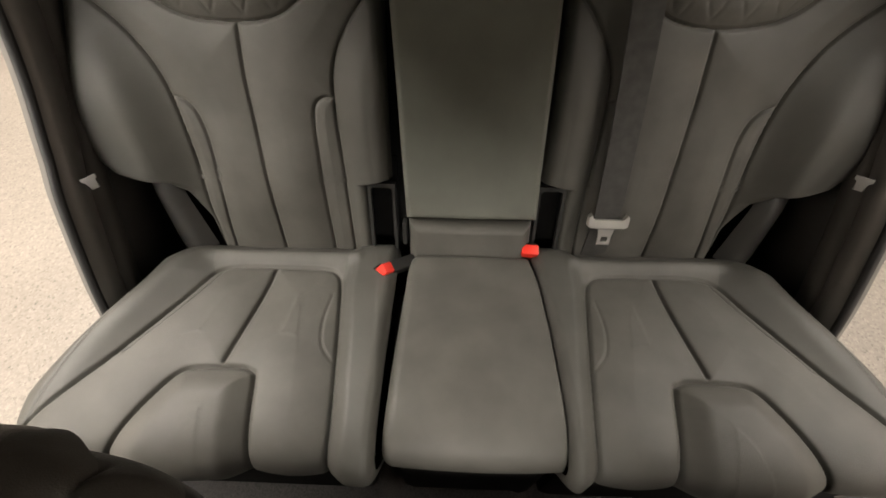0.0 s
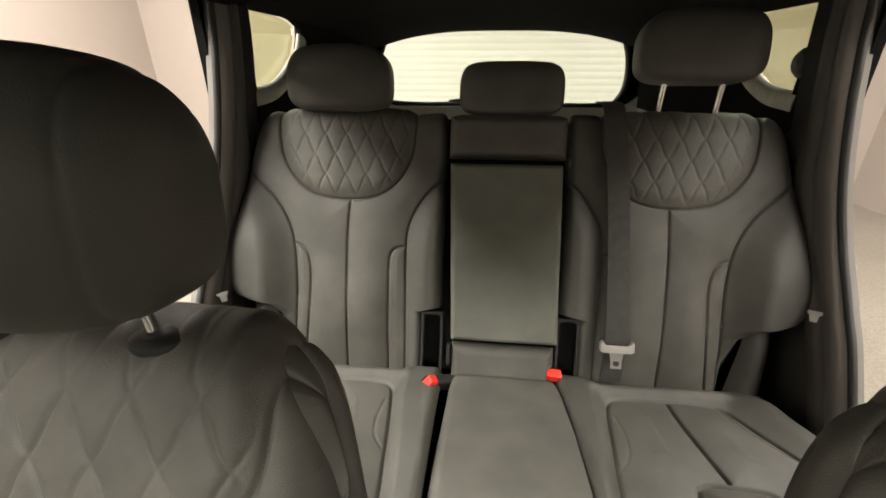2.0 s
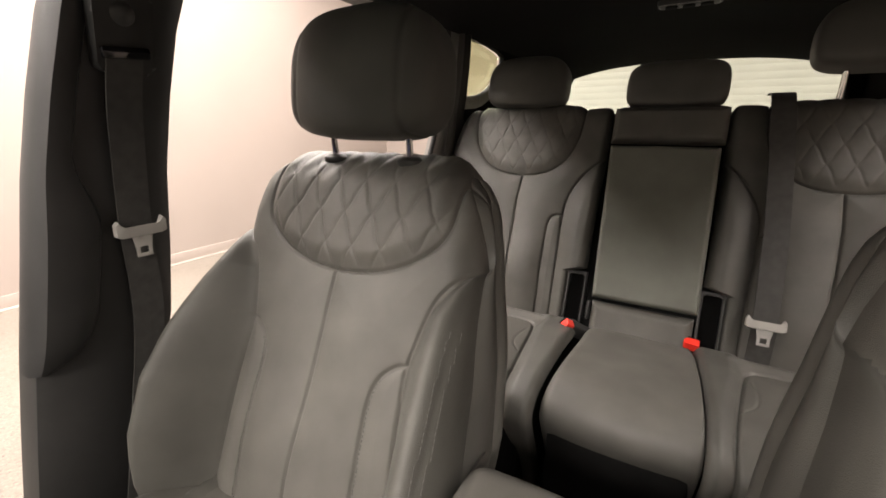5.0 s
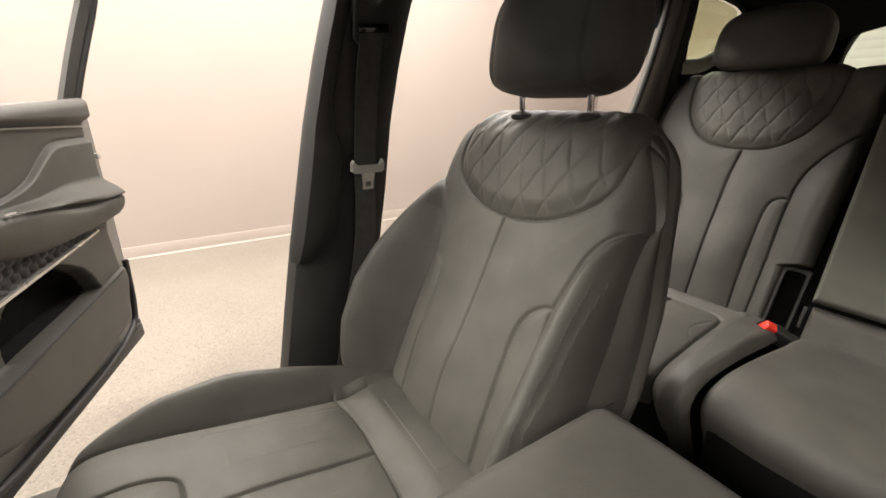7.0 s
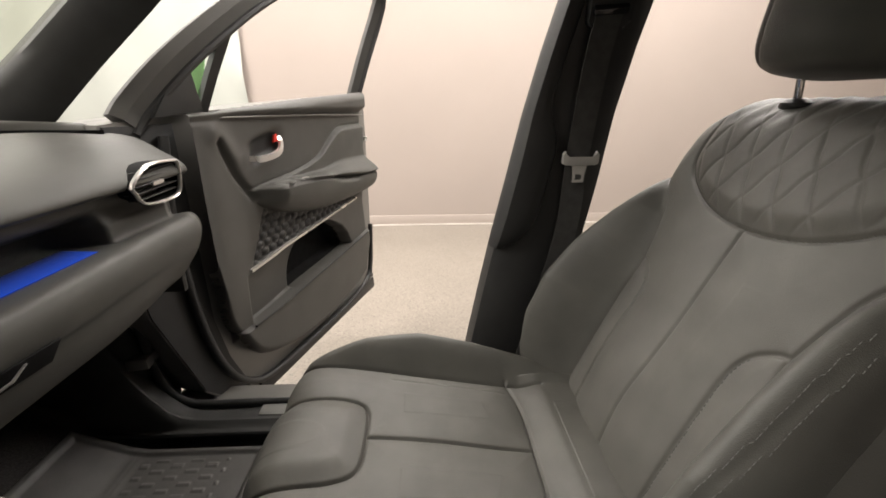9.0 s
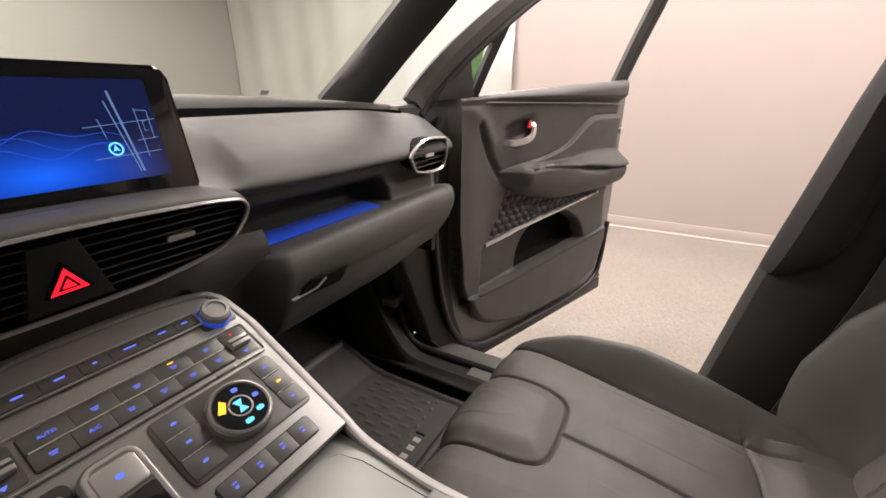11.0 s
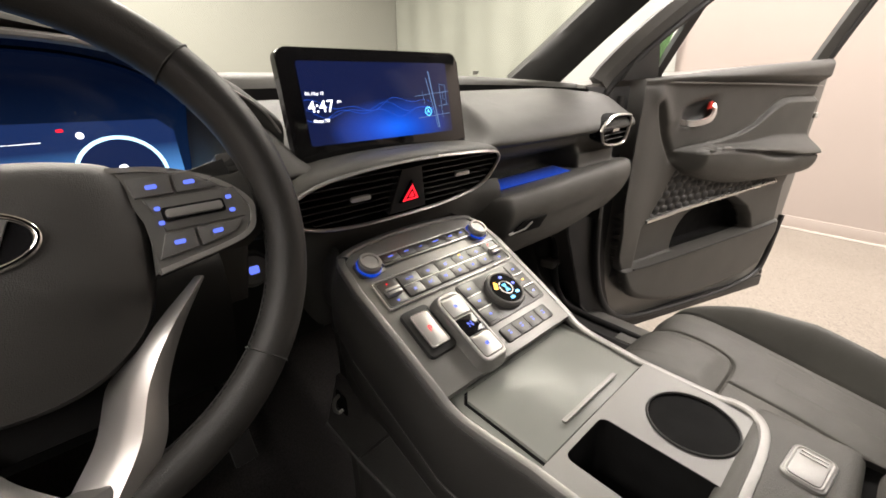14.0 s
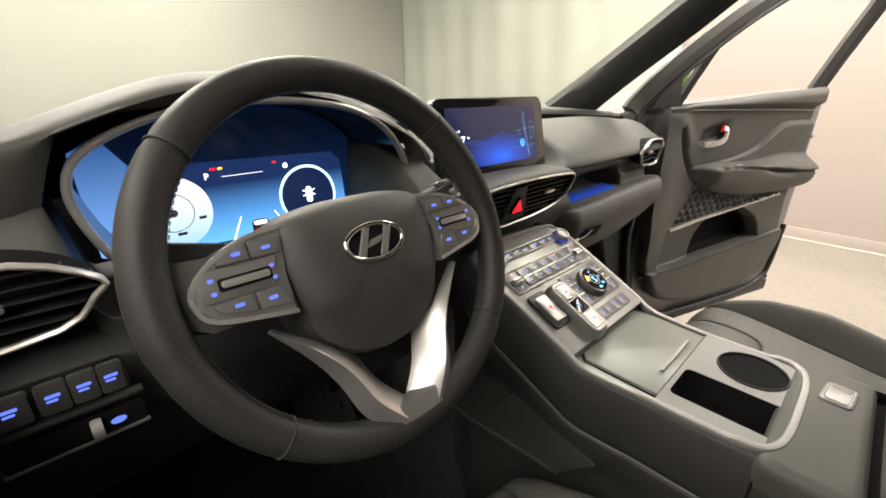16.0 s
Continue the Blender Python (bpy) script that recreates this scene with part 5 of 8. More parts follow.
def belts():
    for s in (-1, 1):
        b = thing("seat_belt", "black front seat belt hanging down the centre pillar", "seat belt", (s * 0.70, -0.27, 1.40), "seat belts")
        part("anchor", prism(rounded(0.075, 0.115, 0.014, 5), 0.024, basis((s * 0.672, -0.262, 1.405), (0, -s, 0), (s * -0.25, -0.04, 1)), 0.007), PLASTIC, b, "black height adjuster")
        part("guide", box(bmesh.new(), (0.010, 0.062, 0.016), pose(s * 0.650, -0.266, 1.372, 4), 0.004), GLOSS, b)
        part("bolt_cover", lathe([(0.0, 0.022), (0.010, 0.020), (0.017, 0.012), (0.019, 0.0), (0.0, 0.0)], basis((s * 0.656, -0.264, 1.425), (0, -s, 0), (s * -0.25, -0.04, 1)), 22), HUB, b, "domed anchor bolt cover")
        line = curve([(s * 0.652, -0.266, 1.376), (s * 0.672, -0.272, 1.30), (s * 0.690, -0.276, 1.20), (s * 0.700, -0.280, 1.11), (s * 0.704, -0.288, 0.95), (s * 0.706, -0.33, 0.75), (s * 0.706, -0.37, 0.58)], 6)
        part("webbing", ribbon(line, 0.047, across=(0, 1, 0)), BELT, b)
        tongue(b, basis((s * 0.694, -0.2775, 1.112), (0, -s, 0), (s * -0.1, -0.03, 1)))
    # the belt of the middle place, led down over the driver-side backrest
    b = thing("seat_belt", "black seat belt hanging down over the rear backrest", "seat belt", (0.25, 0.68, 1.3), "seat belts")
    line = curve([(0.232, 0.770, 1.345), (0.233, 0.715, 1.345), (0.233, 0.675, 1.322), (0.238, 0.640, 1.26), (0.248, 0.600, 1.15), (0.257, 0.558, 1.03), (0.260, 0.514, 0.92), (0.261, 0.487, 0.846), (0.261, 0.483, 0.80), (0.262, 0.482, 0.73)], 6)
    part("webbing", ribbon(line, 0.047), BELT, b)
    tongue(b, basis((0.261, 0.482, 0.848), (1, 0, 0), (0.02, 0.34, 0.94)))
    for s in (-1, 1):
        # rear shoulder belts on the pillars
        b = thing("seat_belt", "black rear shoulder belt on the pillar", "seat belt", (s * 0.66, 0.8, 1.42), "seat belts")
        part("guide", lathe([(0.0, 0.018), (0.020, 0.016), (0.030, 0.006), (0.032, -0.008), (0, -0.008)], basis((s * 0.622, 0.70 if s < 0 else 0.735, 1.43), (0, -s, 0), (0, 0, 1)), 20), PLASTIC, b)
        line = curve([(s * 0.622, 0.705, 1.42), (s * 0.640, 0.700, 1.30), (s * 0.655, 0.685, 1.18), (s * 0.668, 0.625, 1.05), (s * 0.678, 0.56, 0.93), (s * 0.67, 0.50, 0.80)], 6)
        part("webbing", ribbon(line, 0.046, across=(0, 1, 0)), BELT, b)
        tongue_m = basis((0.628, 0.476, 0.964) if s > 0 else (-0.640, 0.466, 0.936), (0.8, -0.6, 0.1) if s > 0 else (0.8, 0.6, 0.1), (0.25 * s, 0.3, 0.92))
        part("tongue", prism([(-0.006, -0.014), (0.006, -0.014), (0.007, 0.0), (0.012, 0.002), (0.012, 0.008), (-0.012, 0.008), (-0.012, 0.002), (-0.007, 0)], 0.004, tongue_m, 0.001), KEYSILVER, b, "steel belt tongue")
        # hinge trim under the cut-away corner of the backrest
        t = thing("backrest_pivot", "grey plastic pivot cover beside the backrest", "cover", (s * 0.575, 0.53, 0.78), "pivot covers")
        P = []
        for z in np.linspace(0.72, 0.885, 14):
            c = (z - 0.72) / 0.165
            x0, x1 = 0.525 + 0.045 * c, 0.605 + 0.02 * c
            top = math.sqrt(max(0, 1 - max(0, (c - 0.6) / 0.4) ** 2))
            P.append([(s * (x0 + (x1 - x0) * q), 0.505 + 0.13 * c * 0.4 - 0.022 * math.sin(math.pi * q) * top + 0.03 * (1 - top), z) for q in np.linspace(0, 1, 10)])
        sheet("cover", np.array(P), TRIM_GREY, t, "", None, s < 0)
        part("base", box(bmesh.new(), (0.17, 0.02, 0.24), pose(s * 0.60, 0.585, 0.80, -15)), VOID, t)


shell()
belts()


# ---- dashboard ----
def glow_panel(name, base, lo, hi, strength, axis=2, z0=0.0, z1=1.0, wave=0.0):
    """A display surface whose own light runs between two tones, with soft bands."""
    m = bpy.data.materials.new(name)
    m.use_nodes = True
    nt = m.node_tree
    b = nt.nodes["Principled BSDF"]
    b.inputs["Base Color"].default_value = (*base, 1)
    b.inputs["Roughness"].default_value = 0.12
    tc = nt.nodes.new("ShaderNodeTexCoord")
    sp = nt.nodes.new("ShaderNodeSeparateXYZ")
    nt.links.new(tc.outputs["Object"], sp.inputs[0])
    mr = nt.nodes.new("ShaderNodeMapRange")
    mr.inputs["From Min"].default_value, mr.inputs["From Max"].default_value = z0, z1
    nt.links.new(sp.outputs[axis], mr.inputs["Value"])
    src = mr.outputs["Result"]
    if wave:
        w = nt.nodes.new("ShaderNodeTexNoise")
        mp = nt.nodes.new("ShaderNodeMapping")
        mp.inputs["Scale"].default_value = (9, 9, 60)
        nt.links.new(tc.outputs["Object"], mp.inputs["Vector"])
        nt.links.new(mp.outputs["Vector"], w.inputs["Vector"])
        w.inputs["Scale"].default_value, w.inputs["Detail"].default_value = 1.0, 2
        ma = nt.nodes.new("ShaderNodeMath")
        ma.operation = "MULTIPLY_ADD"
        ma.inputs[1].default_value = wave
        nt.links.new(w.outputs["Fac"], ma.inputs[0])
        nt.links.new(src, ma.inputs[2])
        src = ma.outputs[0]
    r = nt.nodes.new("ShaderNodeValToRGB")
    r.color_ramp.elements[0].color, r.color_ramp.elements[1].color = (*lo, 1), (*hi, 1)
    nt.links.new(src, r.inputs["Fac"])
    nt.links.new(r.outputs["Color"], b.inputs["Emission Color"])
    b.inputs["Emission Strength"].default_value = strength
    return m


def wall_sheet(name, fy, x0, x1, mat, parent, label="", n=120, k=8, flip=False):
    """A moulding that runs across the car: fy(x) gives its (y, z) section, front to back."""
    rows = [[(x, *p) for p in curve(fy(x), k)] for x in np.linspace(x0, x1, n)]
    return sheet(name, np.array(rows), mat, parent, label, None, flip)


def louvre(root, outline, m, slats, tilt, rim=0.006, depth=0.05, mat=SILVER, ribs=(), rim_parts=None):
    """An air vent: bright rim along the outline, dark funnel and real slats. m: plane of the outline, z towards the cabin."""
    pts = [m @ Vector((x, y, 0)) for x, y in outline]
    n = m.to_3x3() @ Vector((0, 0, 1))
    part("rim", tube([tuple(p) for p in pts], [(a * rim, b * rim) for a, b in ((-0.55, -1), (0.55, -1), (0.7, 0.2), (0.2, 0.9), (-0.2, 0.9), (-0.7, 0.2))], closed=True, up=tuple(n)), mat, root, "bright satin vent rim")
    cx = sum(p[0] for p in outline) / len(outline)
    cy = sum(p[1] for p in outline) / len(outline)
    bm = bmesh.new()
    rings = [[m @ Vector((cx + (x - cx) * f, cy + (y - cy) * f, -d)) for x, y in outline] for f, d in ((1.0, 0.0), (0.96, depth * 0.5), (0.85, depth))]
    loft(rings, bm=bm, caps=False)
    bm.faces.new([bm.verts.new(p) for p in rings[-1]])
    # funnel walls carry the shade of the vent's depth as colour
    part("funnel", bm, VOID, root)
    for y in slats:
        xs = []
        for (x0, y0), (x1, y1) in zip(outline, outline[1:] + outline[:1]):
            if (y0 > y) != (y1 > y):
                xs.append(x0 + (x1 - x0) * (y - y0) / (y1 - y0))
        if len(xs) < 2:
            continue
        a, b = min(xs) + 0.002, max(xs) - 0.002
        bm = box(bmesh.new(), (b - a, 0.0022, 0.022), m @ Matrix.Translation(((a + b) / 2, y, -0.014)) @ pose(0, 0, 0, tilt), 0.0008, 1)
        part("slat", bm, PLASTIC, root)


def dashboard():
    root = thing("dashboard", "black soft-touch dashboard with vents and glovebox", "dashboard", (0, -1.3, 0.9))

    def pad(x):
        e = 1.092 + 0.008 * np.exp(-((x - 0.01) / 0.2) ** 2)
        end = ease(abs(x), 0.60, 0.75)
        dip = 0.15 * ease(x, 0.222, 0.246) * (1 - ease(x, 0.610, 0.640))
        c = 1 - (ease(x, 0.125, 0.175) if x > 0 else ease(-x, 0.150, 0.215))
        return [(yy, zz - (dip if zz > 1.1 else 0.3 * dip)) for yy, zz in [(-1.44 + 0.14 * end, 1.145), (-1.36 + 0.10 * end, 1.168 - 0.01 * end), (-1.26, 1.174 - 0.006 * end - 0.03 * c), (-1.18, 1.158 - 0.052 * c), (-1.125, 1.132 - 0.004 * end - 0.034 * c), (-1.094, 1.108 - 0.010 * c), (-1.084, e), (-1.092, e - 0.008), (-1.11, e - 0.014)]]

    wall_sheet("upper_pad", pad, -0.748, 0.75, SOFT, root, "padded black dash top", 200, 10)

    def lip(x):
        k = (abs(x) / 0.74) ** 4
        y, z = -1.47 + 0.20 * k, 1.208 - 0.022 * k
        return [(y + 0.030, z - 0.058), (y + 0.022, z - 0.030), (y + 0.012, z - 0.012), (y - 0.005, z - 0.002), (y - 0.04, z), (y - 0.20, z + 0.004)]

    wall_sheet("demister_panel", lip, -0.748, 0.748, SOFT, root, "black panel at the foot of the windscreen", 120, 6)
    part("demister_slot", tube([(x, -1.405 + 0.17 * (abs(x) / 0.74) ** 4, 1.172 - 0.014 * (abs(x) / 0.74) ** 4) for x in np.linspace(-0.74, 0.74, 40)], [(-0.03, -0.03), (0.03, -0.03), (0.03, 0.002), (-0.03, 0.014)]), VOID, root)

    def lower(x):
        r = ease(-x, 0.185, 0.225) * (1 - ease(-x, 0.505, 0.535))
        lift = 0.006 * ease(-x, 0.3, 0.65)
        low = 0.02 * ease(-x, 0.45, 0.70)
        back = -0.05 * (1 - ease(-x, 0.150, 0.225))
        return [(y + (back if z < 1.003 + lift else 0), z) for y, z in [(-1.112, 1.084), (-1.122, 1.060), (-1.118 - 0.05 * r, 1.040), (-1.112 - 0.085 * r, 1.030), (-1.108 - 0.085 * r, 1.004), (-1.085 - 0.02 * r, 1.0 + lift), (-1.068, 1.0 + lift), (-1.056, 0.990 + lift), (-1.052, 0.968 + lift), (-1.062, 0.935 + lift), (-1.082, 0.890 + low), (-1.115, 0.850 + low), (-1.17, 0.825 + low), (-1.26, 0.81 + low)]]

    wall_sheet("lower_pad", lower, -0.690, -0.150, SOFT, root, "padded lower dash with an open shelf", 170, 8)
    wall_sheet("dash_end", lambda x: [(y - 0.012 * ease(-x, 0.69, 0.72), z) for y, z in lower(-0.69)], -0.722, -0.6902, SOFT, root, "", 8, 6)
    part("end_cap", box(bmesh.new(), (0.02, 0.40, 0.30), pose(-0.735, -1.33, 0.97), 0.01), PLASTIC, root)
    # blue light strip along the shelf; its fading spill is painted as emission
    shelf_glow = glow_panel("shelf_glow", (0.02, 0.02, 0.022), (0.0003, 0.002, 0.016), (0.002, 0.040, 0.34), 0.6, 1, -1.132, -1.106)
    part("shelf_strip_and_spill", prism([(-0.190, 0.0), (-0.215, 0.030), (-0.46, 0.034), (-0.488, 0.0)], 0.002, Matrix(((1, 0, 0, 0), (0, -0.94, -0.35, -1.102), (0, 0.35, -0.94, 1.004), (0, 0, 0, 1)))), shelf_glow, root, "blue ambient strip with its spill on the shelf painted in")
    # glovebox: door line and handle
    gb = part("glovebox", wall_sheet_bm(lambda x: [(y + 0.003, z) for y, z in lower(x)[9:13]], -0.60, -0.215), SOFT, root, "glovebox door")
    hm = basis((-0.270, -1.0585, 0.934), (-1, 0, 0), (0, 0.33, 0.94))
    part("handle_recess", prism([(-0.045, -0.010), (0.05, -0.016), (0.062, 0.012), (-0.02, 0.016)], 0.003, hm, 0.001), VOID, gb)
    part("handle", prism([(-0.052, -0.007), (-0.004, -0.005), (0.012, 0.009), (0.009, 0.010), (-0.007, -0.002), (-0.052, -0.0045)], 0.005, hm, 0.001), SILVER, gb, "silver glovebox handle")
    # centre vents in one long six-sided rim
    vent = thing("centre_vents", "", "", (0, 0, 0))
    vent.parent = root
    vent.matrix_basis = root.matrix_basis.inverted()
    vm = basis((0.012, -1.060, 1.058), (-1, 0, 0), (0, 0.3, 0.96))
    outl = [(p[0], p[1]) for p in curve([(-0.188, 0.006), (-0.184, 0.012), (-0.150, 0.031), (-0.09, 0.042), (0.0, 0.046), (0.10, 0.043), (0.160, 0.038), (0.176, 0.032), (0.181, 0.020), (0.172, -0.002), (0.160, -0.016), (0.132, -0.029), (0.06, -0.040), (-0.05, -0.042), (-0.12, -0.037), (-0.160, -0.026), (-0.178, -0.014)], 3, True)]
    louvre(vent, outl, vm, (-0.030, -0.020, -0.010, 0.0, 0.010, 0.020, 0.030), -14, 0.0028)
    for x, y in ((-0.085, 0.002), (0.100, 0.008)):
        part("slider", prism(rounded(0.030, 0.007, 0.003, 3, x, y), 0.004, vm @ pose(0, 0, -0.003), 0.001), SILVER, vent, "silver vent slider")
    part("divider", prism([(-0.034, -0.036), (-0.024, 0.034), (0.010, 0.036), (0.034, -0.034)], 0.012, vm @ pose(0, 0, -0.012), 0.002), PLASTIC, vent)
    hz = part("hazard_button", prism([(-0.019, -0.020), (-0.003, 0.014), (0.018, -0.018)], 0.006, vm @ pose(-0.002, 0.002, -0.002), 0.002), VOID, vent, "hazard light button with red triangle")
    for sc, mt, lf in ((0.92, REDGLOW, 0.0065), (0.55, VOID, 0.0070), (0.34, REDGLOW, 0.0075)):
        tri = [(-0.019, -0.020), (-0.003, 0.014), (0.018, -0.018)]
        gx, gy = -0.0013, -0.008
        part("hazard_mark", prism([(gx + (a - gx) * sc * 0.86, gy + (b - gy) * sc * 0.86) for a, b in tri], 0.0004, vm @ pose(-0.002, 0.002, -0.002 + lf - 0.0005)), mt, hz)
    # fascia behind vents and above the console
    part("fascia", box(bmesh.new(), (0.37, 0.02, 0.16), pose(0.01, -1.135, 1.02)), VOID, root)
    rings = [[vm @ Vector((x * (1 + 0.6 * o / 0.18), y * (1 + o / 0.044), -d)) for x, y in outl] for o, d in ((0.0010, 0.001), (0.0026, 0.002), (0.0045, 0.006), (0.0048, 0.015), (0.001, 0.030), (-0.007, 0.052), (-0.016, 0.080))]
    part("vent_surround", loft(rings, caps=False), SOFT, root, "soft black pad round the vents")

    def under(x):
        k = 0.03 * ease(x, 0.13, 0.19) - 0.012 * ease(-x, 0.14, 0.22)
        return [(-1.098 - k, 1.035), (-1.088 - k, 1.012), (-1.092 - k, 0.985), (-1.106 - k, 0.955), (-1.122 - k, 0.905), (-1.145 - k, 0.84)]

    wall_sheet("lower_fascia", under, -0.208, 0.192, SOFT, root, "black panel between vents and console", 60, 6)
    # end vents
    for s in (-1, 1):
        v = thing("end_vent", "", "", (0, 0, 0))
        v.parent = root
        v.matrix_basis = root.matrix_basis.inverted()
        vm2 = basis((s * 0.642 + (0.052 if s > 0 else 0.0), -1.082 + (0.02 if s > 0 else 0), 1.083 + (0.012 if s > 0 else 0)), (-1, 0.06 * s, 0), (0, 0.12, 1))
        hexa = [(p[0], p[1]) for p in curve([(-s * -0.080, 0.010), (-s * -0.030, 0.036), (-s * 0.050, 0.034), (-s * 0.074, 0.026), (-s * 0.078, -0.020), (-s * 0.052, -0.038), (-s * -0.044, -0.030), (-s * -0.072, -0.006)], 3, True)]
        louvre(v, hexa, vm2, (-0.024, -0.012, 0.0, 0.012, 0.024), -12, 0.0038)
        part("slider", prism(rounded(0.036, 0.007, 0.003, 3, 0, 0.001), 0.005, vm2 @ pose(0, 0, -0.004), 0.001), SILVER, v, "silver vent slider")
    # driver side: knee panel and switch rows
    def knee(x):
        return [(-1.112, 1.084), (-1.100, 1.050), (-1.075, 1.035), (-1.062, 1.020), (-1.060, 0.98), (-1.075, 0.93), (-1.11, 0.86), (-1.17, 0.80), (-1.26, 0.77)]

    wall_sheet("knee_panel", knee, 0.272, 0.735, PLASTIC, root, "black lower dash below the steering wheel", 80, 6)
    sm = basis((0.688, -1.046, 1.018), (-1, 0, 0), (0, -0.12, 0.99))
    part("switch_bezel", prism(rounded(0.125, 0.034, 0.006, 3, 0.008, 0), 0.003, sm, 0.001), GLOSS, root)
    for x, w in ((-0.032, 0.0235), (-0.006, 0.0245), (0.0200, 0.0205), (0.0402, 0.0188), (0.0588, 0.0175)):
        k = part("switch", prism(rounded(w, 0.0285, 0.003, 3, x, 0), 0.008, sm @ pose(0, 0, -0.001), 0.002), HUB, root)
        part("switch_icon", prism(rounded(0.010, 0.0028, 0.001, 2, x, 0.0022), 0.0004, sm @ pose(0, 0, 0.0072)), BLUE, k)
        part("switch_icon", prism(rounded(0.0075, 0.0022, 0.0008, 2, x - 0.001, -0.0018), 0.0004, sm @ pose(0, 0, 0.0072)), BLUE, k)
    part("switch_ledge", prism(rounded(0.135, 0.006, 0.002, 3, 0.010, -0.022), 0.006, sm @ pose(0, 0, -0.002), 0.002), HUB, root)
    part("dimmer_slot", prism(rounded(0.098, 0.022, 0.004, 3, 0.026, -0.043), 0.003, sm @ pose(0, 0, -0.001), 0.001), VOID, root)
    part("dimmer_lip", prism(rounded(0.100, 0.003, 0.001, 2, 0.026, -0.0545), 0.005, sm @ pose(0, 0, -0.001), 0.001), GUNMETAL, root)
    part("dimmer_wheel", lathe([(0, 0.004), (0.009, 0.004), (0.010, 0), (0.009, -0.004), (0, -0.004)], sm @ pose(0.0385, -0.044, 0.002, 0, 90, 0), 18), PALE, root, "pale ribbed thumb wheel")
    part("dimmer_icon", prism(ellipse(0.0060, 0.0032, 14, 0.054, -0.0434), 0.0004, sm @ pose(0, 0, 0.0028)), BLUE, root)
    # start button
    part("column_side", box(bmesh.new(), (0.17, 0.012, 0.24), pose(0.215, -1.150, 0.955), 0.004), PLASTIC, root)
    stm = basis((0.224, -1.136, 0.974), (-1, 0, 0), (0, -0.2, 0.98)) @ Matrix.Diagonal((1.15, 1.15, 1.15, 1))
    sb = part("start_button", lathe([(0.0, 0.010), (0.016, 0.010), (0.0185, 0.007), (0.0185, 0.0), (0.0215, 0.0), (0.022, -0.01), (0, -0.01)], stm, 32), GUNMETAL, root, "round start button with blue mark")
    part("start_ring", tube([stm @ Vector((0.0200 * math.cos(a), 0.0200 * math.sin(a), 0.001)) for a in np.linspace(0, 2 * math.pi, 40, endpoint=False)], ellipse(0.0014, 0.0014, 8), closed=True, up=tuple(stm.to_3x3() @ Vector((0, 0, 1)))), SATIN, sb, "thin bright ring")
    part("start_mark", prism(rounded(0.011, 0.009, 0.002, 3), 0.0005, stm @ pose(0, 0, 0.0102)), BLUE, sb)
    return root


def wall_sheet_bm(fy, x0, x1, n=60, k=6):
    bm = bmesh.new()
    return loft([[Vector((x, *p)) for p in curve(fy(x), k)] for x in np.linspace(x0, x1, n)], closed_ring=False, caps=False, bm=bm)


def screen_image():
    """A night-blue display with one soft blue glow low in its middle."""
    m = bpy.data.materials.new("screen_image")
    m.use_nodes = True
    nt = m.node_tree
    b = nt.nodes["Principled BSDF"]
    b.inputs["Base Color"].default_value = (0.01, 0.01, 0.012, 1)
    b.inputs["Roughness"].default_value = 0.10
    tc = nt.nodes.new("ShaderNodeTexCoord")
    mp = nt.nodes.new("ShaderNodeMapping")
    mp.inputs["Location"].default_value = (0.10, 0.0, -27.5)
    mp.inputs["Scale"].default_value = (9.0, 0.0, 24.2)
    nt.links.new(tc.outputs["Object"], mp.inputs["Vector"])
    ln = nt.nodes.new("ShaderNodeVectorMath")
    ln.operation = "LENGTH"
    nt.links.new(mp.outputs["Vector"], ln.inputs[0])
    r = nt.nodes.new("ShaderNodeValToRGB")
    e = r.color_ramp.elements
    e[0].position, e[0].color = 0.0, (0.004, 0.085, 0.60, 1)
    e[1].position, e[1].color = 1.0, (0.003, 0.006, 0.030, 1)
    k = e.new(0.45)
    k.color = (0.003, 0.035, 0.27, 1)
    nt.links.new(ln.outputs["Value"], r.inputs["Fac"])
    nt.links.new(r.outputs["Color"], b.inputs["Emission Color"])
    b.inputs["Emission Strength"].default_value = 1.0
    return m


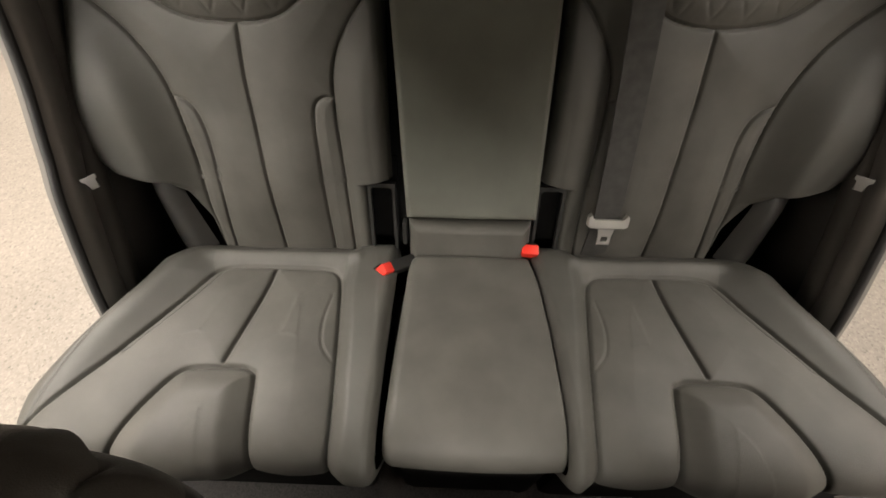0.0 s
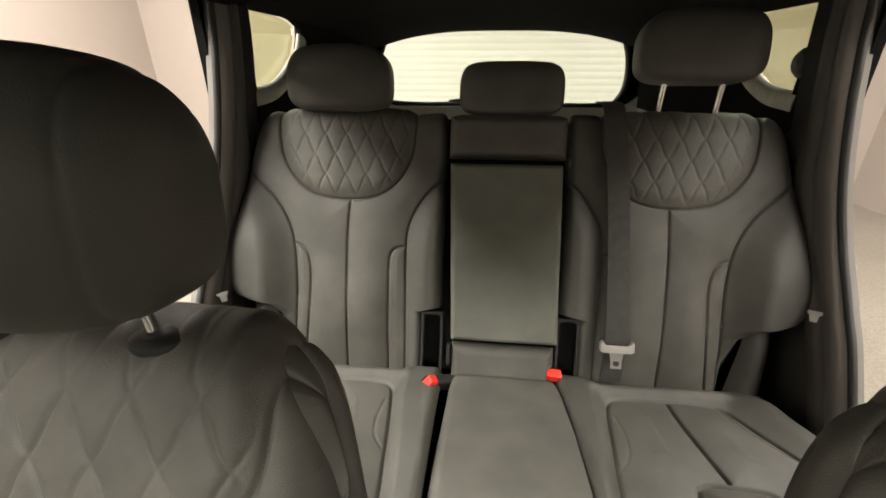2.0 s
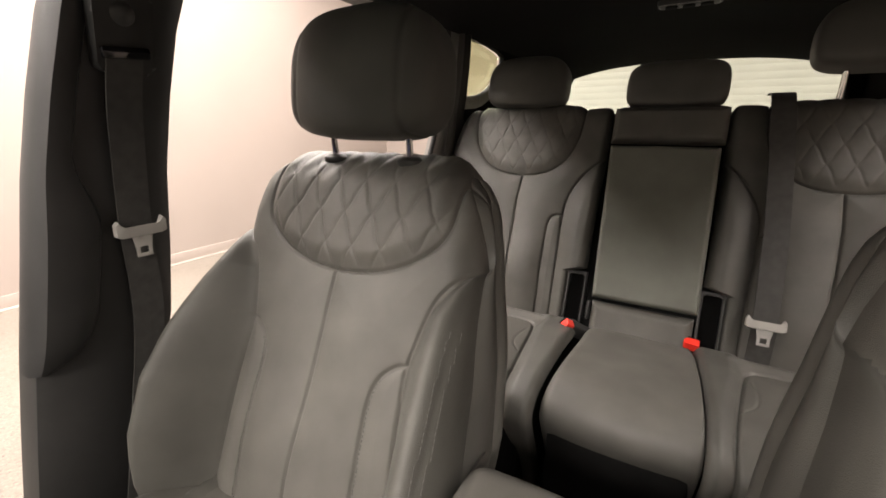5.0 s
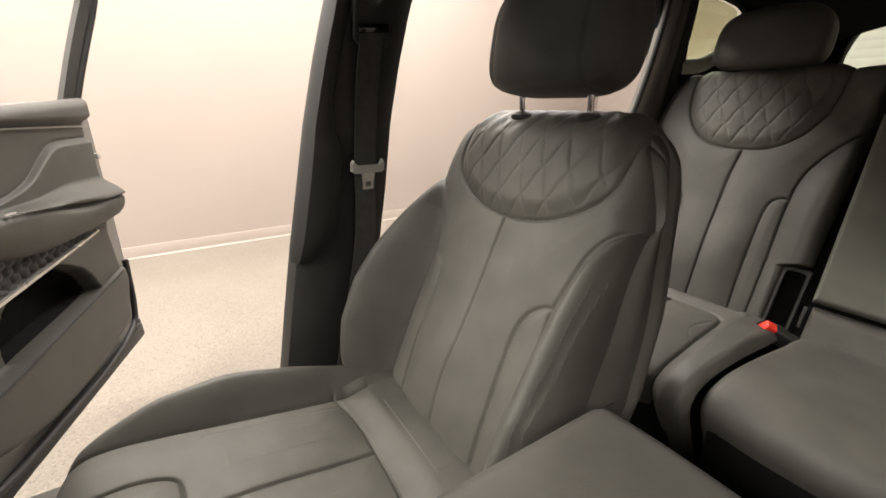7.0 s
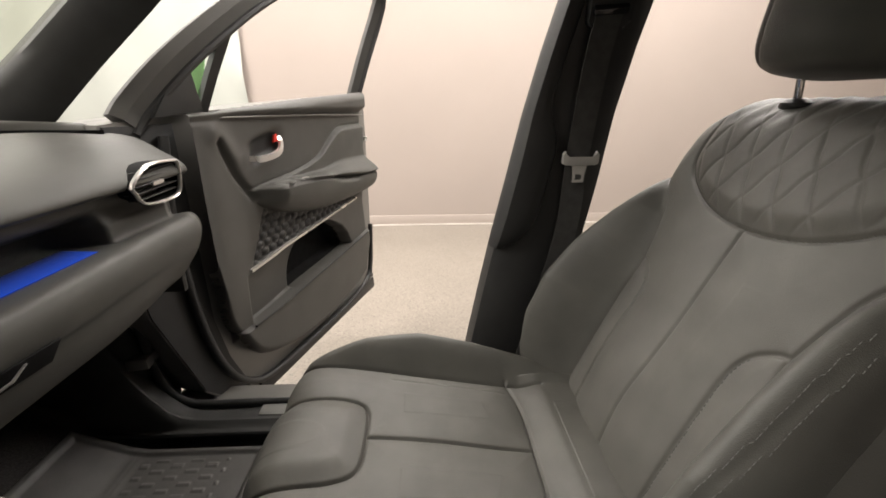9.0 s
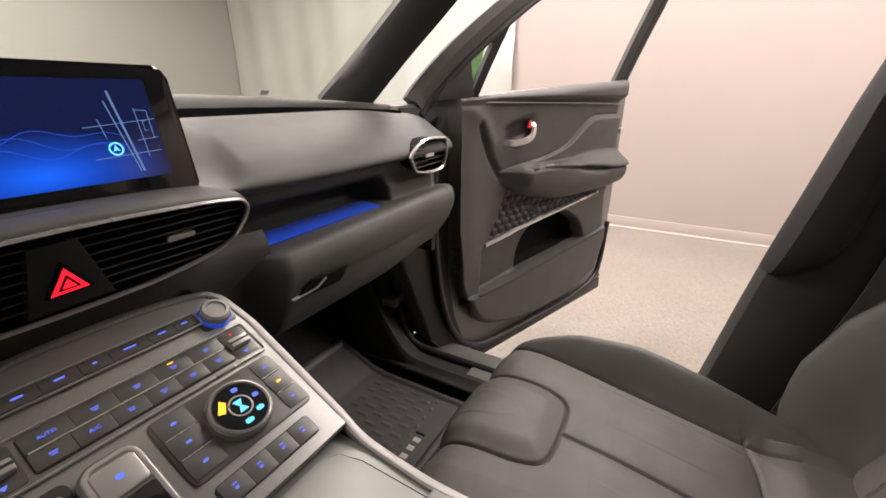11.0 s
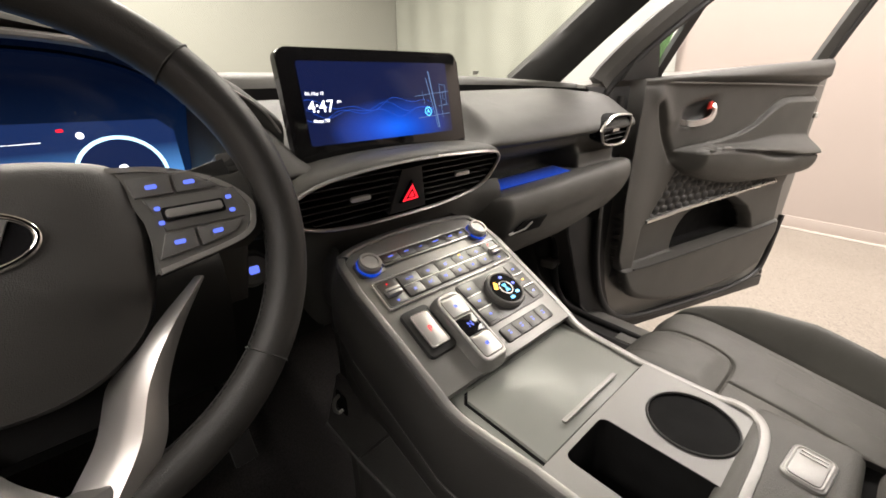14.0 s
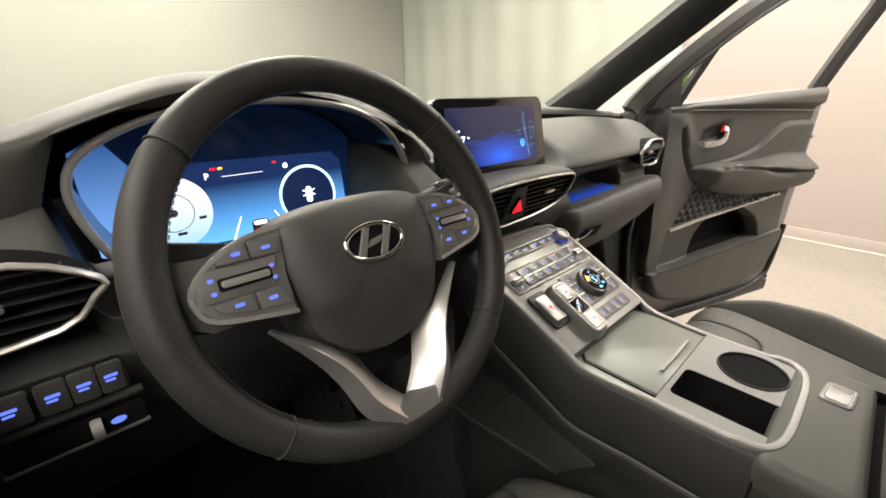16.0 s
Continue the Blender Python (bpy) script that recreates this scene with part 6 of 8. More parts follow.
def screen():
    root = thing("centre_display", "wide gloss black touch screen lit in deep blue", "screen", (0, -1.13, 1.1))
    m = basis((-0.004, -1.1265, 1.168), (-1, 0, 0), (0, -0.19, 0.98))
    part("housing", prism(rounded(0.304, 0.148, 0.013, 5, -0.003), 0.014, m @ pose(0, 0, -0.016), 0.004), GLOSS, root)
    part("foot", box(bmesh.new(), (0.24, 0.08, 0.03), pose(0, -1.165, 1.118), 0.01), PLASTIC, root)
    d = part("display", prism(rounded(0.252, 0.104, 0.003, 3, -0.005, 0.006), 0.0006, m @ pose(0, 0, -0.0018)), screen_image(), root, "glowing blue screen with clock and map")
    fm = m @ pose(-0.010, 0.006, -0.0010)
    lettering("clock", "4:47", 0.0215, fm @ pose(-0.098, -0.004, 0), WHITE_GLOW, d)
    lettering("clock_suffix", "PM", 0.0050, fm @ pose(-0.071, 0.001, 0), WHITE_GLOW, d)
    lettering("date", "Fri, May 17", 0.0058, fm @ pose(-0.104, 0.0125, 0), WHITE_GLOW, d)
    lettering("media", "Media Off", 0.0056, fm @ pose(-0.101, -0.0215, 0), WHITE_GLOW, d)
    wave_m = glow("blue_wave", (0.01, 0.10, 0.70), 0.55)
    for k, (yy, amp) in enumerate(((-0.004, 0.006), (-0.010, 0.005), (-0.015, 0.004))):
        pts = [(x, yy + amp * math.sin(x * 42 + k * 1.7) + 0.004 * math.sin(x * 95 + k)) for x in np.linspace(-0.120, 0.095, 60)]
        bm = bmesh.new()
        vs = [bm.verts.new(fm @ Vector((x, y, 0.0001 + 0.0001 * k))) for x, y in pts]
        ws = [bm.verts.new(fm @ Vector((x, y - 0.0006, 0.0001 + 0.0001 * k))) for x, y in pts]
        for i in range(len(pts) - 1):
            bm.faces.new((vs[i], vs[i + 1], ws[i + 1], ws[i]))
        part("wave_line", bm, wave_m, d)
    road = glow("map_lines", (0.12, 0.22, 0.42), 0.55)
    for a, b, w in (((0.092, 0.040), (0.103, -0.045), 0.0022), ((0.086, 0.030), (0.100, -0.045), 0.0012), ((0.060, 0.004), (0.130, 0.010), 0.0008), ((0.112, 0.022), (0.113, -0.030), 0.0008), ((0.113, 0.020), (0.124, 0.019), 0.0008), ((0.124, 0.019), (0.124, -0.01), 0.0008), ((0.106, -0.012), (0.128, -0.010), 0.0008), ((0.075, 0.012), (0.078, -0.008), 0.0008), ((0.062, -0.028), (0.128, -0.024), 0.0008), ((0.117, 0.008), (0.121, 0.008), 0.0007), ((0.117, -0.002), (0.121, -0.002), 0.0007), ((0.117, 0.008), (0.117, -0.002), 0.0007)):
        v = Vector((b[0] - a[0], b[1] - a[1], 0))
        ang = math.degrees(math.atan2(v.y, v.x))
        part("map_line", box(bmesh.new(), (v.length, w, 0.0002), fm @ pose((a[0] + b[0]) / 2, (a[1] + b[1]) / 2, 0.0003, 0, 0, ang)), road, d)
    ring = [(p[0], p[1]) for p in ellipse(0.0062, 0.0062, 28, 0.083, -0.019)]
    part("map_marker", tube([fm @ Vector((x, y, 0.0006)) for x, y in ring], ellipse(0.0008, 0.0003, 8), closed=True, up=tuple(m.to_3x3() @ Vector((0, 0, 1)))), CYAN_GLOW, d)
    part("map_arrow", prism([(0.0798, -0.0215), (0.083, -0.0148), (0.0862, -0.0215), (0.083, -0.0200)], 0.0003, fm @ pose(0, 0, 0.0004)), CYAN_GLOW, d)
    part("key_strip", prism(rounded(0.13, 0.003, 0.001, 2, 0.0, -0.0640), 0.0006, m @ pose(0, 0, -0.0018)), PLASTIC, root)


def cluster():
    root = thing("instrument_cluster", "lit digital instrument cluster under a black hood", "instruments", (0.40, -1.25, 1.1))
    # the hood: a brow that rises over the opening, swept across x
    sweep = fn((0.130, 1.140), (0.157, 1.172), (0.189, 1.200), (0.218, 1.218), (0.252, 1.233), (0.32, 1.258), (0.41, 1.276))
    rows = []
    for x in np.linspace(0.150, 0.735, 90):
        t = (x - 0.41) / 0.26
        top = float(sweep(x)) if t < 0 else 1.276 - 0.022 * t * t - 0.040 * ease(t, 0.2, 1.1) - 0.02 * ease(t, 0.9, 1.3)
        open_z = min(1.243 - 0.030 * abs(t) ** 2 - 0.12 * ease(abs(t), 0.72, 1.0), top - 0.02)
        rows.append([(x, *p) for p in curve([(-1.50, 1.20), (-1.40, top - 0.040), (-1.30, top - 0.010), (-1.21, top), (-1.165, top - 0.006), (-1.148, top - 0.016), (-1.152, (top + open_z) / 2 - 0.004), (-1.168, open_z)], 6)])
    sheet("hood", np.array(rows), SOFT, root, "soft black hood over the instruments")
    outl = [(p[0], p[1]) for p in curve([(0.196, 1.070), (0.196, 1.110), (0.205, 1.150), (0.228, 1.188), (0.262, 1.215), (0.305, 1.232), (0.36, 1.241), (0.42, 1.243), (0.48, 1.238), (0.53, 1.228), (0.575, 1.210), (0.606, 1.187), (0.616, 1.155), (0.608, 1.115), (0.590, 1.075), (0.56, 1.045), (0.40, 1.035), (0.24, 1.045)], 5, True)]
    ym = lambda x: -1.150 - 0.02 * ease(x, 0.3, 0.6) + 0.0 * x
    part("rim", tube([(x, ym(x), z) for x, z in outl], ellipse(0.0045, 0.006, 10), closed=True, up=(0, 1, 0)), SATIN, root, "satin metal rim around the instruments")
    rings = [[Vector((0.405 + (x - 0.405) * f, ym(x) - d, 1.14 + (z - 1.14) * f)) for x, z in outl] for f, d in ((1.0, 0.0), (0.985, 0.05), (0.95, 0.115))]
    bm = loft(rings, caps=False)
    part("recess", bm, GLOSS, root)
    face = glow_panel("cluster_image", (0.008, 0.008, 0.010), (0.002, 0.010, 0.034), (0.0006, 0.0018, 0.007), 1.0, 2, 1.04, 1.20)
    fm = Matrix(((-1, 0, 0, 0), (0, -0.10, 0.995, -1.285 + 0.10 * 1.15), (0, 0.995, 0.10, 0), (0, 0, 0, 1)))
    fl = lambda x, z: (-x, z)
    f0 = part("display", prism([fl(0.405 + (x - 0.405) * 0.99, 1.14 + (z - 1.14) * 0.98) for x, z in outl][::-1], 0.002, fm), face, root, "dark blue instrument display")
    bright = glow_panel("cluster_road_image", (0.01, 0.01, 0.012), (0.10, 0.34, 0.75), (0.006, 0.016, 0.060), 1.0, 2, 1.045, 1.125)
    part("display_area", prism([fl(0.545, 1.030), fl(0.545, 1.166), fl(0.262, 1.160), fl(0.246, 1.145), fl(0.244, 1.030)], 0.0008, fm @ pose(0, 0, 0.0022)), bright, f0)
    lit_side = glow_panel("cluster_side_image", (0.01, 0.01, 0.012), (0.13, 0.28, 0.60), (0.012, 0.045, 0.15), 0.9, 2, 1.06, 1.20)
    part("display_side", prism([fl(0.602, 1.06), fl(0.604, 1.19), fl(0.572, 1.205), fl(0.549, 1.17), fl(0.549, 1.035)], 0.0008, fm @ pose(0, 0, 0.0022)), lit_side, f0)
    white = glow_panel("dial_light", (0.02, 0.02, 0.02), (0.42, 0.68, 0.95), (0.95, 1.0, 1.0), 0.62, 2, 1.05, 1.12)
    dial = part("speed_dial", prism(ellipse(0.050, 0.050, 48, -0.513, 1.100), 0.0006, fm @ pose(0, 0, 0.0034)), white, f0, "glowing white round speed dial")
    part("dial_mark", prism(rounded(0.012, 0.004, 0.001, 2, -0.508, 1.070), 0.0003, fm @ pose(0, 0, 0.0042)), KEYCAP, dial)
    part("dial_mark", prism(rounded(0.010, 0.004, 0.001, 2, -0.478, 1.088), 0.0003, fm @ pose(0, 0, 0.0042)), KEYCAP, dial)
    part("needle", prism([(-0.547, 1.076), (-0.5135, 1.1025), (-0.5115, 1.0985)], 0.0003, fm @ pose(0, 0, 0.0042)), GLOSS, dial)
    part("dial_ring", tube([fm @ Vector((-0.513 + 0.026 * math.cos(a), 1.100 + 0.026 * math.sin(a), 0.0040)) for a in np.linspace(0, 2 * math.pi, 40, endpoint=False)], ellipse(0.0006, 0.0003, 6), closed=True, up=(0, 1, 0)), SATIN, dial)
    part("needle_hub", prism(ellipse(0.0055, 0.0055, 20, -0.513, 1.100), 0.0008, fm @ pose(0, 0, 0.0042)), KEYSILVER, dial)
    ringm = glow("ring_light", (0.45, 0.85, 1.0), 1.3)
    part("ring_dial", tube([fm @ Vector((-0.313 + 0.048 * math.cos(a), 1.093 + 0.048 * math.sin(a), 0.0036)) for a in np.linspace(0, 2 * math.pi, 60, endpoint=False)], ellipse(0.0022, 0.0006, 8), closed=True, up=(0, 1, 0)), ringm, f0, "glowing cyan ring")
    part("ring_fill", prism(ellipse(0.046, 0.046, 40, -0.313, 1.093), 0.0003, fm @ pose(0, 0, 0.0031)), glow("ring_dark", (0.004, 0.010, 0.040), 1.0), f0)
    part("car_icon", prism(rounded(0.010, 0.026, 0.004, 3, -0.312, 1.094), 0.0004, fm @ pose(0, 0, 0.0036)), WHITE_GLOW, f0, "small car outline with open doors")
    for a in (-25, 25):
        part("car_icon", box(bmesh.new(), (0.024, 0.0016, 0.0004), fm @ pose(-0.312, 1.097, 0.004, 0, 0, a)), WHITE_GLOW, f0)
    part("road_car", prism(rounded(0.026, 0.022, 0.005, 3, -0.400, 1.058), 0.0005, fm @ pose(0, 0, 0.0034)), KEYCAP, f0, "picture of a car from behind")
    part("road_car_window", prism(rounded(0.020, 0.006, 0.002, 3, -0.400, 1.064), 0.0004, fm @ pose(0, 0, 0.004)), WHITE_GLOW, f0)
    part("road_car_lamp", prism(rounded(0.018, 0.0025, 0.001, 2, -0.400, 1.053), 0.0004, fm @ pose(0, 0, 0.004)), REDGLOW, f0)
    for x0, x1 in ((-0.427, -0.445), (-0.375, -0.352)):
        part("lane_line", prism([(x0 - 0.0006, 1.078), (x0 + 0.0006, 1.078), (x1 + 0.0016, 1.040), (x1 - 0.0016, 1.040)], 0.0003, fm @ pose(0, 0, 0.0034)), WHITE_GLOW, f0)
    lettering("gear_mark", "P", 0.013, fm @ pose(-0.462, 1.143, 0.0036), WHITE_GLOW, f0)
    part("rule", box(bmesh.new(), (0.06, 0.0005, 0.0003), fm @ pose(-0.412, 1.141, 0.0036)), WHITE_GLOW, f0)
    part("warning_mark", prism(rounded(0.008, 0.0034, 0.001, 2, -0.452, 1.153), 0.0003, fm @ pose(0, 0, 0.0036)), REDGLOW, f0)
    part("warning_mark", prism(rounded(0.007, 0.0034, 0.0016, 2, -0.442, 1.153), 0.0003, fm @ pose(0, 0, 0.0036)), AMBER, f0)
    part("warning_mark", prism(rounded(0.007, 0.0034, 0.0016, 2, -0.362, 1.153), 0.0003, fm @ pose(0, 0, 0.0036)), REDGLOW, f0)
    part("info_mark", prism(ellipse(0.004, 0.004, 12, -0.345, 1.146), 0.0003, fm @ pose(0, 0, 0.0036)), WHITE_GLOW, f0)
    # a bright line that runs down the hood's end to the screen
    edge = curve([(0.275, 1.224), (0.255, 1.216), (0.222, 1.201), (0.191, 1.184), (0.168, 1.163), (0.154, 1.140)], 6)
    part("hood_line", tube([(x, -1.147, z) for x, z in edge], ellipse(0.0016, 0.0016, 8), up=(0, 1, 0)), SATIN, root, "thin bright line along the hood")
    return root


dashboard()
screen()
cluster()


# ---- centre console ----
CX = 0.017
CON_LINE = [(-1.075, 0.996), (-1.033, 0.980), (-0.95, 0.940), (-0.868, 0.899), (-0.845, 0.886), (-0.81, 0.880), (-0.70, 0.879), (-0.60, 0.881), (-0.555, 0.884)]


def con_z(y):
    L = curve(CON_LINE, 8)
    return float(np.interp(y, L[:, 0], L[:, 1]))


def console():
    root = thing("centre_console", "black and gunmetal centre console with switches and cup holders", "console", (CX, -0.8, 0.45))
    hw = fn((-1.075, 0.104), (-1.045, 0.122), (-1.0, 0.126), (-0.86, 0.120), (-0.75, 0.109), (-0.65, 0.108), (-0.55, 0.114))
    # body sides: leather-wrapped, bulging, then falling to the floor
    for s in (-1, 1):
        rows = []
        for y in np.linspace(-1.10, -0.20, 90):
            z = con_z(min(max(y, -1.075), -0.555))
            w = float(hw(min(max(y, -1.075), -0.555)))
            rows.append([(CX + s * a, y, b) for a, b in curve([(w + 0.006, z - 0.004), (w + 0.012, z - 0.012), (w + 0.022, z - 0.045), (w + 0.024, z - 0.082), (w + 0.018, z - 0.094), (w + 0.013, z - 0.099), (w + 0.018, z - 0.105), (w + 0.019, z - 0.13), (w + 0.014, z - 0.17), (w + 0.012, 0.60), (w + 0.010, 0.36)], 6)])
        sheet("side_panel", np.array(rows), RIM_HIDE, root, "padded black console side", None, s > 0)
        trimp = [(CX + s * (float(hw(min(y, -0.555))) + 0.0165), y, con_z(max(y, -1.075)) - 0.098) for y in np.linspace(-1.07, -0.60, 50)]
        part("side_line", tube(trimp, ellipse(0.0022, 0.0035, 8)), GUNMETAL, root, "thin satin line along the console side")
        # seam where the deck meets the side
        w, z = float(hw(-0.625)), con_z(-0.625)
        part("seam", tube([(CX + s * a, -0.625, b) for a, b in curve([(w + 0.0190, z - 0.030), (w + 0.0225, z - 0.045), (w + 0.0245, z - 0.082), (w + 0.0135, z - 0.099), (w + 0.019, z - 0.12), (w + 0.0145, z - 0.17), (w + 0.012, 0.60)], 6)], ellipse(0.0016, 0.0016, 8), up=(0, 1, 0)), VOID, root)
    # satin rail along both edges and round the back
    half_rail = [(float(hw(y)) + 0.003, y, con_z(y) - 0.0015) for y in np.linspace(-1.06, -0.66, 60)]
    half_rail += [(0.111 * math.cos(a) ** 0.55, -0.652 + 0.043 * math.sin(a) ** 0.55, 0.8815) for a in np.linspace(0.02, math.pi / 2 - 0.02, 24)]
    rail = [(CX + x, y, z) for x, y, z in half_rail] + [(CX - x, y, z) for x, y, z in half_rail[::-1]]
    part("side_rail", tube(rail, [(-0.0050, -0.006), (0.0060, -0.008), (0.0066, -0.001), (0.0044, 0.0024), (0.0010, 0.0034), (-0.0032, 0.0030), (-0.0050, 0.001)]), RAIL, root, "satin metal edge rail")
    # hard panel low on the driver side, split by a seam, with a small bag hook
    lowm = Matrix(((0, 0, 1, CX + 0.1335), (1, 0, 0, 0), (0, 1, 0, 0), (0, 0, 0, 1)))
    lowp = part("footwell_panel", prism([(-1.125, 0.668), (-1.030, 0.668), (-0.944, 0.786), (-1.068, 0.806)], 0.006, lowm, 0.002), HUB, root, "hard black footwell side panel")
    part("footwell_panel", prism([(-1.026, 0.668), (-0.845, 0.684), (-0.792, 0.742), (-0.940, 0.785)], 0.006, lowm, 0.002), HUB, root, "hard black footwell side panel")
    part("panel_ridge", tube([(CX + 0.139, y, z) for y, z in ((-1.125, 0.668), (-1.03, 0.666), (-0.845, 0.684))], ellipse(0.004, 0.004, 8)), HUB, root)
    part("bag_hook", tube(curve([(CX + 0.140, -1.066, 0.768), (CX + 0.150, -1.062, 0.766), (CX + 0.153, -1.060, 0.754), (CX + 0.148, -1.058, 0.745), (CX + 0.142, -1.056, 0.748)], 5), ellipse(0.0028, 0.0028, 8), up=(0, 1, 0)), KEYSILVER, lowp, "small bright bag hook")
    part("hook_recess", prism(rounded(0.030, 0.036, 0.006, 3, -1.061, 0.757), 0.0012, lowm @ Matrix.Translation((0, 0, 0.0056))), VOID, lowp)
    top_rail = [(CX + 0.118 * math.cos(a) * 1.0, -1.052 - 0.016 * math.sin(a), 0.9885 + 0.008 * math.sin(a)) for a in np.linspace(0.0, math.pi, 20)]
    part("top_rail", tube(top_rail, ellipse(0.006, 0.004, 10)), RAIL, root, "satin metal edge rail")
    # sloping switch panel
    d = Vector((0, 0.898, -0.440))
    pm = basis((CX, -0.960, 0.945), (-1, 0, 0), (-d.x, -d.y, -d.z)) @ Matrix.Diagonal((0.965, 1, 1, 1))
    out = [(-0.127, -0.118), (0.127, -0.118), (0.131, 0.0), (0.132, 0.080), (0.112, 0.106), (0.05, 0.120), (-0.04, 0.122), (-0.104, 0.112), (-0.134, 0.086), (-0.132, 0.0)]
    part("switch_panel", prism(out, 0.012, pm @ pose(0, 0, -0.012), 0.003), FACIA, root, "satin grey metal switch panel")
    P = lambda x, y, z=0.0: pm @ pose(x, y, z)
    UP = tuple(pm.to_3x3() @ Vector((0, 0, 1)))

    def outline(parent, w, h, r, x, y, lift, fat=0.0011, mat=SILVER):
        part("outline", tube([P(0, 0) @ Vector((a, b, lift)) for a, b in rounded(w, h, r, 4, x, y)], ellipse(fat, fat, 8), closed=True, up=UP), mat, parent, "thin bright outline")

    def key(w, h, x, y, marks, parent=root, lift=0.0024):
        k = part("key", prism(rounded(w, h, 0.0010, 2, x, y), 0.0011, P(0, 0, lift), 0.0003), KEYCAP, parent)
        for mw, mh, dx, dy, mt in marks:
            part("icon", prism(rounded(mw, mh, mh * 0.3, 2, x + dx, y + dy), 0.0003, P(0, 0, lift + 0.0011)), mt, k)
        return k

    # audio row with two knobs
    row = part("audio_row", prism(rounded(0.170, 0.0165, 0.003, 3, 0.005, 0.0775), 0.0026, P(0, 0), 0.001), KEYCAP, root, "slim row of audio keys in a silver outline")
    outline(row, 0.1715, 0.0180, 0.003, 0.005, 0.0775, 0.0026, 0.0011)
    for i, (w, mw) in enumerate(((0.028, 0.008), (0.028, 0.008), (0.024, 0.004), (0.034, 0.011), (0.026, 0.008), (0.020, 0.006))):
        x = (-0.0625, -0.0340, -0.0075, 0.0220, 0.0525, 0.0760)[i]
        key(w - 0.0006, 0.0135, x, 0.0775, [(mw, 0.0018, 0, 0.001, BLUE)], row)
    for x, y in ((-0.100, 0.075), (0.107, 0.072)):
        kb = part("knob", lathe([(0.0, 0.0115), (0.0095, 0.0115), (0.0105, 0.0140), (0.0135, 0.0140), (0.0150, 0.0120), (0.0155, 0.0045), (0.0150, 0.0)], P(x, y, 0.0), 36), SATIN, root, "ribbed silver knob")
        bm = bmesh.new()
        for j in range(44):
            box(bm, (0.0010, 0.0011, 0.007), P(x, y, 0.0) @ pose(0, 0, 0, 0, 0, j * 360 / 44) @ pose(0.0153, 0, 0.0080))
        tagged(part("knurling", bm, SATIN, kb), kind="stuff")
        part("knob_top", lathe([(0, 0.0004), (0.0097, 0.0004), (0.0097, 0), (0, 0)], P(x, y, 0.0115), 24), SATIN, kb)
        part("knob_glow", lathe([(0.0152, 0.0040), (0.0170, 0.0030), (0.0175, 0.0), (0.0152, 0.0)], P(x, y, 0.0), 32), BLUE_STRIP, kb, "blue light ring")
        part("knob_base", prism(rounded(0.040, 0.026, 0.005, 3, x - 0.001, y - 0.002), 0.0010, P(0, 0), 0.0005), KEYCAP, root)
    # climate block
    clim = part("climate_block", prism(rounded(0.235, 0.043, 0.004, 3, 0.003, 0.0257), 0.0014, P(0, 0), 0.0006), GUNMETAL, root, "climate key block in a silver outline")
    outline(clim, 0.236, 0.044, 0.004, 0.003, 0.0257, 0.0020, 0.0013)
    part("key_bed", prism(rounded(0.168, 0.036, 0.003, 3, 0.005, 0.0267), 0.0024, P(0, 0), 0.0006), PLASTIC, clim)
    part("split_line", box(bmesh.new(), (0.162, 0.0010, 0.0012), P(0.005, 0.0272, 0.0034)), SILVER, clim)
    for r, n in ((0.0360, 5), (0.0182, 6)):
        for i in range(n):
            w = 0.166 / n
            x = -0.078 + w / 2 + i * w
            if n == 6 and i == 1:
                k = key(w - 0.0004, 0.0166, x, r, [], clim)
                lettering("key_letters", "A/C", 0.0055, P(x, r, 0.0036), BLUE, k)
            elif n == 5 and i == 0:
                k = key(w - 0.0004, 0.0166, x, r, [], clim)
                lettering("key_letters", "AUTO", 0.0045, P(x, r - 0.0005, 0.0036), BLUE, k)
            else:
                marks = [(0.006, 0.0010, 0, 0.0008, BLUE), (0.0045, 0.0010, 0, -0.0014, BLUE)]
                if n == 5 and i == 3:
                    marks.append((0.0055, 0.0010, 0, 0.0055, AMBER))
                key(w - 0.0004, 0.0166, x, r, marks, clim)
    for x, y in ((-0.0957, 0.025), (0.1030, 0.0255)):
        part("toggle_bed", prism(rounded(0.027, 0.037, 0.003, 3, x, y + 0.001), 0.0020, P(0, 0), 0.0006), KEYCAP, clim)
        tg = part("toggle", box(bmesh.new(), (0.022, 0.011, 0.009), P(x, y, 0.0045), 0.002), KEYSILVER, root, "small silver temperature toggle")
        part("toggle_band", box(bmesh.new(), (0.0214, 0.0026, 0.0094), P(x, y, 0.0046)), PLASTIC, tg)
        part("icon", prism([(x - 0.0020, y + 0.0140), (x + 0.0020, y + 0.0140), (x, y + 0.0168)], 0.0003, P(0, 0, 0.0021)), REDGLOW, tg)
        part("icon", prism([(x - 0.0028, y - 0.0110), (x, y - 0.0145), (x + 0.0028, y - 0.0110)], 0.0003, P(0, 0, 0.0021)), BLUE, tg)
    # gear keys: P on its own pad, then the long pad with R, N, D
    part("park_surround", prism(rounded(0.043, 0.067, 0.007, 4, -0.0905, -0.0415), 0.006, P(0, 0), 0.0025), PLASTIC, root)
    pk = part("park_key", prism(rounded(0.0275, 0.047, 0.003, 3, -0.0900, -0.0420), 0.004, P(0, 0, 0.0050), 0.0016), KEYSILVER, root, "silver park key with red letter")
    outline(pk, 0.0270, 0.0465, 0.003, -0.0900, -0.0420, 0.0086, 0.0010)
    lettering("park_letter", "P", 0.012, P(-0.090, -0.0430, 0.0092), REDGLOW, pk)
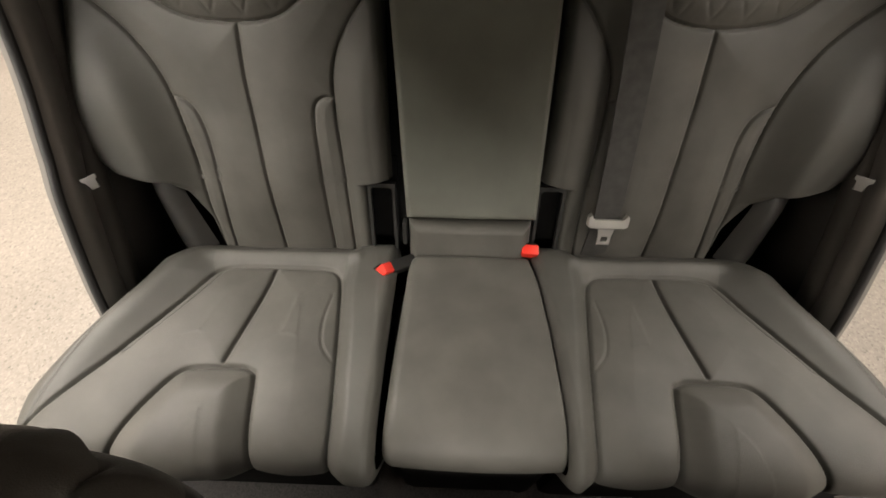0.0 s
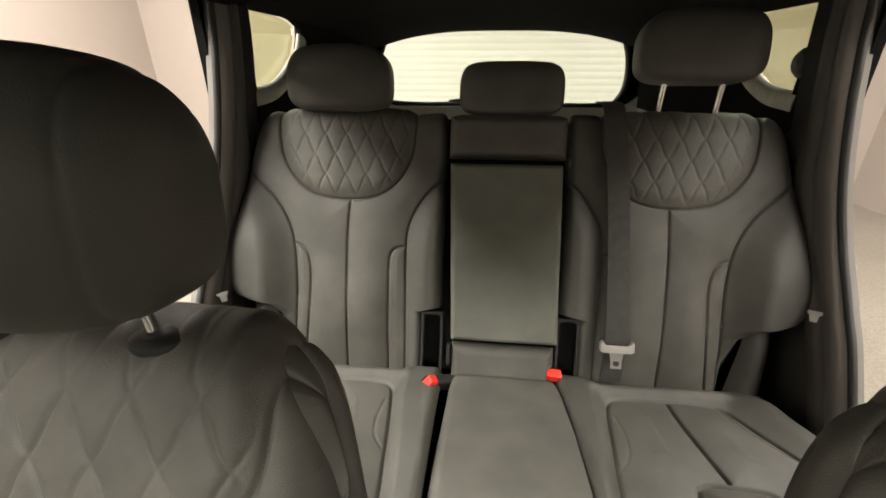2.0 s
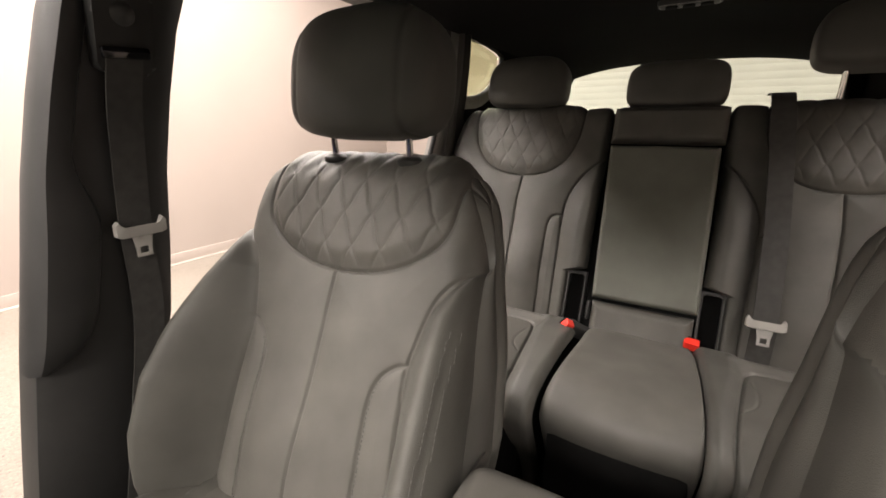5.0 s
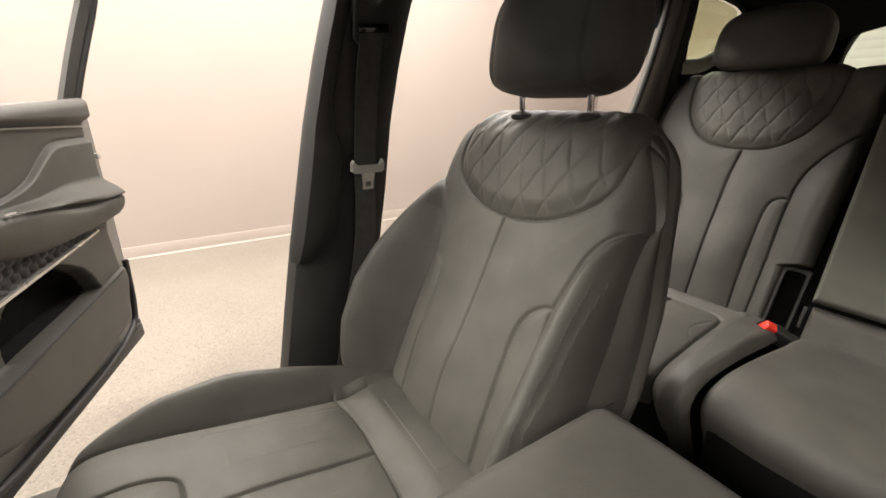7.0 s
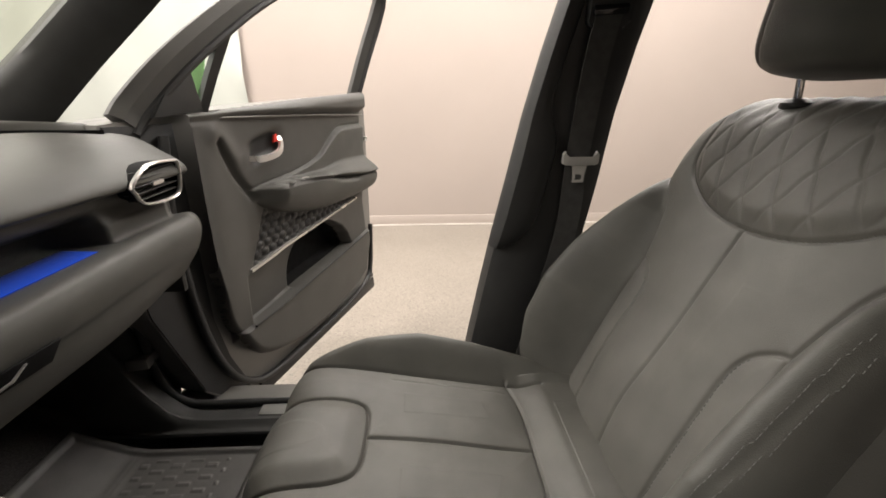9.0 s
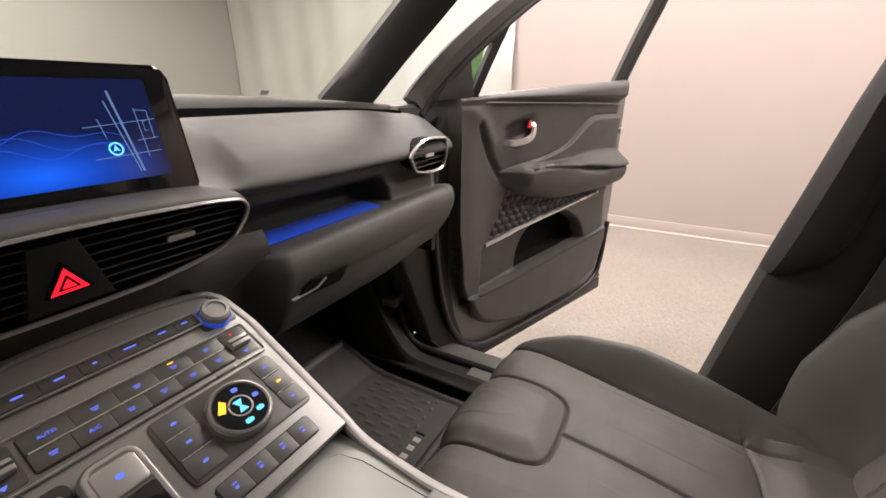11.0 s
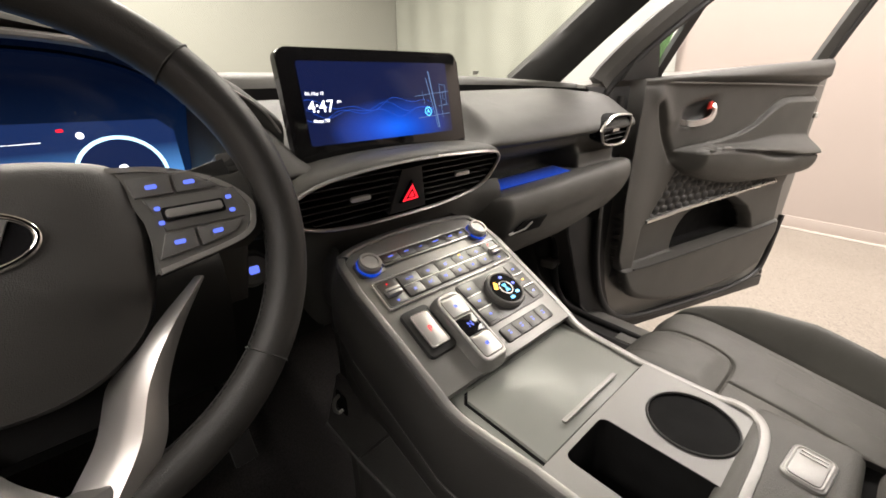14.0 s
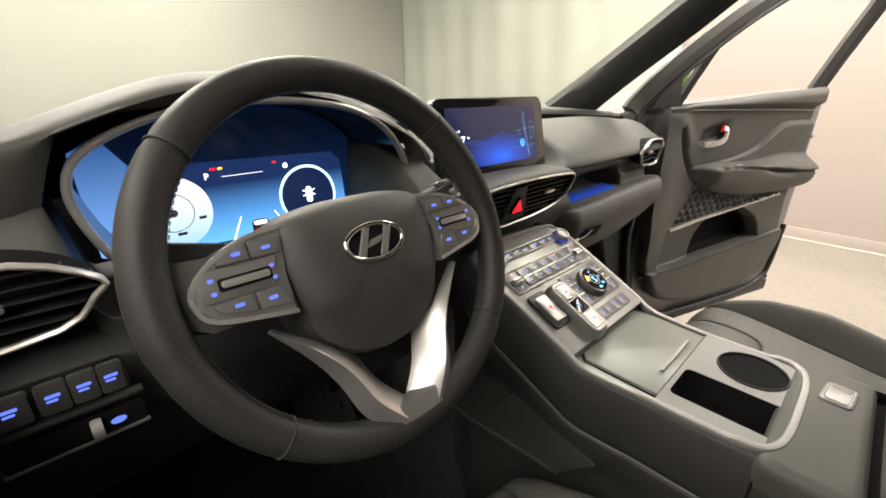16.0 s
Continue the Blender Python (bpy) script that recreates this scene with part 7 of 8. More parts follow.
    gs = part("gear_pad", loft([[P(0, 0) @ Vector((a, b, z)) for a, b in rounded(w, h, r, 6, -0.0452, -0.0655)] for w, h, r, z in ((0.046, 0.112, 0.014, 0.0), (0.045, 0.110, 0.014, 0.010), (0.042, 0.104, 0.013, 0.0155), (0.038, 0.098, 0.011, 0.018))]), GUNMETAL, root, "raised gear selector pad")
    part("gear_rim", tube([P(0, 0) @ Vector((a, b, 0.0178)) for a, b in rounded(0.0355, 0.095, 0.009, 5, -0.0462, -0.0655)], ellipse(0.0024, 0.0016, 8), closed=True, up=UP), KEYSILVER, gs, "satin silver rim")
    for y, h in ((-0.0365, 0.027), (-0.0955, 0.028)):
        k = part("gear_key", prism(rounded(0.031, h, 0.004, 3, -0.0465, y), 0.004, P(0, 0, 0.0165), 0.0015), KEYSILVER, gs, "silver gear key")
        part("icon", prism(rounded(0.0055, 0.0045, 0.0015, 3, -0.0468, y), 0.0003, P(0, 0, 0.0206)), BLUE, k)
    k = part("gear_key", prism(rounded(0.032, 0.026, 0.003, 3, -0.0465, -0.0655), 0.0026, P(0, 0, 0.0166), 0.001), GLOSS, gs, "black gear key with lit letter")
    lettering("gear_letter", "N", 0.011, P(-0.047, -0.0655, 0.0195), BLUE, k)
    # drive mode dial in its dark bed with keys on both sides
    bed = part("mode_bed", prism(rounded(0.128, 0.072, 0.006, 3, 0.053, -0.0385), 0.0018, P(0, 0), 0.0008), KEYCAP, root, "dark key bed around the mode dial")
    for x, w, ys in ((0.0070, 0.030, (-0.0150, -0.0370, -0.0600)), (0.1035, 0.024, (-0.0160, -0.0375, -0.0600))):
        for i, y in enumerate(ys):
            key(w, 0.0205, x, y, [(0.005, 0.0024, 0, 0, AMBER if (x > 0.05 and i == 1) else BLUE)], bed, 0.0016)
        for y in (-0.0260, -0.0485):
            part("key_line", box(bmesh.new(), (w * 0.9, 0.0008, 0.0008), P(x, y, 0.0028)), SILVER, bed)
    dm = P(0.0545, -0.0405, 0.0)
    dl = part("mode_dial", lathe([(0.0, 0.0110), (0.0245, 0.0110), (0.0260, 0.0125), (0.0278, 0.0120), (0.0290, 0.0095), (0.0295, 0.0)], dm, 56), GUNMETAL, root, "round drive mode dial with lit symbols")
    bm = bmesh.new()
    for j in range(72):
        box(bm, (0.0010, 0.0012, 0.008), dm @ pose(0, 0, 0, 0, 0, j * 5) @ pose(0.0292, 0, 0.0052))
    tagged(part("knurling", bm, RAIL, dl), kind="stuff")
    part("dial_glass", lathe([(0, 0.0006), (0.0244, 0.0006), (0.0244, 0), (0, 0)], dm @ pose(0, 0, 0.0110), 40), VOID, dl)
    part("dial_ring", tube([dm @ Vector((0.0105 * math.cos(a), 0.0105 * math.sin(a), 0.0120)) for a in np.linspace(0, 2 * math.pi, 30, endpoint=False)], ellipse(0.0008, 0.0005, 6), closed=True, up=UP), SILVER, dl)
    for poly in ([(-0.0045, 0.0062), (0.0045, 0.0062), (0.0014, 0.0004), (-0.0014, 0.0004)], [(-0.0014, -0.0004), (0.0014, -0.0004), (0.0045, -0.0062), (-0.0045, -0.0062)]):
        part("dial_symbol", prism(poly, 0.0004, dm @ pose(0, 0, 0.0118)), CYAN_GLOW, dl)
    part("dial_symbol", prism([(-0.0205, 0.004), (-0.0125, 0.0150), (-0.0085, 0.0105), (-0.0145, 0.0015)], 0.0004, dm @ pose(0, 0, 0.0118)), AMBER, dl)
    for x, y, w in ((0.005, 0.0170, 0.006), (0.0170, 0.0015, 0.006), (0.0120, -0.0125, 0.007), (-0.003, -0.0172, 0.008)):
        part("dial_symbol", prism(rounded(w, 0.0045, 0.0015, 2, x, y), 0.0004, dm @ pose(0, 0, 0.0118)), CYAN_GLOW if y < -0.01 else BLUE, dl)
    # seat heating and cooling keys
    sk = part("seat_key_bed", prism(rounded(0.101, 0.022, 0.004, 3, 0.048, -0.0945), 0.0016, P(0, 0), 0.0006), PLASTIC, root)
    for i in range(4):
        key(0.0243, 0.0195, 0.0112 + i * 0.0246, -0.0945, [(0.0042, 0.0012, 0, 0.003, BLUE), (0.0034, 0.0022, 0, -0.001, BLUE)], sk, 0.0013)
    # sliding lid of the tray
    part("lid_gap", prism([(-0.101, -0.056), (0.101, -0.056), (0.102, 0.022), (0.096, 0.047), (0.079, 0.0585), (-0.090, 0.0605), (-0.101, 0.050)], 0.0015, basis((CX, -0.797, 0.8755), (-1, 0, 0), (0, -1, 0.02))), VOID, root)
    lidp = part("tray_lid", prism([(-0.098, -0.054), (0.098, -0.054), (0.099, 0.020), (0.094, 0.044), (0.078, 0.056), (-0.088, 0.058), (-0.098, 0.048)], 0.006, basis((CX, -0.797, 0.875), (-1, 0, 0), (0, -1, 0.02)), 0.002), LID, root, "glossy grey sliding tray lid")
    part("lid_grip", prism(rounded(0.108, 0.0050, 0.002, 3, 0.004, -0.041), 0.0025, basis((CX, -0.797, 0.884), (-1, 0, 0), (0, -1, 0.02)), 0.001), RAIL, lidp, "bright grip bar")
    part("lid_surround", prism([(-0.118, 0.075), (0.118, 0.075), (0.112, -0.06), (-0.112, -0.06)], 0.012, basis((CX, -0.797, 0.864), (-1, 0, 0), (0, -1, 0.02)), 0.001), LID, root)
    # cup holder plate with a round well and an oblong bin cut through
    cm = basis((CX, -0.672, 0.880), (-1, 0, 0), (0, -1, 0))
    cup = ellipse(0.0425, 0.0425, 40, 0.050, -0.004)
    bn = rounded(0.072, 0.116, 0.009, 5, -0.046, 0.005)
    outp = [(-0.110, 0.070), (0.110, 0.070), (0.111, -0.02), (0.109, -0.045), (0.100, -0.058), (0.085, -0.062), (-0.085, -0.062), (-0.100, -0.058), (-0.109, -0.045), (-0.111, -0.02)]
    part("cup_plate", holed(outp, [cup, bn], 0.008, cm), PLATE, root, "gunmetal plate around cup holder and bin")
    cupm = cm @ pose(0.050, -0.004, 0)
    # the shade down in both wells is their near-black colour
    part("cup_well", lathe([(0.0425, -0.001), (0.0415, -0.03), (0.038, -0.085), (0.0, -0.085)], cupm, 36), VOID, root, "deep round cup holder, shade inside painted near black")
    part("cup_rim", tube([cm @ Vector((x, y, 0.001)) for x, y in cup], ellipse(0.0014, 0.0014, 8), closed=True), PLASTIC, root)
    part("cup_tab", box(bmesh.new(), (0.006, 0.004, 0.022), cm @ pose(0.058, 0.032, -0.022), 0.001), KEYCAP, root)
    part("bin_well", loft([[cm @ Vector((x, y, -0.001)) for x, y in bn], [cm @ Vector((x * 0.96 - 0.002, y * 0.96, -0.07)) for x, y in bn]][::-1], caps=False), VOID, root, "oblong storage bin, shade inside painted near black")
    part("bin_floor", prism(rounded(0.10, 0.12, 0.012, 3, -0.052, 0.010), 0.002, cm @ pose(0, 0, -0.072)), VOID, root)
    # rear deck with the armrest latch
    part("rear_deck", box(bmesh.new(), (0.262, 0.09, 0.05), pose(CX, -0.585, 0.858), 0.014, 3), LEATHER_B, root, "leather-covered deck behind the cup holders")
    lm = basis((CX - 0.064, -0.577, 0.879), (-1, 0.1, 0), (-0.1, -1, 0))
    lt = part("latch", prism(rounded(0.052, 0.034, 0.008, 4), 0.007, lm, 0.003), GUNMETAL, root, "silver push latch of the armrest")
    part("latch_face", prism(rounded(0.034, 0.024, 0.005, 4, -0.004, 0), 0.002, lm @ pose(0, 0, 0.0062), 0.001), RAIL, lt)
    part("latch_rim", tube([lm @ Vector((x, y, 0.0068)) for x, y in rounded(0.045, 0.027, 0.006, 4)], ellipse(0.0011, 0.0011, 8), closed=True), SATIN, lt, "thin bright outline")
    for k in (-0.015, -0.010):
        part("latch_rib", box(bmesh.new(), (0.0012, 0.020, 0.0012), lm @ pose(-k, 0, 0.0086)), SATIN, lt)
    # padded armrest lid and box
    P2 = []
    for y in np.linspace(-0.532, -0.225, 60):
        t = (y + 0.532) / 0.307
        er = math.sqrt(max(0, 1 - max(0, (t - 0.88) / 0.12) ** 2)) * math.sqrt(max(0, 1 - max(0, (0.05 - t) / 0.05) ** 2))
        rw = []
        for q in np.linspace(-1, 1, 70):
            fl = math.sqrt(max(0, 1 - max(0, (abs(q) - 0.72) / 0.28) ** 2))
            rw.append((CX + q * 0.128, y, 0.850 + 0.058 * fl * er + 0.006 * (1 - q * q)))
        P2.append(rw)
    sheet("armrest_lid", np.array(P2), LEATHER, root, "padded leather armrest lid")
    part("deck_gap", box(bmesh.new(), (0.262, 0.03, 0.06), pose(CX, -0.538, 0.838)), VOID, root)
    part("armrest_box", box(bmesh.new(), (0.250, 0.34, 0.46), pose(CX, -0.385, 0.625), 0.02), PLASTIC, root)


# ---- steering wheel ----
def steering_wheel():
    c, s = math.cos(radians(25.8)), math.sin(radians(25.8))
    root = thing("steering_wheel", "black leather steering wheel with silver lower spoke", "steering wheel", (0.423, -0.942, 1.114))
    m = basis((0.423, -0.942, 1.114), (-1, 0, 0), (0, -s, c))
    V = lambda x, y, z=0.0: m @ Vector((x, y, z))
    nrm = tuple(m.to_3x3() @ Vector((0, 0, 1)))
    # rim: fat section, flattened at the foot, with sewn joints
    bm = bmesh.new()
    N, K = 144, 18
    rings = []
    for i in range(N):
        a = 2 * math.pi * i / N
        R = 0.1735
        fat = 1.0 + 0.10 * max(0, math.cos(2 * (a - math.radians(35)))) * (math.sin(a) > -0.2)
        deg = math.degrees(a) % 360
        joint = sum(math.exp(-((deg - j) / 0.55) ** 2) for j in (41.0, 140.0, 227.0, 318.0))
        ring = []
        for k in range(K):
            b = 2 * math.pi * k / K
            r1, r2 = 0.0158 * fat * (1 - 0.07 * joint), 0.0172 * fat * (1 - 0.07 * joint)
            rr = R + r1 * math.cos(b)
            ring.append(V(rr * math.cos(a), rr * math.sin(a) * 0.995, r2 * math.sin(b)))
        rings.append(ring)
    vs = [[bm.verts.new(p) for p in r] for r in rings]
    for i in range(N):
        for k in range(K):
            bm.faces.new((vs[i][k], vs[i][(k + 1) % K], vs[(i + 1) % N][(k + 1) % K], vs[(i + 1) % N][k]))
    rim = part("rim", bm, RIM_HIDE, root, "thick leather rim with sewn joints")
    bm = bmesh.new()
    for i in range(190):
        a = 2 * math.pi * i / 190
        box(bm, (0.0008, 0.0035, 0.0008), m @ pose(0, 0, 0, 0, 0, math.degrees(a)) @ pose(0.1735 - 0.0163, 0, 0.004))
    tagged(part("rim_stitching", bm, THREAD_DARK, rim), kind="stuff")
    for deg in (140, 41, -42, 227):
        a = math.radians(deg)
        fat = 1.0 + 0.10 * max(0, math.cos(2 * (a - math.radians(35)))) * (math.sin(a) > -0.2)
        ringp = [V((0.1735 + 0.0158 * fat * math.cos(b)) * math.cos(a), (0.1735 + 0.0158 * fat * math.cos(b)) * math.sin(a) * 0.995, 0.0172 * fat * math.sin(b)) for b in np.linspace(0, 2 * math.pi, 26, endpoint=False)]
        part("rim_joint", tube(ringp, ellipse(0.0011, 0.0009, 6), closed=True, up=tuple(m.to_3x3() @ Vector((-math.sin(a), math.cos(a), 0)))), THREAD_DARK, rim, "sewn joint across the rim")
    # hub: domed airbag cover
    hub = curve([(-0.078, 0.040), (-0.045, 0.050), (0.0, 0.052), (0.045, 0.050), (0.078, 0.040), (0.084, 0.012), (0.080, -0.025), (0.066, -0.066), (0.036, -0.090), (0.0, -0.097), (-0.036, -0.090), (-0.066, -0.066), (-0.080, -0.025), (-0.084, 0.012)], 8, True)
    rings = []
    for f, h in ((1.0, -0.02), (1.03, 0.012), (1.02, 0.030), (0.985, 0.042), (0.93, 0.050), (0.82, 0.0565), (0.65, 0.0605), (0.40, 0.063), (0.15, 0.064)):
        crease = 0.006 if f < 0.95 else 0.0
        rings.append([V(x * f, y * f - 0.004 * (1 - f), h - 0.040 - crease * ease(-(y * f), 0.040, 0.052) - 0.05 * (x * f) ** 2) for x, y in hub])
    part("airbag_cover", loft(rings), HUB, root, "domed black airbag cover")
    em = m @ pose(0, 0.002, 0.0230)
    ring = tube([em @ Vector((0.0305 * math.cos(a), 0.0165 * math.sin(a), 0.0015)) for a in np.linspace(0, 2 * math.pi, 48, endpoint=False)], ellipse(0.0022, 0.0022, 10), closed=True, up=nrm)
    eb = part("emblem", ring, CHROME, root, "oval chrome maker's emblem")
    part("emblem_back", prism(ellipse(0.029, 0.015, 36), 0.001, em), GLOSS, eb)
    for poly in ([(-0.021, -0.0105), (-0.014, -0.0125), (-0.002, 0.0135), (-0.009, 0.0135)], [(0.002, -0.0135), (0.009, -0.0135), (0.021, 0.0105), (0.014, 0.0125)], [(-0.010, -0.0045), (0.004, -0.002), (0.010, 0.0045), (-0.004, 0.002)]):
        part("emblem_bar", prism(poly, 0.003, em, 0.001), SPOKE, eb)
    # side spokes with key pods
    for sd in (-1, 1):
        k = lambda pts: [(sd * x, y) for x, y in pts] if sd > 0 else [(sd * x, y) for x, y in pts][::-1]
        bm = prism(k([(0.066, 0.042), (0.100, 0.0375), (0.130, 0.0265), (0.148, 0.0205), (0.160, 0.030), (0.168, 0.036), (0.173, 0.0), (0.170, -0.024), (0.158, -0.027), (0.142, -0.025), (0.120, -0.030), (0.075, -0.038)]), 0.018, m @ pose(0, 0, -0.020), 0.006)
        part("spoke", bm, SOFT, root)
        pod = k([(0.068, 0.038), (0.100, 0.034), (0.130, 0.022), (0.149, 0.005), (0.151, -0.008), (0.139, -0.024), (0.078, -0.036), (0.084, 0.0)])
        pd = part("key_pod", prism(pod, 0.008, m @ pose(0, 0, 0.002), 0.003), GUNMETAL, root, "satin grey steering wheel key pod")
        rimline = curve(k([(0.070, 0.037), (0.100, 0.0335), (0.130, 0.0215), (0.148, 0.005), (0.150, -0.008), (0.138, -0.0235), (0.080, -0.035)]), 6)
        part("pod_rim", tube([V(x, y, 0.0095) for x, y in rimline], [(-0.0022, -0.002), (0.0022, -0.002), (0.0018, 0.0014), (-0.0018, 0.0014)], up=nrm), SILVER, pd, "bright rim of the key pod")
        for poly, at in (([(0.080, 0.016), (0.078, 0.029), (0.103, 0.029), (0.103, 0.016)], (0.091, 0.022)), ([(0.105, 0.016), (0.105, 0.029), (0.113, 0.029), (0.128, 0.020), (0.130, 0.016)], (0.114, 0.022)), ([(0.083, -0.027), (0.090, -0.011), (0.108, -0.011), (0.108, -0.024)], (0.097, -0.018)), ([(0.110, -0.024), (0.110, -0.011), (0.140, -0.011), (0.134, -0.019)], (0.122, -0.016))):
            kk = part("key", prism(k(poly), 0.004, m @ pose(0, 0, 0.0085), 0.001), PLATE, root)
            part("icon", prism(rounded(0.007, 0.003, 0.001, 2, sd * at[0], at[1]), 0.0003, m @ pose(0, 0, 0.0127)), BLUE, kk)
        kk = part("key", prism(k([(0.091, -0.009), (0.090, 0.000), (0.084, 0.014), (0.142, 0.014), (0.146, 0.004), (0.144, -0.009)]), 0.003, m @ pose(0, 0, 0.0085), 0.001), GUNMETAL, root)
        part("roller", prism(rounded(0.036, 0.006, 0.002, 3, sd * 0.112, 0.002), 0.005, m @ pose(0, 0, 0.0105), 0.001), SILVER, root, "silver scroll bar")
        part("roller_slot", prism(rounded(0.040, 0.010, 0.002, 3, sd * 0.112, 0.002), 0.0006, m @ pose(0, 0, 0.0117)), VOID, root)
        for yy in (0.007, -0.003):
            part("icon", prism(rounded(0.004, 0.003, 0.001, 2, sd * 0.136, yy), 0.0003, m @ pose(0, 0, 0.0117)), BLUE, kk)
            part("icon", prism(rounded(0.0035, 0.003, 0.001, 2, sd * 0.0905, yy), 0.0003, m @ pose(0, 0, 0.0117)), BLUE, kk)
    # the two-pronged silver lower spoke: a folded blade, with a flat web inside its lower half
    for sd in (-1, 1):
        a = [(0.106, -0.045, -0.001), (0.082, -0.077, 0.001), (0.065, -0.108, 0.002), (0.053, -0.143, 0.005), (0.030, -0.171, 0.010)]
        b = [(0.1045, -0.0440, 0.003), (0.074, -0.075, 0.011), (0.055, -0.102, 0.014), (0.041, -0.134, 0.016), (0.020, -0.162, 0.017)]
        e = [(0.103, -0.0430, -0.002), (0.066, -0.072, 0.003), (0.046, -0.097, 0.004), (0.031, -0.130, 0.007), (0.012, -0.154, 0.010)]
        rings = []
        rails = [curve(v, 6) for v in (a, b, e)]
        for i, (p, q, r) in enumerate(zip(*rails)):
            w = 0.15 + 0.85 * ease(i / (len(rails[0]) - 1), 0.30, 0.55)
            deep = r + w * np.array((-0.011, 0.003, -0.020))
            back = (p + r) / 2 - np.array((0, 0, 0.026 * w))
            rings.append([V(sd * x, y, z) for x, y, z in (p, (p + q) / 2 + np.array((0, 0, 0.0012)), q, (q + r) / 2 + np.array((0, 0, 0.0008)), r, deep, back)])
        part("lower_spoke", loft(rings), SPOKE, root, "satin silver lower spoke")
    part("spoke_bridge", prism([(-0.031, -0.172), (0.031, -0.172), (0.022, -0.149), (-0.022, -0.149)], 0.022, m @ pose(0, 0, -0.006), 0.005), SPOKE, root, "satin silver lower spoke")
    part("lower_cover", prism([(-0.070, -0.060), (0.070, -0.060), (0.030, -0.122), (-0.030, -0.122)], 0.010, m @ pose(0, 0, -0.034), 0.004), VOID, root)
    # column, shroud and stalks
    col = thing("steering_column", "black steering column shroud with two stalks", "steering column", (0.423, -1.1, 1.05))
    part("shroud", loft([[m @ Vector((x * f, y * f - 0.006, -d)) for x, y in rounded(0.10, 0.10, 0.03, 5)] for f, d in ((0.8, 0.02), (1.0, 0.05), (1.1, 0.10), (1.15, 0.22))]), PLASTIC, col)
    for sd in (-1, 1):
        part("stalk", tube([m @ Vector((sd * 0.03, 0.02, -0.055)), m @ Vector((sd * 0.09, 0.030, -0.052)), m @ Vector((sd * 0.150, 0.044, -0.045)), m @ Vector((sd * 0.172, 0.050, -0.042))], [(a * 1.0, b * 1.0) for a, b in ellipse(0.009, 0.007, 12)]), PLASTIC, col)
        part("stalk_end", prism(rounded(0.020, 0.018, 0.005, 3), 0.016, m @ pose(sd * 0.158, 0.046, -0.052), 0.004), KEYCAP, col)
        # shift paddle behind the rim
        part("paddle", prism([(sd * 0.11, 0.036), (sd * 0.150, 0.046), (sd * 0.154, 0.024), (sd * 0.11, 0.012)][::sd], 0.004, m @ pose(0, 0, -0.026), 0.001), PLASTIC, col, "small shift paddle")


console()
steering_wheel()


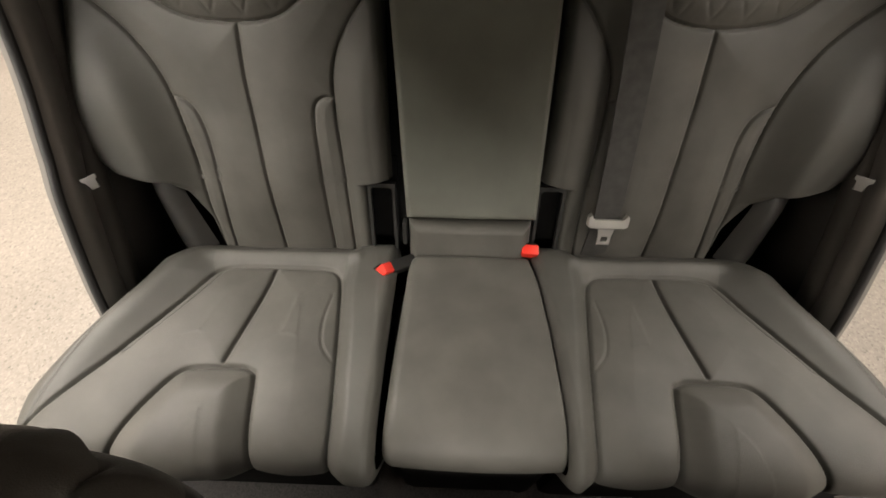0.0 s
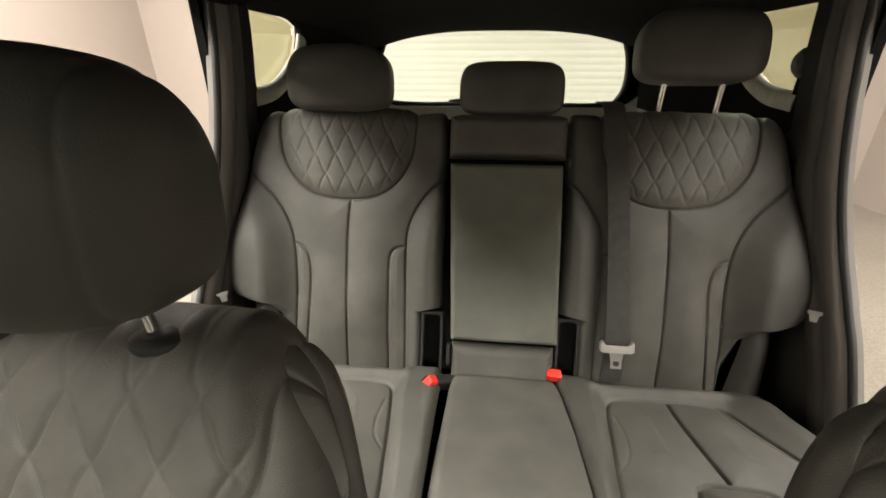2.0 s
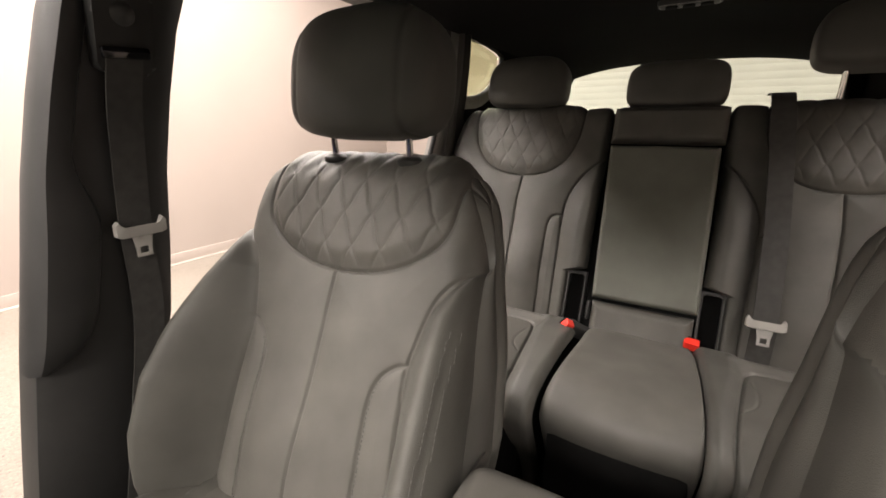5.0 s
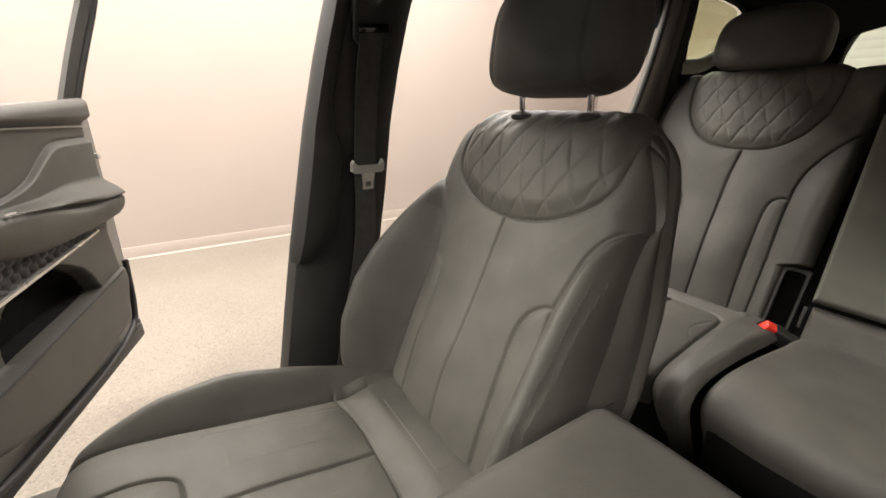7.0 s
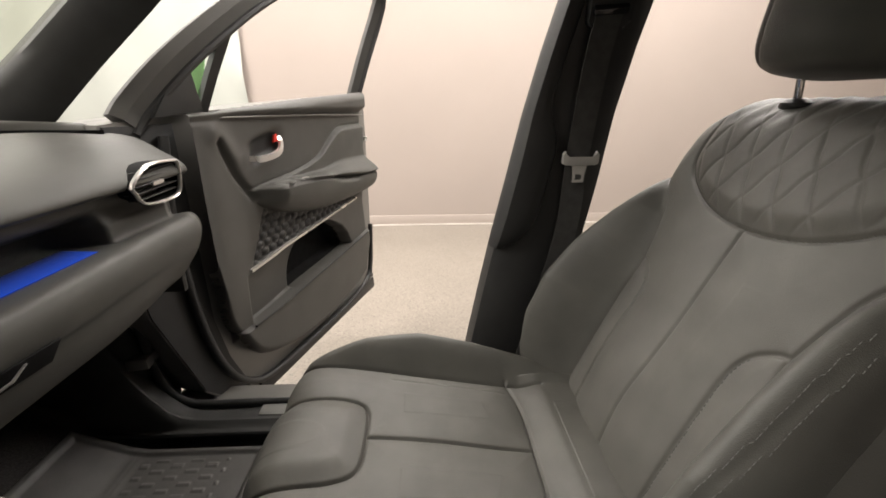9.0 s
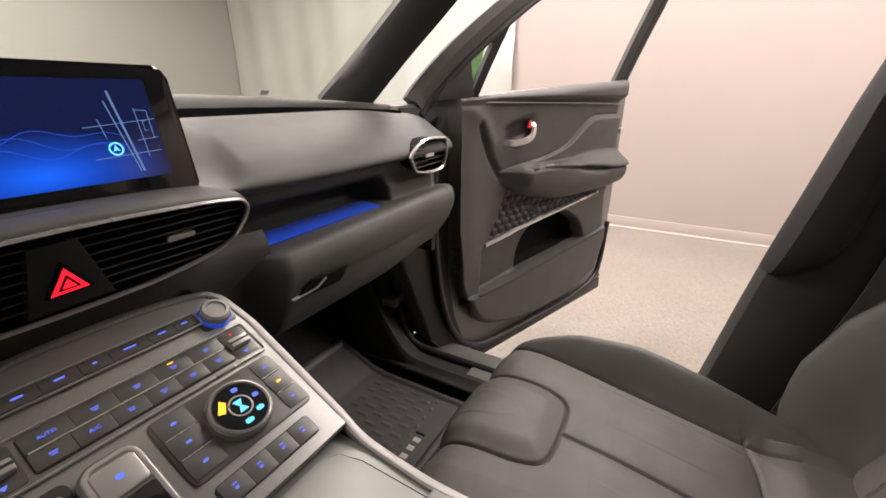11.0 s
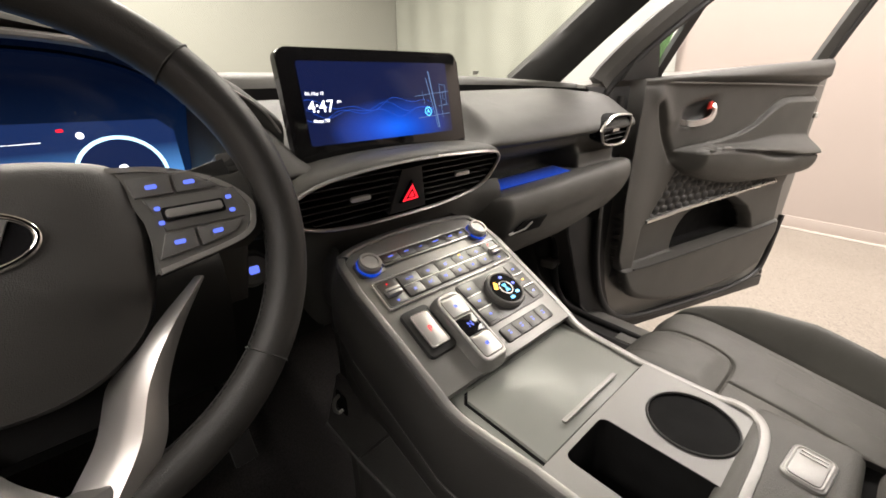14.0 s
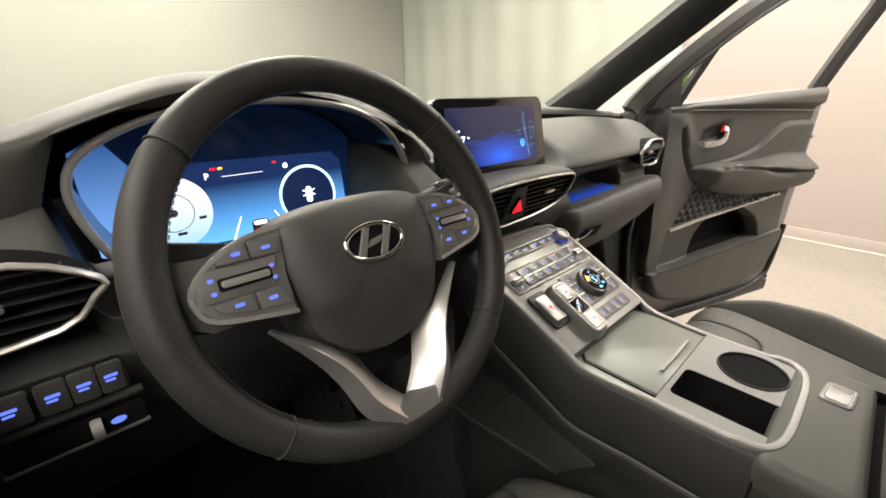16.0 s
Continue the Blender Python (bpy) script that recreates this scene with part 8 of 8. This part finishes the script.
# ---- passenger front door, standing open ----
def door():
    root = thing("car_door", "open grey front passenger door, black trimmed inside", "car door", (-0.86, -1.18, 0.3))
    m = basis((-1.014, -1.127, 0), (-0.955, 0.297, 0), (0, 0, 1))
    n = m.to_3x3() @ Vector((0, 0, 1))
    sgn = 1 if n.y > 0 else -1
    W = lambda s, z, d=0.0: m @ Vector((s, z, sgn * d))
    wave = lambda pts, k=8: curve(pts, k)
    # outer painted shell
    shell_line = [(-0.20, 0.47), (-0.10, 0.36), (0.0, 0.325), (0.45, 0.305), (0.925, 0.296), (0.915, 0.36), (0.90, 0.42), (0.915, 0.60), (0.925, 0.90), (0.925, 1.18), (0.915, 1.25), (-0.05, 1.20), (-0.30, 1.18), (-0.33, 1.0), (-0.30, 0.75)]
    bm = prism(shell_line, 0.060, m @ Matrix.Translation((0, 0, -0.150 if sgn > 0 else 0.090)), 0.012)
    gap = [(-0.08, 0.55), (0.70, 0.57), (0.70, 0.80), (0.50, 0.86), (-0.05, 0.80)]
    part("inner_shell", holed(shell_line, [gap], 0.076, m @ Matrix.Translation((0, 0, -0.015))), PAINT, root, smooth=False)
    part("door_shell", bm, PAINT, root, "grey painted door shell")
    # added black sheet: stands for the rubber seals and the shadow beside them
    part("front_seal_and_shade", prism([(-0.325, 1.0), (-0.297, 0.75), (-0.20, 0.475), (-0.10, 0.368), (-0.045, 0.392), (-0.100, 0.52), (-0.130, 0.66), (-0.132, 1.176), (-0.295, 1.176)], 0.004, m @ Matrix.Translation((0, 0, -0.0145)), 0.001), SEAL, root, "black sheet for seal and shade along the hinge edge")
    # trim panel with armrest, pocket and pull, as one moulded relief split into its pieces
    rows, cols = 330, 330
    s1, z1 = np.linspace(-0.135, 0.892, cols), np.linspace(0.375, 1.262, rows)
    steps = (0.375, 0.611, 0.619, 0.620, 0.789, 0.79, 1.262)
    z1 = np.concatenate([np.linspace(a, b, n, endpoint=False) for a, b, n in zip(steps, steps[1:], (70, 8, 6, 60, 6, 180))] + [[1.262]])
    S, Z = np.meshgrid(s1, z1)
    bar = wave([(-0.012, 0.760), (0.10, 0.772), (0.151, 0.780), (0.30, 0.793), (0.48, 0.808), (0.68, 0.826)])
    lip = wave([(-0.09, 0.596), (0.10, 0.600), (0.271, 0.612), (0.50, 0.628), (0.70, 0.645), (0.90, 0.664)])
    br_ = np.interp(S, bar[:, 0], bar[:, 1])
    lp_ = np.interp(S, lip[:, 0], lip[:, 1])
    # rows of the relief follow the pocket's lip and the bright bar
    Z = np.where(Z < 0.619, 0.375 + (Z - 0.375) / 0.244 * (lp_ - 0.375), np.where(Z < 0.79, lp_ + (Z - 0.619) / 0.171 * (br_ - 0.006 - lp_), br_ - 0.006 + (Z - 0.79) / 0.472 * (1.262 - br_ + 0.006)))
    low = wave([(-0.135, 0.80), (-0.115, 0.66), (-0.085, 0.585), (-0.018, 0.485), (0.10, 0.430), (0.264, 0.398), (0.50, 0.400), (0.734, 0.440), (0.800, 0.500), (0.835, 0.60)])
    sill = lambda s: np.interp(s, (-0.135, 0.0, 0.40, 0.85, 0.9), (1.196, 1.206, 1.236, 1.262, 1.262))
    trim = lambda s: np.interp(s, (-0.135, 0.0, 0.45, 0.9), (1.186, 1.186, 1.178, 1.165))
    rear = lambda z: np.interp(z, (0.38, 0.50, 0.60, 0.80, 0.86, 0.92, 0.96, 1.03, 1.2, 1.3), (0.76, 0.775, 0.805, 0.779, 0.795, 0.801, 0.798, 0.790, 0.805, 0.808))
    zl = np.interp(S, low[:, 0], low[:, 1])
    arm_t = wave([(0.045, 0.980), (0.10, 0.988), (0.22, 0.990), (0.40, 0.972), (0.58, 0.947), (0.75, 0.937), (0.90, 0.934)])
    arm_b = wave([(0.045, 0.974), (0.058, 0.945), (0.17, 0.893), (0.38, 0.852), (0.60, 0.846), (0.75, 0.850), (0.90, 0.862)])
    at_, ab_ = np.interp(S, arm_t[:, 0], arm_t[:, 1]), np.interp(S, arm_b[:, 0], arm_b[:, 1])
    swoosh = wave([(0.045, 0.986), (0.10, 0.994), (0.18, 1.000), (0.262, 1.008), (0.35, 1.022), (0.421, 1.043), (0.475, 1.075), (0.523, 1.106), (0.56, 1.124), (0.605, 1.133), (0.72, 1.134), (0.90, 1.132)])
    sw_ = np.interp(S, swoosh[:, 0], swoosh[:, 1])
    D = np.full(S.shape, 0.0)
    D += 0.030 * ease(Z, 1.176, 1.205) * 1.0
    thick = np.maximum(at_ - ab_, 1e-3)
    a = np.clip((Z - ab_) / thick, 0, 1)
    grow = ease(S, 0.040, 0.13)
    inarm = (Z > ab_) & (Z < at_) & (S > 0.045)
    D += np.where(inarm, grow * 0.070 * np.sqrt(np.clip(1 - (1 - np.clip(a / 0.75, 0, 1)) ** 2, 0, 1)) * (1 - 0.12 * ease(a, 0.85, 1)), 0)
    above = (Z >= at_) & (Z < sw_ + 0.02) & (S > 0.045)
    fall = np.clip((Z - at_) / np.maximum(sw_ - at_, 1e-3), 0, 1)
    D += np.where(above, grow * (0.062 * (1 - ease(fall, 0.0, 0.35)) + 0.016) * (1 - ease(fall, 0.9, 1.0)), 0)
    # a hand-hold sunk into the armrest's top
    D += -0.020 * np.exp(-(((S - 0.52) / 0.10) ** 4)) * np.exp(-(((Z - at_ + 0.006) / 0.012) ** 2)) * (Z < at_ + 0.02)
    # pocket below the bright bar, lower lip proud of it
    pk_end = np.interp(Z, (0.60, 0.66, 0.70, 0.74, 0.77, 0.80), (0.60, 0.565, 0.545, 0.505, 0.450, 0.38))
    arch = lambda z: np.interp(z, (0.60, 0.66, 0.70, 0.735, 0.765, 0.80), (0.205, 0.210, 0.226, 0.256, 0.310, 0.37))
    pocket = ease(br_ - 0.006 - Z, 0, 0.02) * ease(Z - lp_, -0.002, 0.004) * ease(S, -0.035, 0.0) * (1 - ease(S, pk_end, pk_end + 0.05))
    D += -(0.030 + 0.012 * ease(S, 0.0, 0.25) + 0.055 * ease(S - arch(Z), -0.004, 0.004)) * pocket
    D += 0.016 * ease(lp_ + 0.003 - Z, 0, 0.008) * (1 - 0.7 * ease(lp_ - Z, 0.02, 0.22))
    D += 0.016 * (1 - ease(S, -0.11, 0.02)) * ease(Z, 0.60, 0.75)
    hex_zone = (Z > br_ + 0.006) & (Z < ab_ - 0.004) & (S > (0.0 + (Z - 0.76) * 0.52)) & (S < 0.64)
    # staggered round-cornered dimples
    row_i = np.round(Z / 0.024)
    du = (np.mod(S / 0.037 + 0.5 * np.mod(row_i, 2), 1) - 0.5) * 0.037
    dv = Z - row_i * 0.024
    hh = 1 - np.clip(np.hypot(du / 0.018, dv / 0.0135), 0, 1) ** 2.4
    D += np.where(hex_zone, 0.007 * hh - 0.006, 0)
    # the mirror-speaker arm and its dark finger recess at the front
    D += -0.016 * np.exp(-((near_lines(S, Z, [wave([(-0.055, 1.125), (-0.018, 1.06), (0.022, 1.004), (0.052, 0.965)])]) / 0.011) ** 2))
    D += 0.010 * np.exp(-((near_lines(S, Z, [wave([(-0.07, 1.15), (-0.03, 1.12), (0.0, 1.08)])]) / 0.03) ** 2))
    # bowl of the release handle
    D += -0.020 * np.exp(-(((S - 0.138) / 0.070) ** 4)) * np.exp(-(((Z - 1.098 - (S - 0.138) * 0.2) / 0.034) ** 4))
    D += -0.004 * np.exp(-((near_lines(S, Z, [swoosh, lip]) / 0.003) ** 2))
    edge = np.minimum(np.minimum(rear(Z) - S, Z - zl), sill(S) - Z)
    D += edge_roll(edge, 0.03, 0.035)
    D += 0.0015 * np.sin(S * 9) * np.sin(Z * 8)
    c = lambda M: (M[:-1, :-1] + M[1:, 1:]) / 2
    ok = (c(S) < rear(c(Z))) & (c(Z) > c(zl)) & (c(Z) < sill(c(S)))
    base = np.array(m)
    P = S[..., None] * base[:3, 0] + Z[..., None] * base[:3, 1] + (sgn * (D + 0.030))[..., None] * base[:3, 2] + base[:3, 3]
    g_top = ok & (c(Z) > trim(c(S)))
    g_arm = ok & c((inarm | above).astype(float)).astype(bool) & ~g_top
    g_hex = ok & (c(hex_zone.astype(float)) > 0.5) & ~g_arm
    g_low = ok & (c(Z) < c(lp_)) & ~g_arm
    # deep part of the pocket: its shade is painted on with VOID
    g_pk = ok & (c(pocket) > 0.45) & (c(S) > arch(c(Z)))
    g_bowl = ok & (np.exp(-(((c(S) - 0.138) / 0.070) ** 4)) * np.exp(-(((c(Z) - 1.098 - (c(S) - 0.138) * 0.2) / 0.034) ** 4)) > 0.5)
    rest = ok & ~(g_top | g_arm | g_hex | g_low | g_pk | g_bowl)
    fl = sgn < 0
    sheet("trim_panel", P, TRIM_GREY, root, "charcoal plastic inner door panel", rest, fl)
    sheet("sill_pad", P, TRIM_GREY, root, "soft pad below the window", g_top, fl)
    sheet("armrest", P, SOFT, root, "padded black armrest", g_arm, fl)
    sheet("textured_panel", P, PLASTIC, root, "dimpled dark panel", g_hex, fl)
    sheet("lower_panel", P, TRIM_GREY, root, "", g_low, fl)
    sheet("pocket", P, VOID, root, "open door pocket with its shade painted near black", g_pk, fl)
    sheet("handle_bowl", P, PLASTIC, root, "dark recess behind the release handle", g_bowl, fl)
    up = tuple(n * sgn)
    part("bright_bar", tube([tuple(W(s, z, 0.036)) for s, z in bar], [(-0.006, -0.003), (0.006, -0.003), (0.004, 0.004), (-0.004, 0.004)], up=up), SILVER, root, "bright metal bar")
    part("trim_line", tube([tuple(W(s, float(trim(s)), 0.040)) for s in np.linspace(-0.06, 0.790, 30)], ellipse(0.0022, 0.0022, 8), up=up), GUNMETAL, root, "thin satin line")
    lipb = [tuple(W(s, z, 0.047)) for s, z in lip[(lip[:, 0] > -0.06) & (lip[:, 0] < 0.77)]]
    part("pocket_edge", tube(lipb, ellipse(0.004, 0.004, 8), up=up), PLASTIC, root)
    part("release_handle", tube([tuple(W(s, z, d)) for s, z, d in curve([(0.068, 1.070, 0.022), (0.090, 1.067, 0.040), (0.135, 1.069, 0.046), (0.180, 1.080, 0.044), (0.208, 1.103, 0.032), (0.206, 1.120, 0.022)], 6)], [(-0.010, -0.003), (0.010, -0.003), (0.008, 0.004), (-0.008, 0.004)], up=up), SILVER, root, "satin silver release handle")
    lock = prism([(0.178, 1.106), (0.198, 1.108), (0.196, 1.130), (0.183, 1.127)], 0.006, m @ Matrix.Translation((0, 0, 0.024 if sgn > 0 else -0.032)), 0.002)
    part("lock_tab", lock, RED, root, "red unlocked tab")
    part("window_switch", prism(rounded(0.050, 0.014, 0.004, 3, 0.235, 0.0), 0.006, basis(W(0, 0.986, 0.080), (-0.955, 0.297, 0), tuple(-n * sgn)), 0.002), SILVER, root, "silver window switch")
    # bolts and latch on the door's rear face
    for s, z in ((0.868, 0.395), (0.885, 0.372), (-0.06, 0.385)):
        part("bolt", lathe([(0, 0.004), (0.008, 0.004), (0.010, 0), (0, 0)], m @ Matrix.Translation((s, z, -0.008 * sgn)) @ (Matrix.Identity(4) if sgn > 0 else pose(0, 0, 0, 180)), 14), GLOSS, root)
    part("latch", box(bmesh.new(), (0.02, 0.07, 0.04), m @ Matrix.Translation((0.917, 1.00, -0.05 * sgn)), 0.003), SILVER, root, "bright door latch")
    part("latch", box(bmesh.new(), (0.02, 0.02, 0.03), m @ Matrix.Translation((0.87, 1.06, 0.0)), 0.003), PALE, root)
    # inner rubber seal round the shell, standing off the panel
    seal = wave([(-0.175, 1.15), (-0.20, 0.95), (-0.185, 0.70), (-0.14, 0.52), (-0.06, 0.41), (0.05, 0.365), (0.30, 0.352), (0.60, 0.350), (0.80, 0.385), (0.855, 0.46), (0.88, 0.65)], 8)
    part("seal", tube([tuple(W(s, z, 0.004)) for s, z in seal], ellipse(0.011, 0.011, 10), up=up), SEAL, root, "black rubber door seal")
    # lower painted flange line
    part("lower_strip", box(bmesh.new(), (0.90, 0.05, 0.012), m @ Matrix.Translation((0.44, 0.335, -0.006 * sgn)) @ pose(0, 0, 0, 0, 0, -0.6), 0.004), PLASTIC, root, "black rubber strip along the door foot")
    # window frame leaning inwards, with quarter post and glass-less opening
    lean = lambda z: 0.30 * max(0.0, z - 1.20)
    frame_line = curve([(-0.235, 1.178), (-0.175, 1.245), (-0.095, 1.318), (0.02, 1.405), (0.15, 1.490), (0.32, 1.575), (0.52, 1.635), (0.70, 1.662), (0.84, 1.662), (0.905, 1.635), (0.905, 1.56), (0.882, 1.47), (0.860, 1.38), (0.845, 1.30), (0.835, 1.24)], 8)
    part("window_frame", tube([tuple(W(s, z, lean(z) - 0.03)) for s, z in frame_line], [(-0.030, -0.018), (0.030, -0.018), (0.034, 0.0), (0.016, 0.022), (-0.016, 0.022), (-0.034, 0.0)], up=up), TRIM_GREY, root, "charcoal window frame")
    part("frame_seal", tube([tuple(W(s * 0.985 + 0.004, z - 0.022, lean(z) - 0.012)) for s, z in frame_line], ellipse(0.010, 0.012, 8), up=up), SEAL, root, "black rubber frame seal")
    part("quarter_post", tube([tuple(W(s, z, lean(z) - 0.02)) for s, z in ((-0.030, 1.200), (-0.002, 1.29), (0.036, 1.395))], [(-0.014, -0.008), (0.014, -0.008), (0.014, 0.008), (-0.014, 0.008)], up=up), PLASTIC, root, "black quarter-light post")
    sail = [(-0.20, 1.19), (-0.058, 1.20), (-0.080, 1.318), (-0.125, 1.282)]
    lm = Matrix.Translation(n * sgn * 0.012)
    part("mirror_sail", prism(sail, 0.010, lm @ m @ Matrix.Translation((0, 0, -0.005)), 0.003), PLASTIC, root, "black triangular mirror base trim")
    q = part("quarter_light", prism([(-0.10, 1.205), (-0.036, 1.205), (0.022, 1.385), (-0.075, 1.318)], 0.004, m @ Matrix.Translation((0, 0, -0.012 * sgn))), DOOR_GLASS, root, "green-tinted fixed quarter glass")
    q.visible_shadow = False
    # hinges back to the body
    for z in (0.62, 0.95):
        part("hinge", box(bmesh.new(), (0.09, 0.03, 0.05), m @ Matrix.Translation((-0.27, z, -0.10 * sgn)) @ pose(0, 0, 0, 0, 25 * sgn, 0), 0.006), PAINT, root, "painted door hinge")
    return root


def footwell():
    mat_thing = thing("floor_mat", "ribbed dark rubber floor mat in the footwell", "floor mat", (-0.45, -1.1, 0.36))
    xs, ys = np.linspace(-0.680, -0.185, 170), np.linspace(-1.44, -0.985, 190)
    X, Y = np.meshgrid(xs, ys)
    Z = 0.420 + 0.42 * np.maximum(0, -1.285 - Y) + 0.004 * np.exp(-((Y + 1.285) / 0.012) ** 2)
    rim = np.minimum(np.minimum(X + 0.680, -0.185 - X), np.minimum(Y + 1.44, -0.985 - Y))
    Z = Z + 0.007 * ease(rim, 0.024, 0.014) - 0.03 * ease(rim, 0.004, 0.0)
    gx, gy = np.mod(X / 0.034 + 0.5 * np.mod(np.floor(Y / 0.040), 2), 1), np.mod(Y / 0.040, 1)
    bar = ((np.abs(gx - 0.5) < 0.14) & (np.abs(gy - 0.5) < 0.34)).astype(float)
    inner = (X > -0.645) & (X < -0.22) & (Y < -1.065) & (Y > -1.265)
    Z = Z + 0.0016 * bar * inner
    sheet("mat", np.stack([X, Y, Z], -1), RUBBER, mat_thing)
    part("raised_mark", box(bmesh.new(), (0.006, 0.026, 0.0024), pose(-0.527, -1.048, 0.4208), 0.001), VOID, mat_thing)
    for x, ln in ((-0.505, 0.018), (-0.478, 0.017), (-0.450, 0.018), (-0.422, 0.016), (-0.394, 0.018), (-0.366, 0.017), (-0.338, 0.018)):
        part("raised_mark", box(bmesh.new(), (0.015, ln, 0.0024), pose(x, -1.045, 0.4208), 0.001), PALE, mat_thing, "pale raised mark")
    f = part("firewall", box(bmesh.new(), (1.5, 0.04, 0.75), pose(0, -1.66, 0.80)), CARPET)
    tagged(f, "black carpeted bulkhead in front of the footwells", "bulkhead", kind="structure")
    # shade under the dash comes from this near-black colour
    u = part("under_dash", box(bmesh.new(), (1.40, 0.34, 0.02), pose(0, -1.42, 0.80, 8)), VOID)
    tagged(u, "underside of the dashboard, shade painted near black", "trim", kind="structure")
    # pedals
    for x, w, h in ((0.36, 0.075, 0.055), (0.25, 0.045, 0.11)):
        p = thing("pedal", "black rubber-faced foot pedal", "pedal", (x, -1.38, 0.5), "pedals")
        part("pad", box(bmesh.new(), (w, 0.014, h), pose(x, -1.36, 0.52, 35), 0.004), PLASTIC, p)
        part("arm", tube([(x, -1.365, 0.53), (x, -1.44, 0.62), (x, -1.47, 0.78)], ellipse(0.008, 0.008, 8), up=(1, 0, 0)), VOID, p)


door()
footwell()
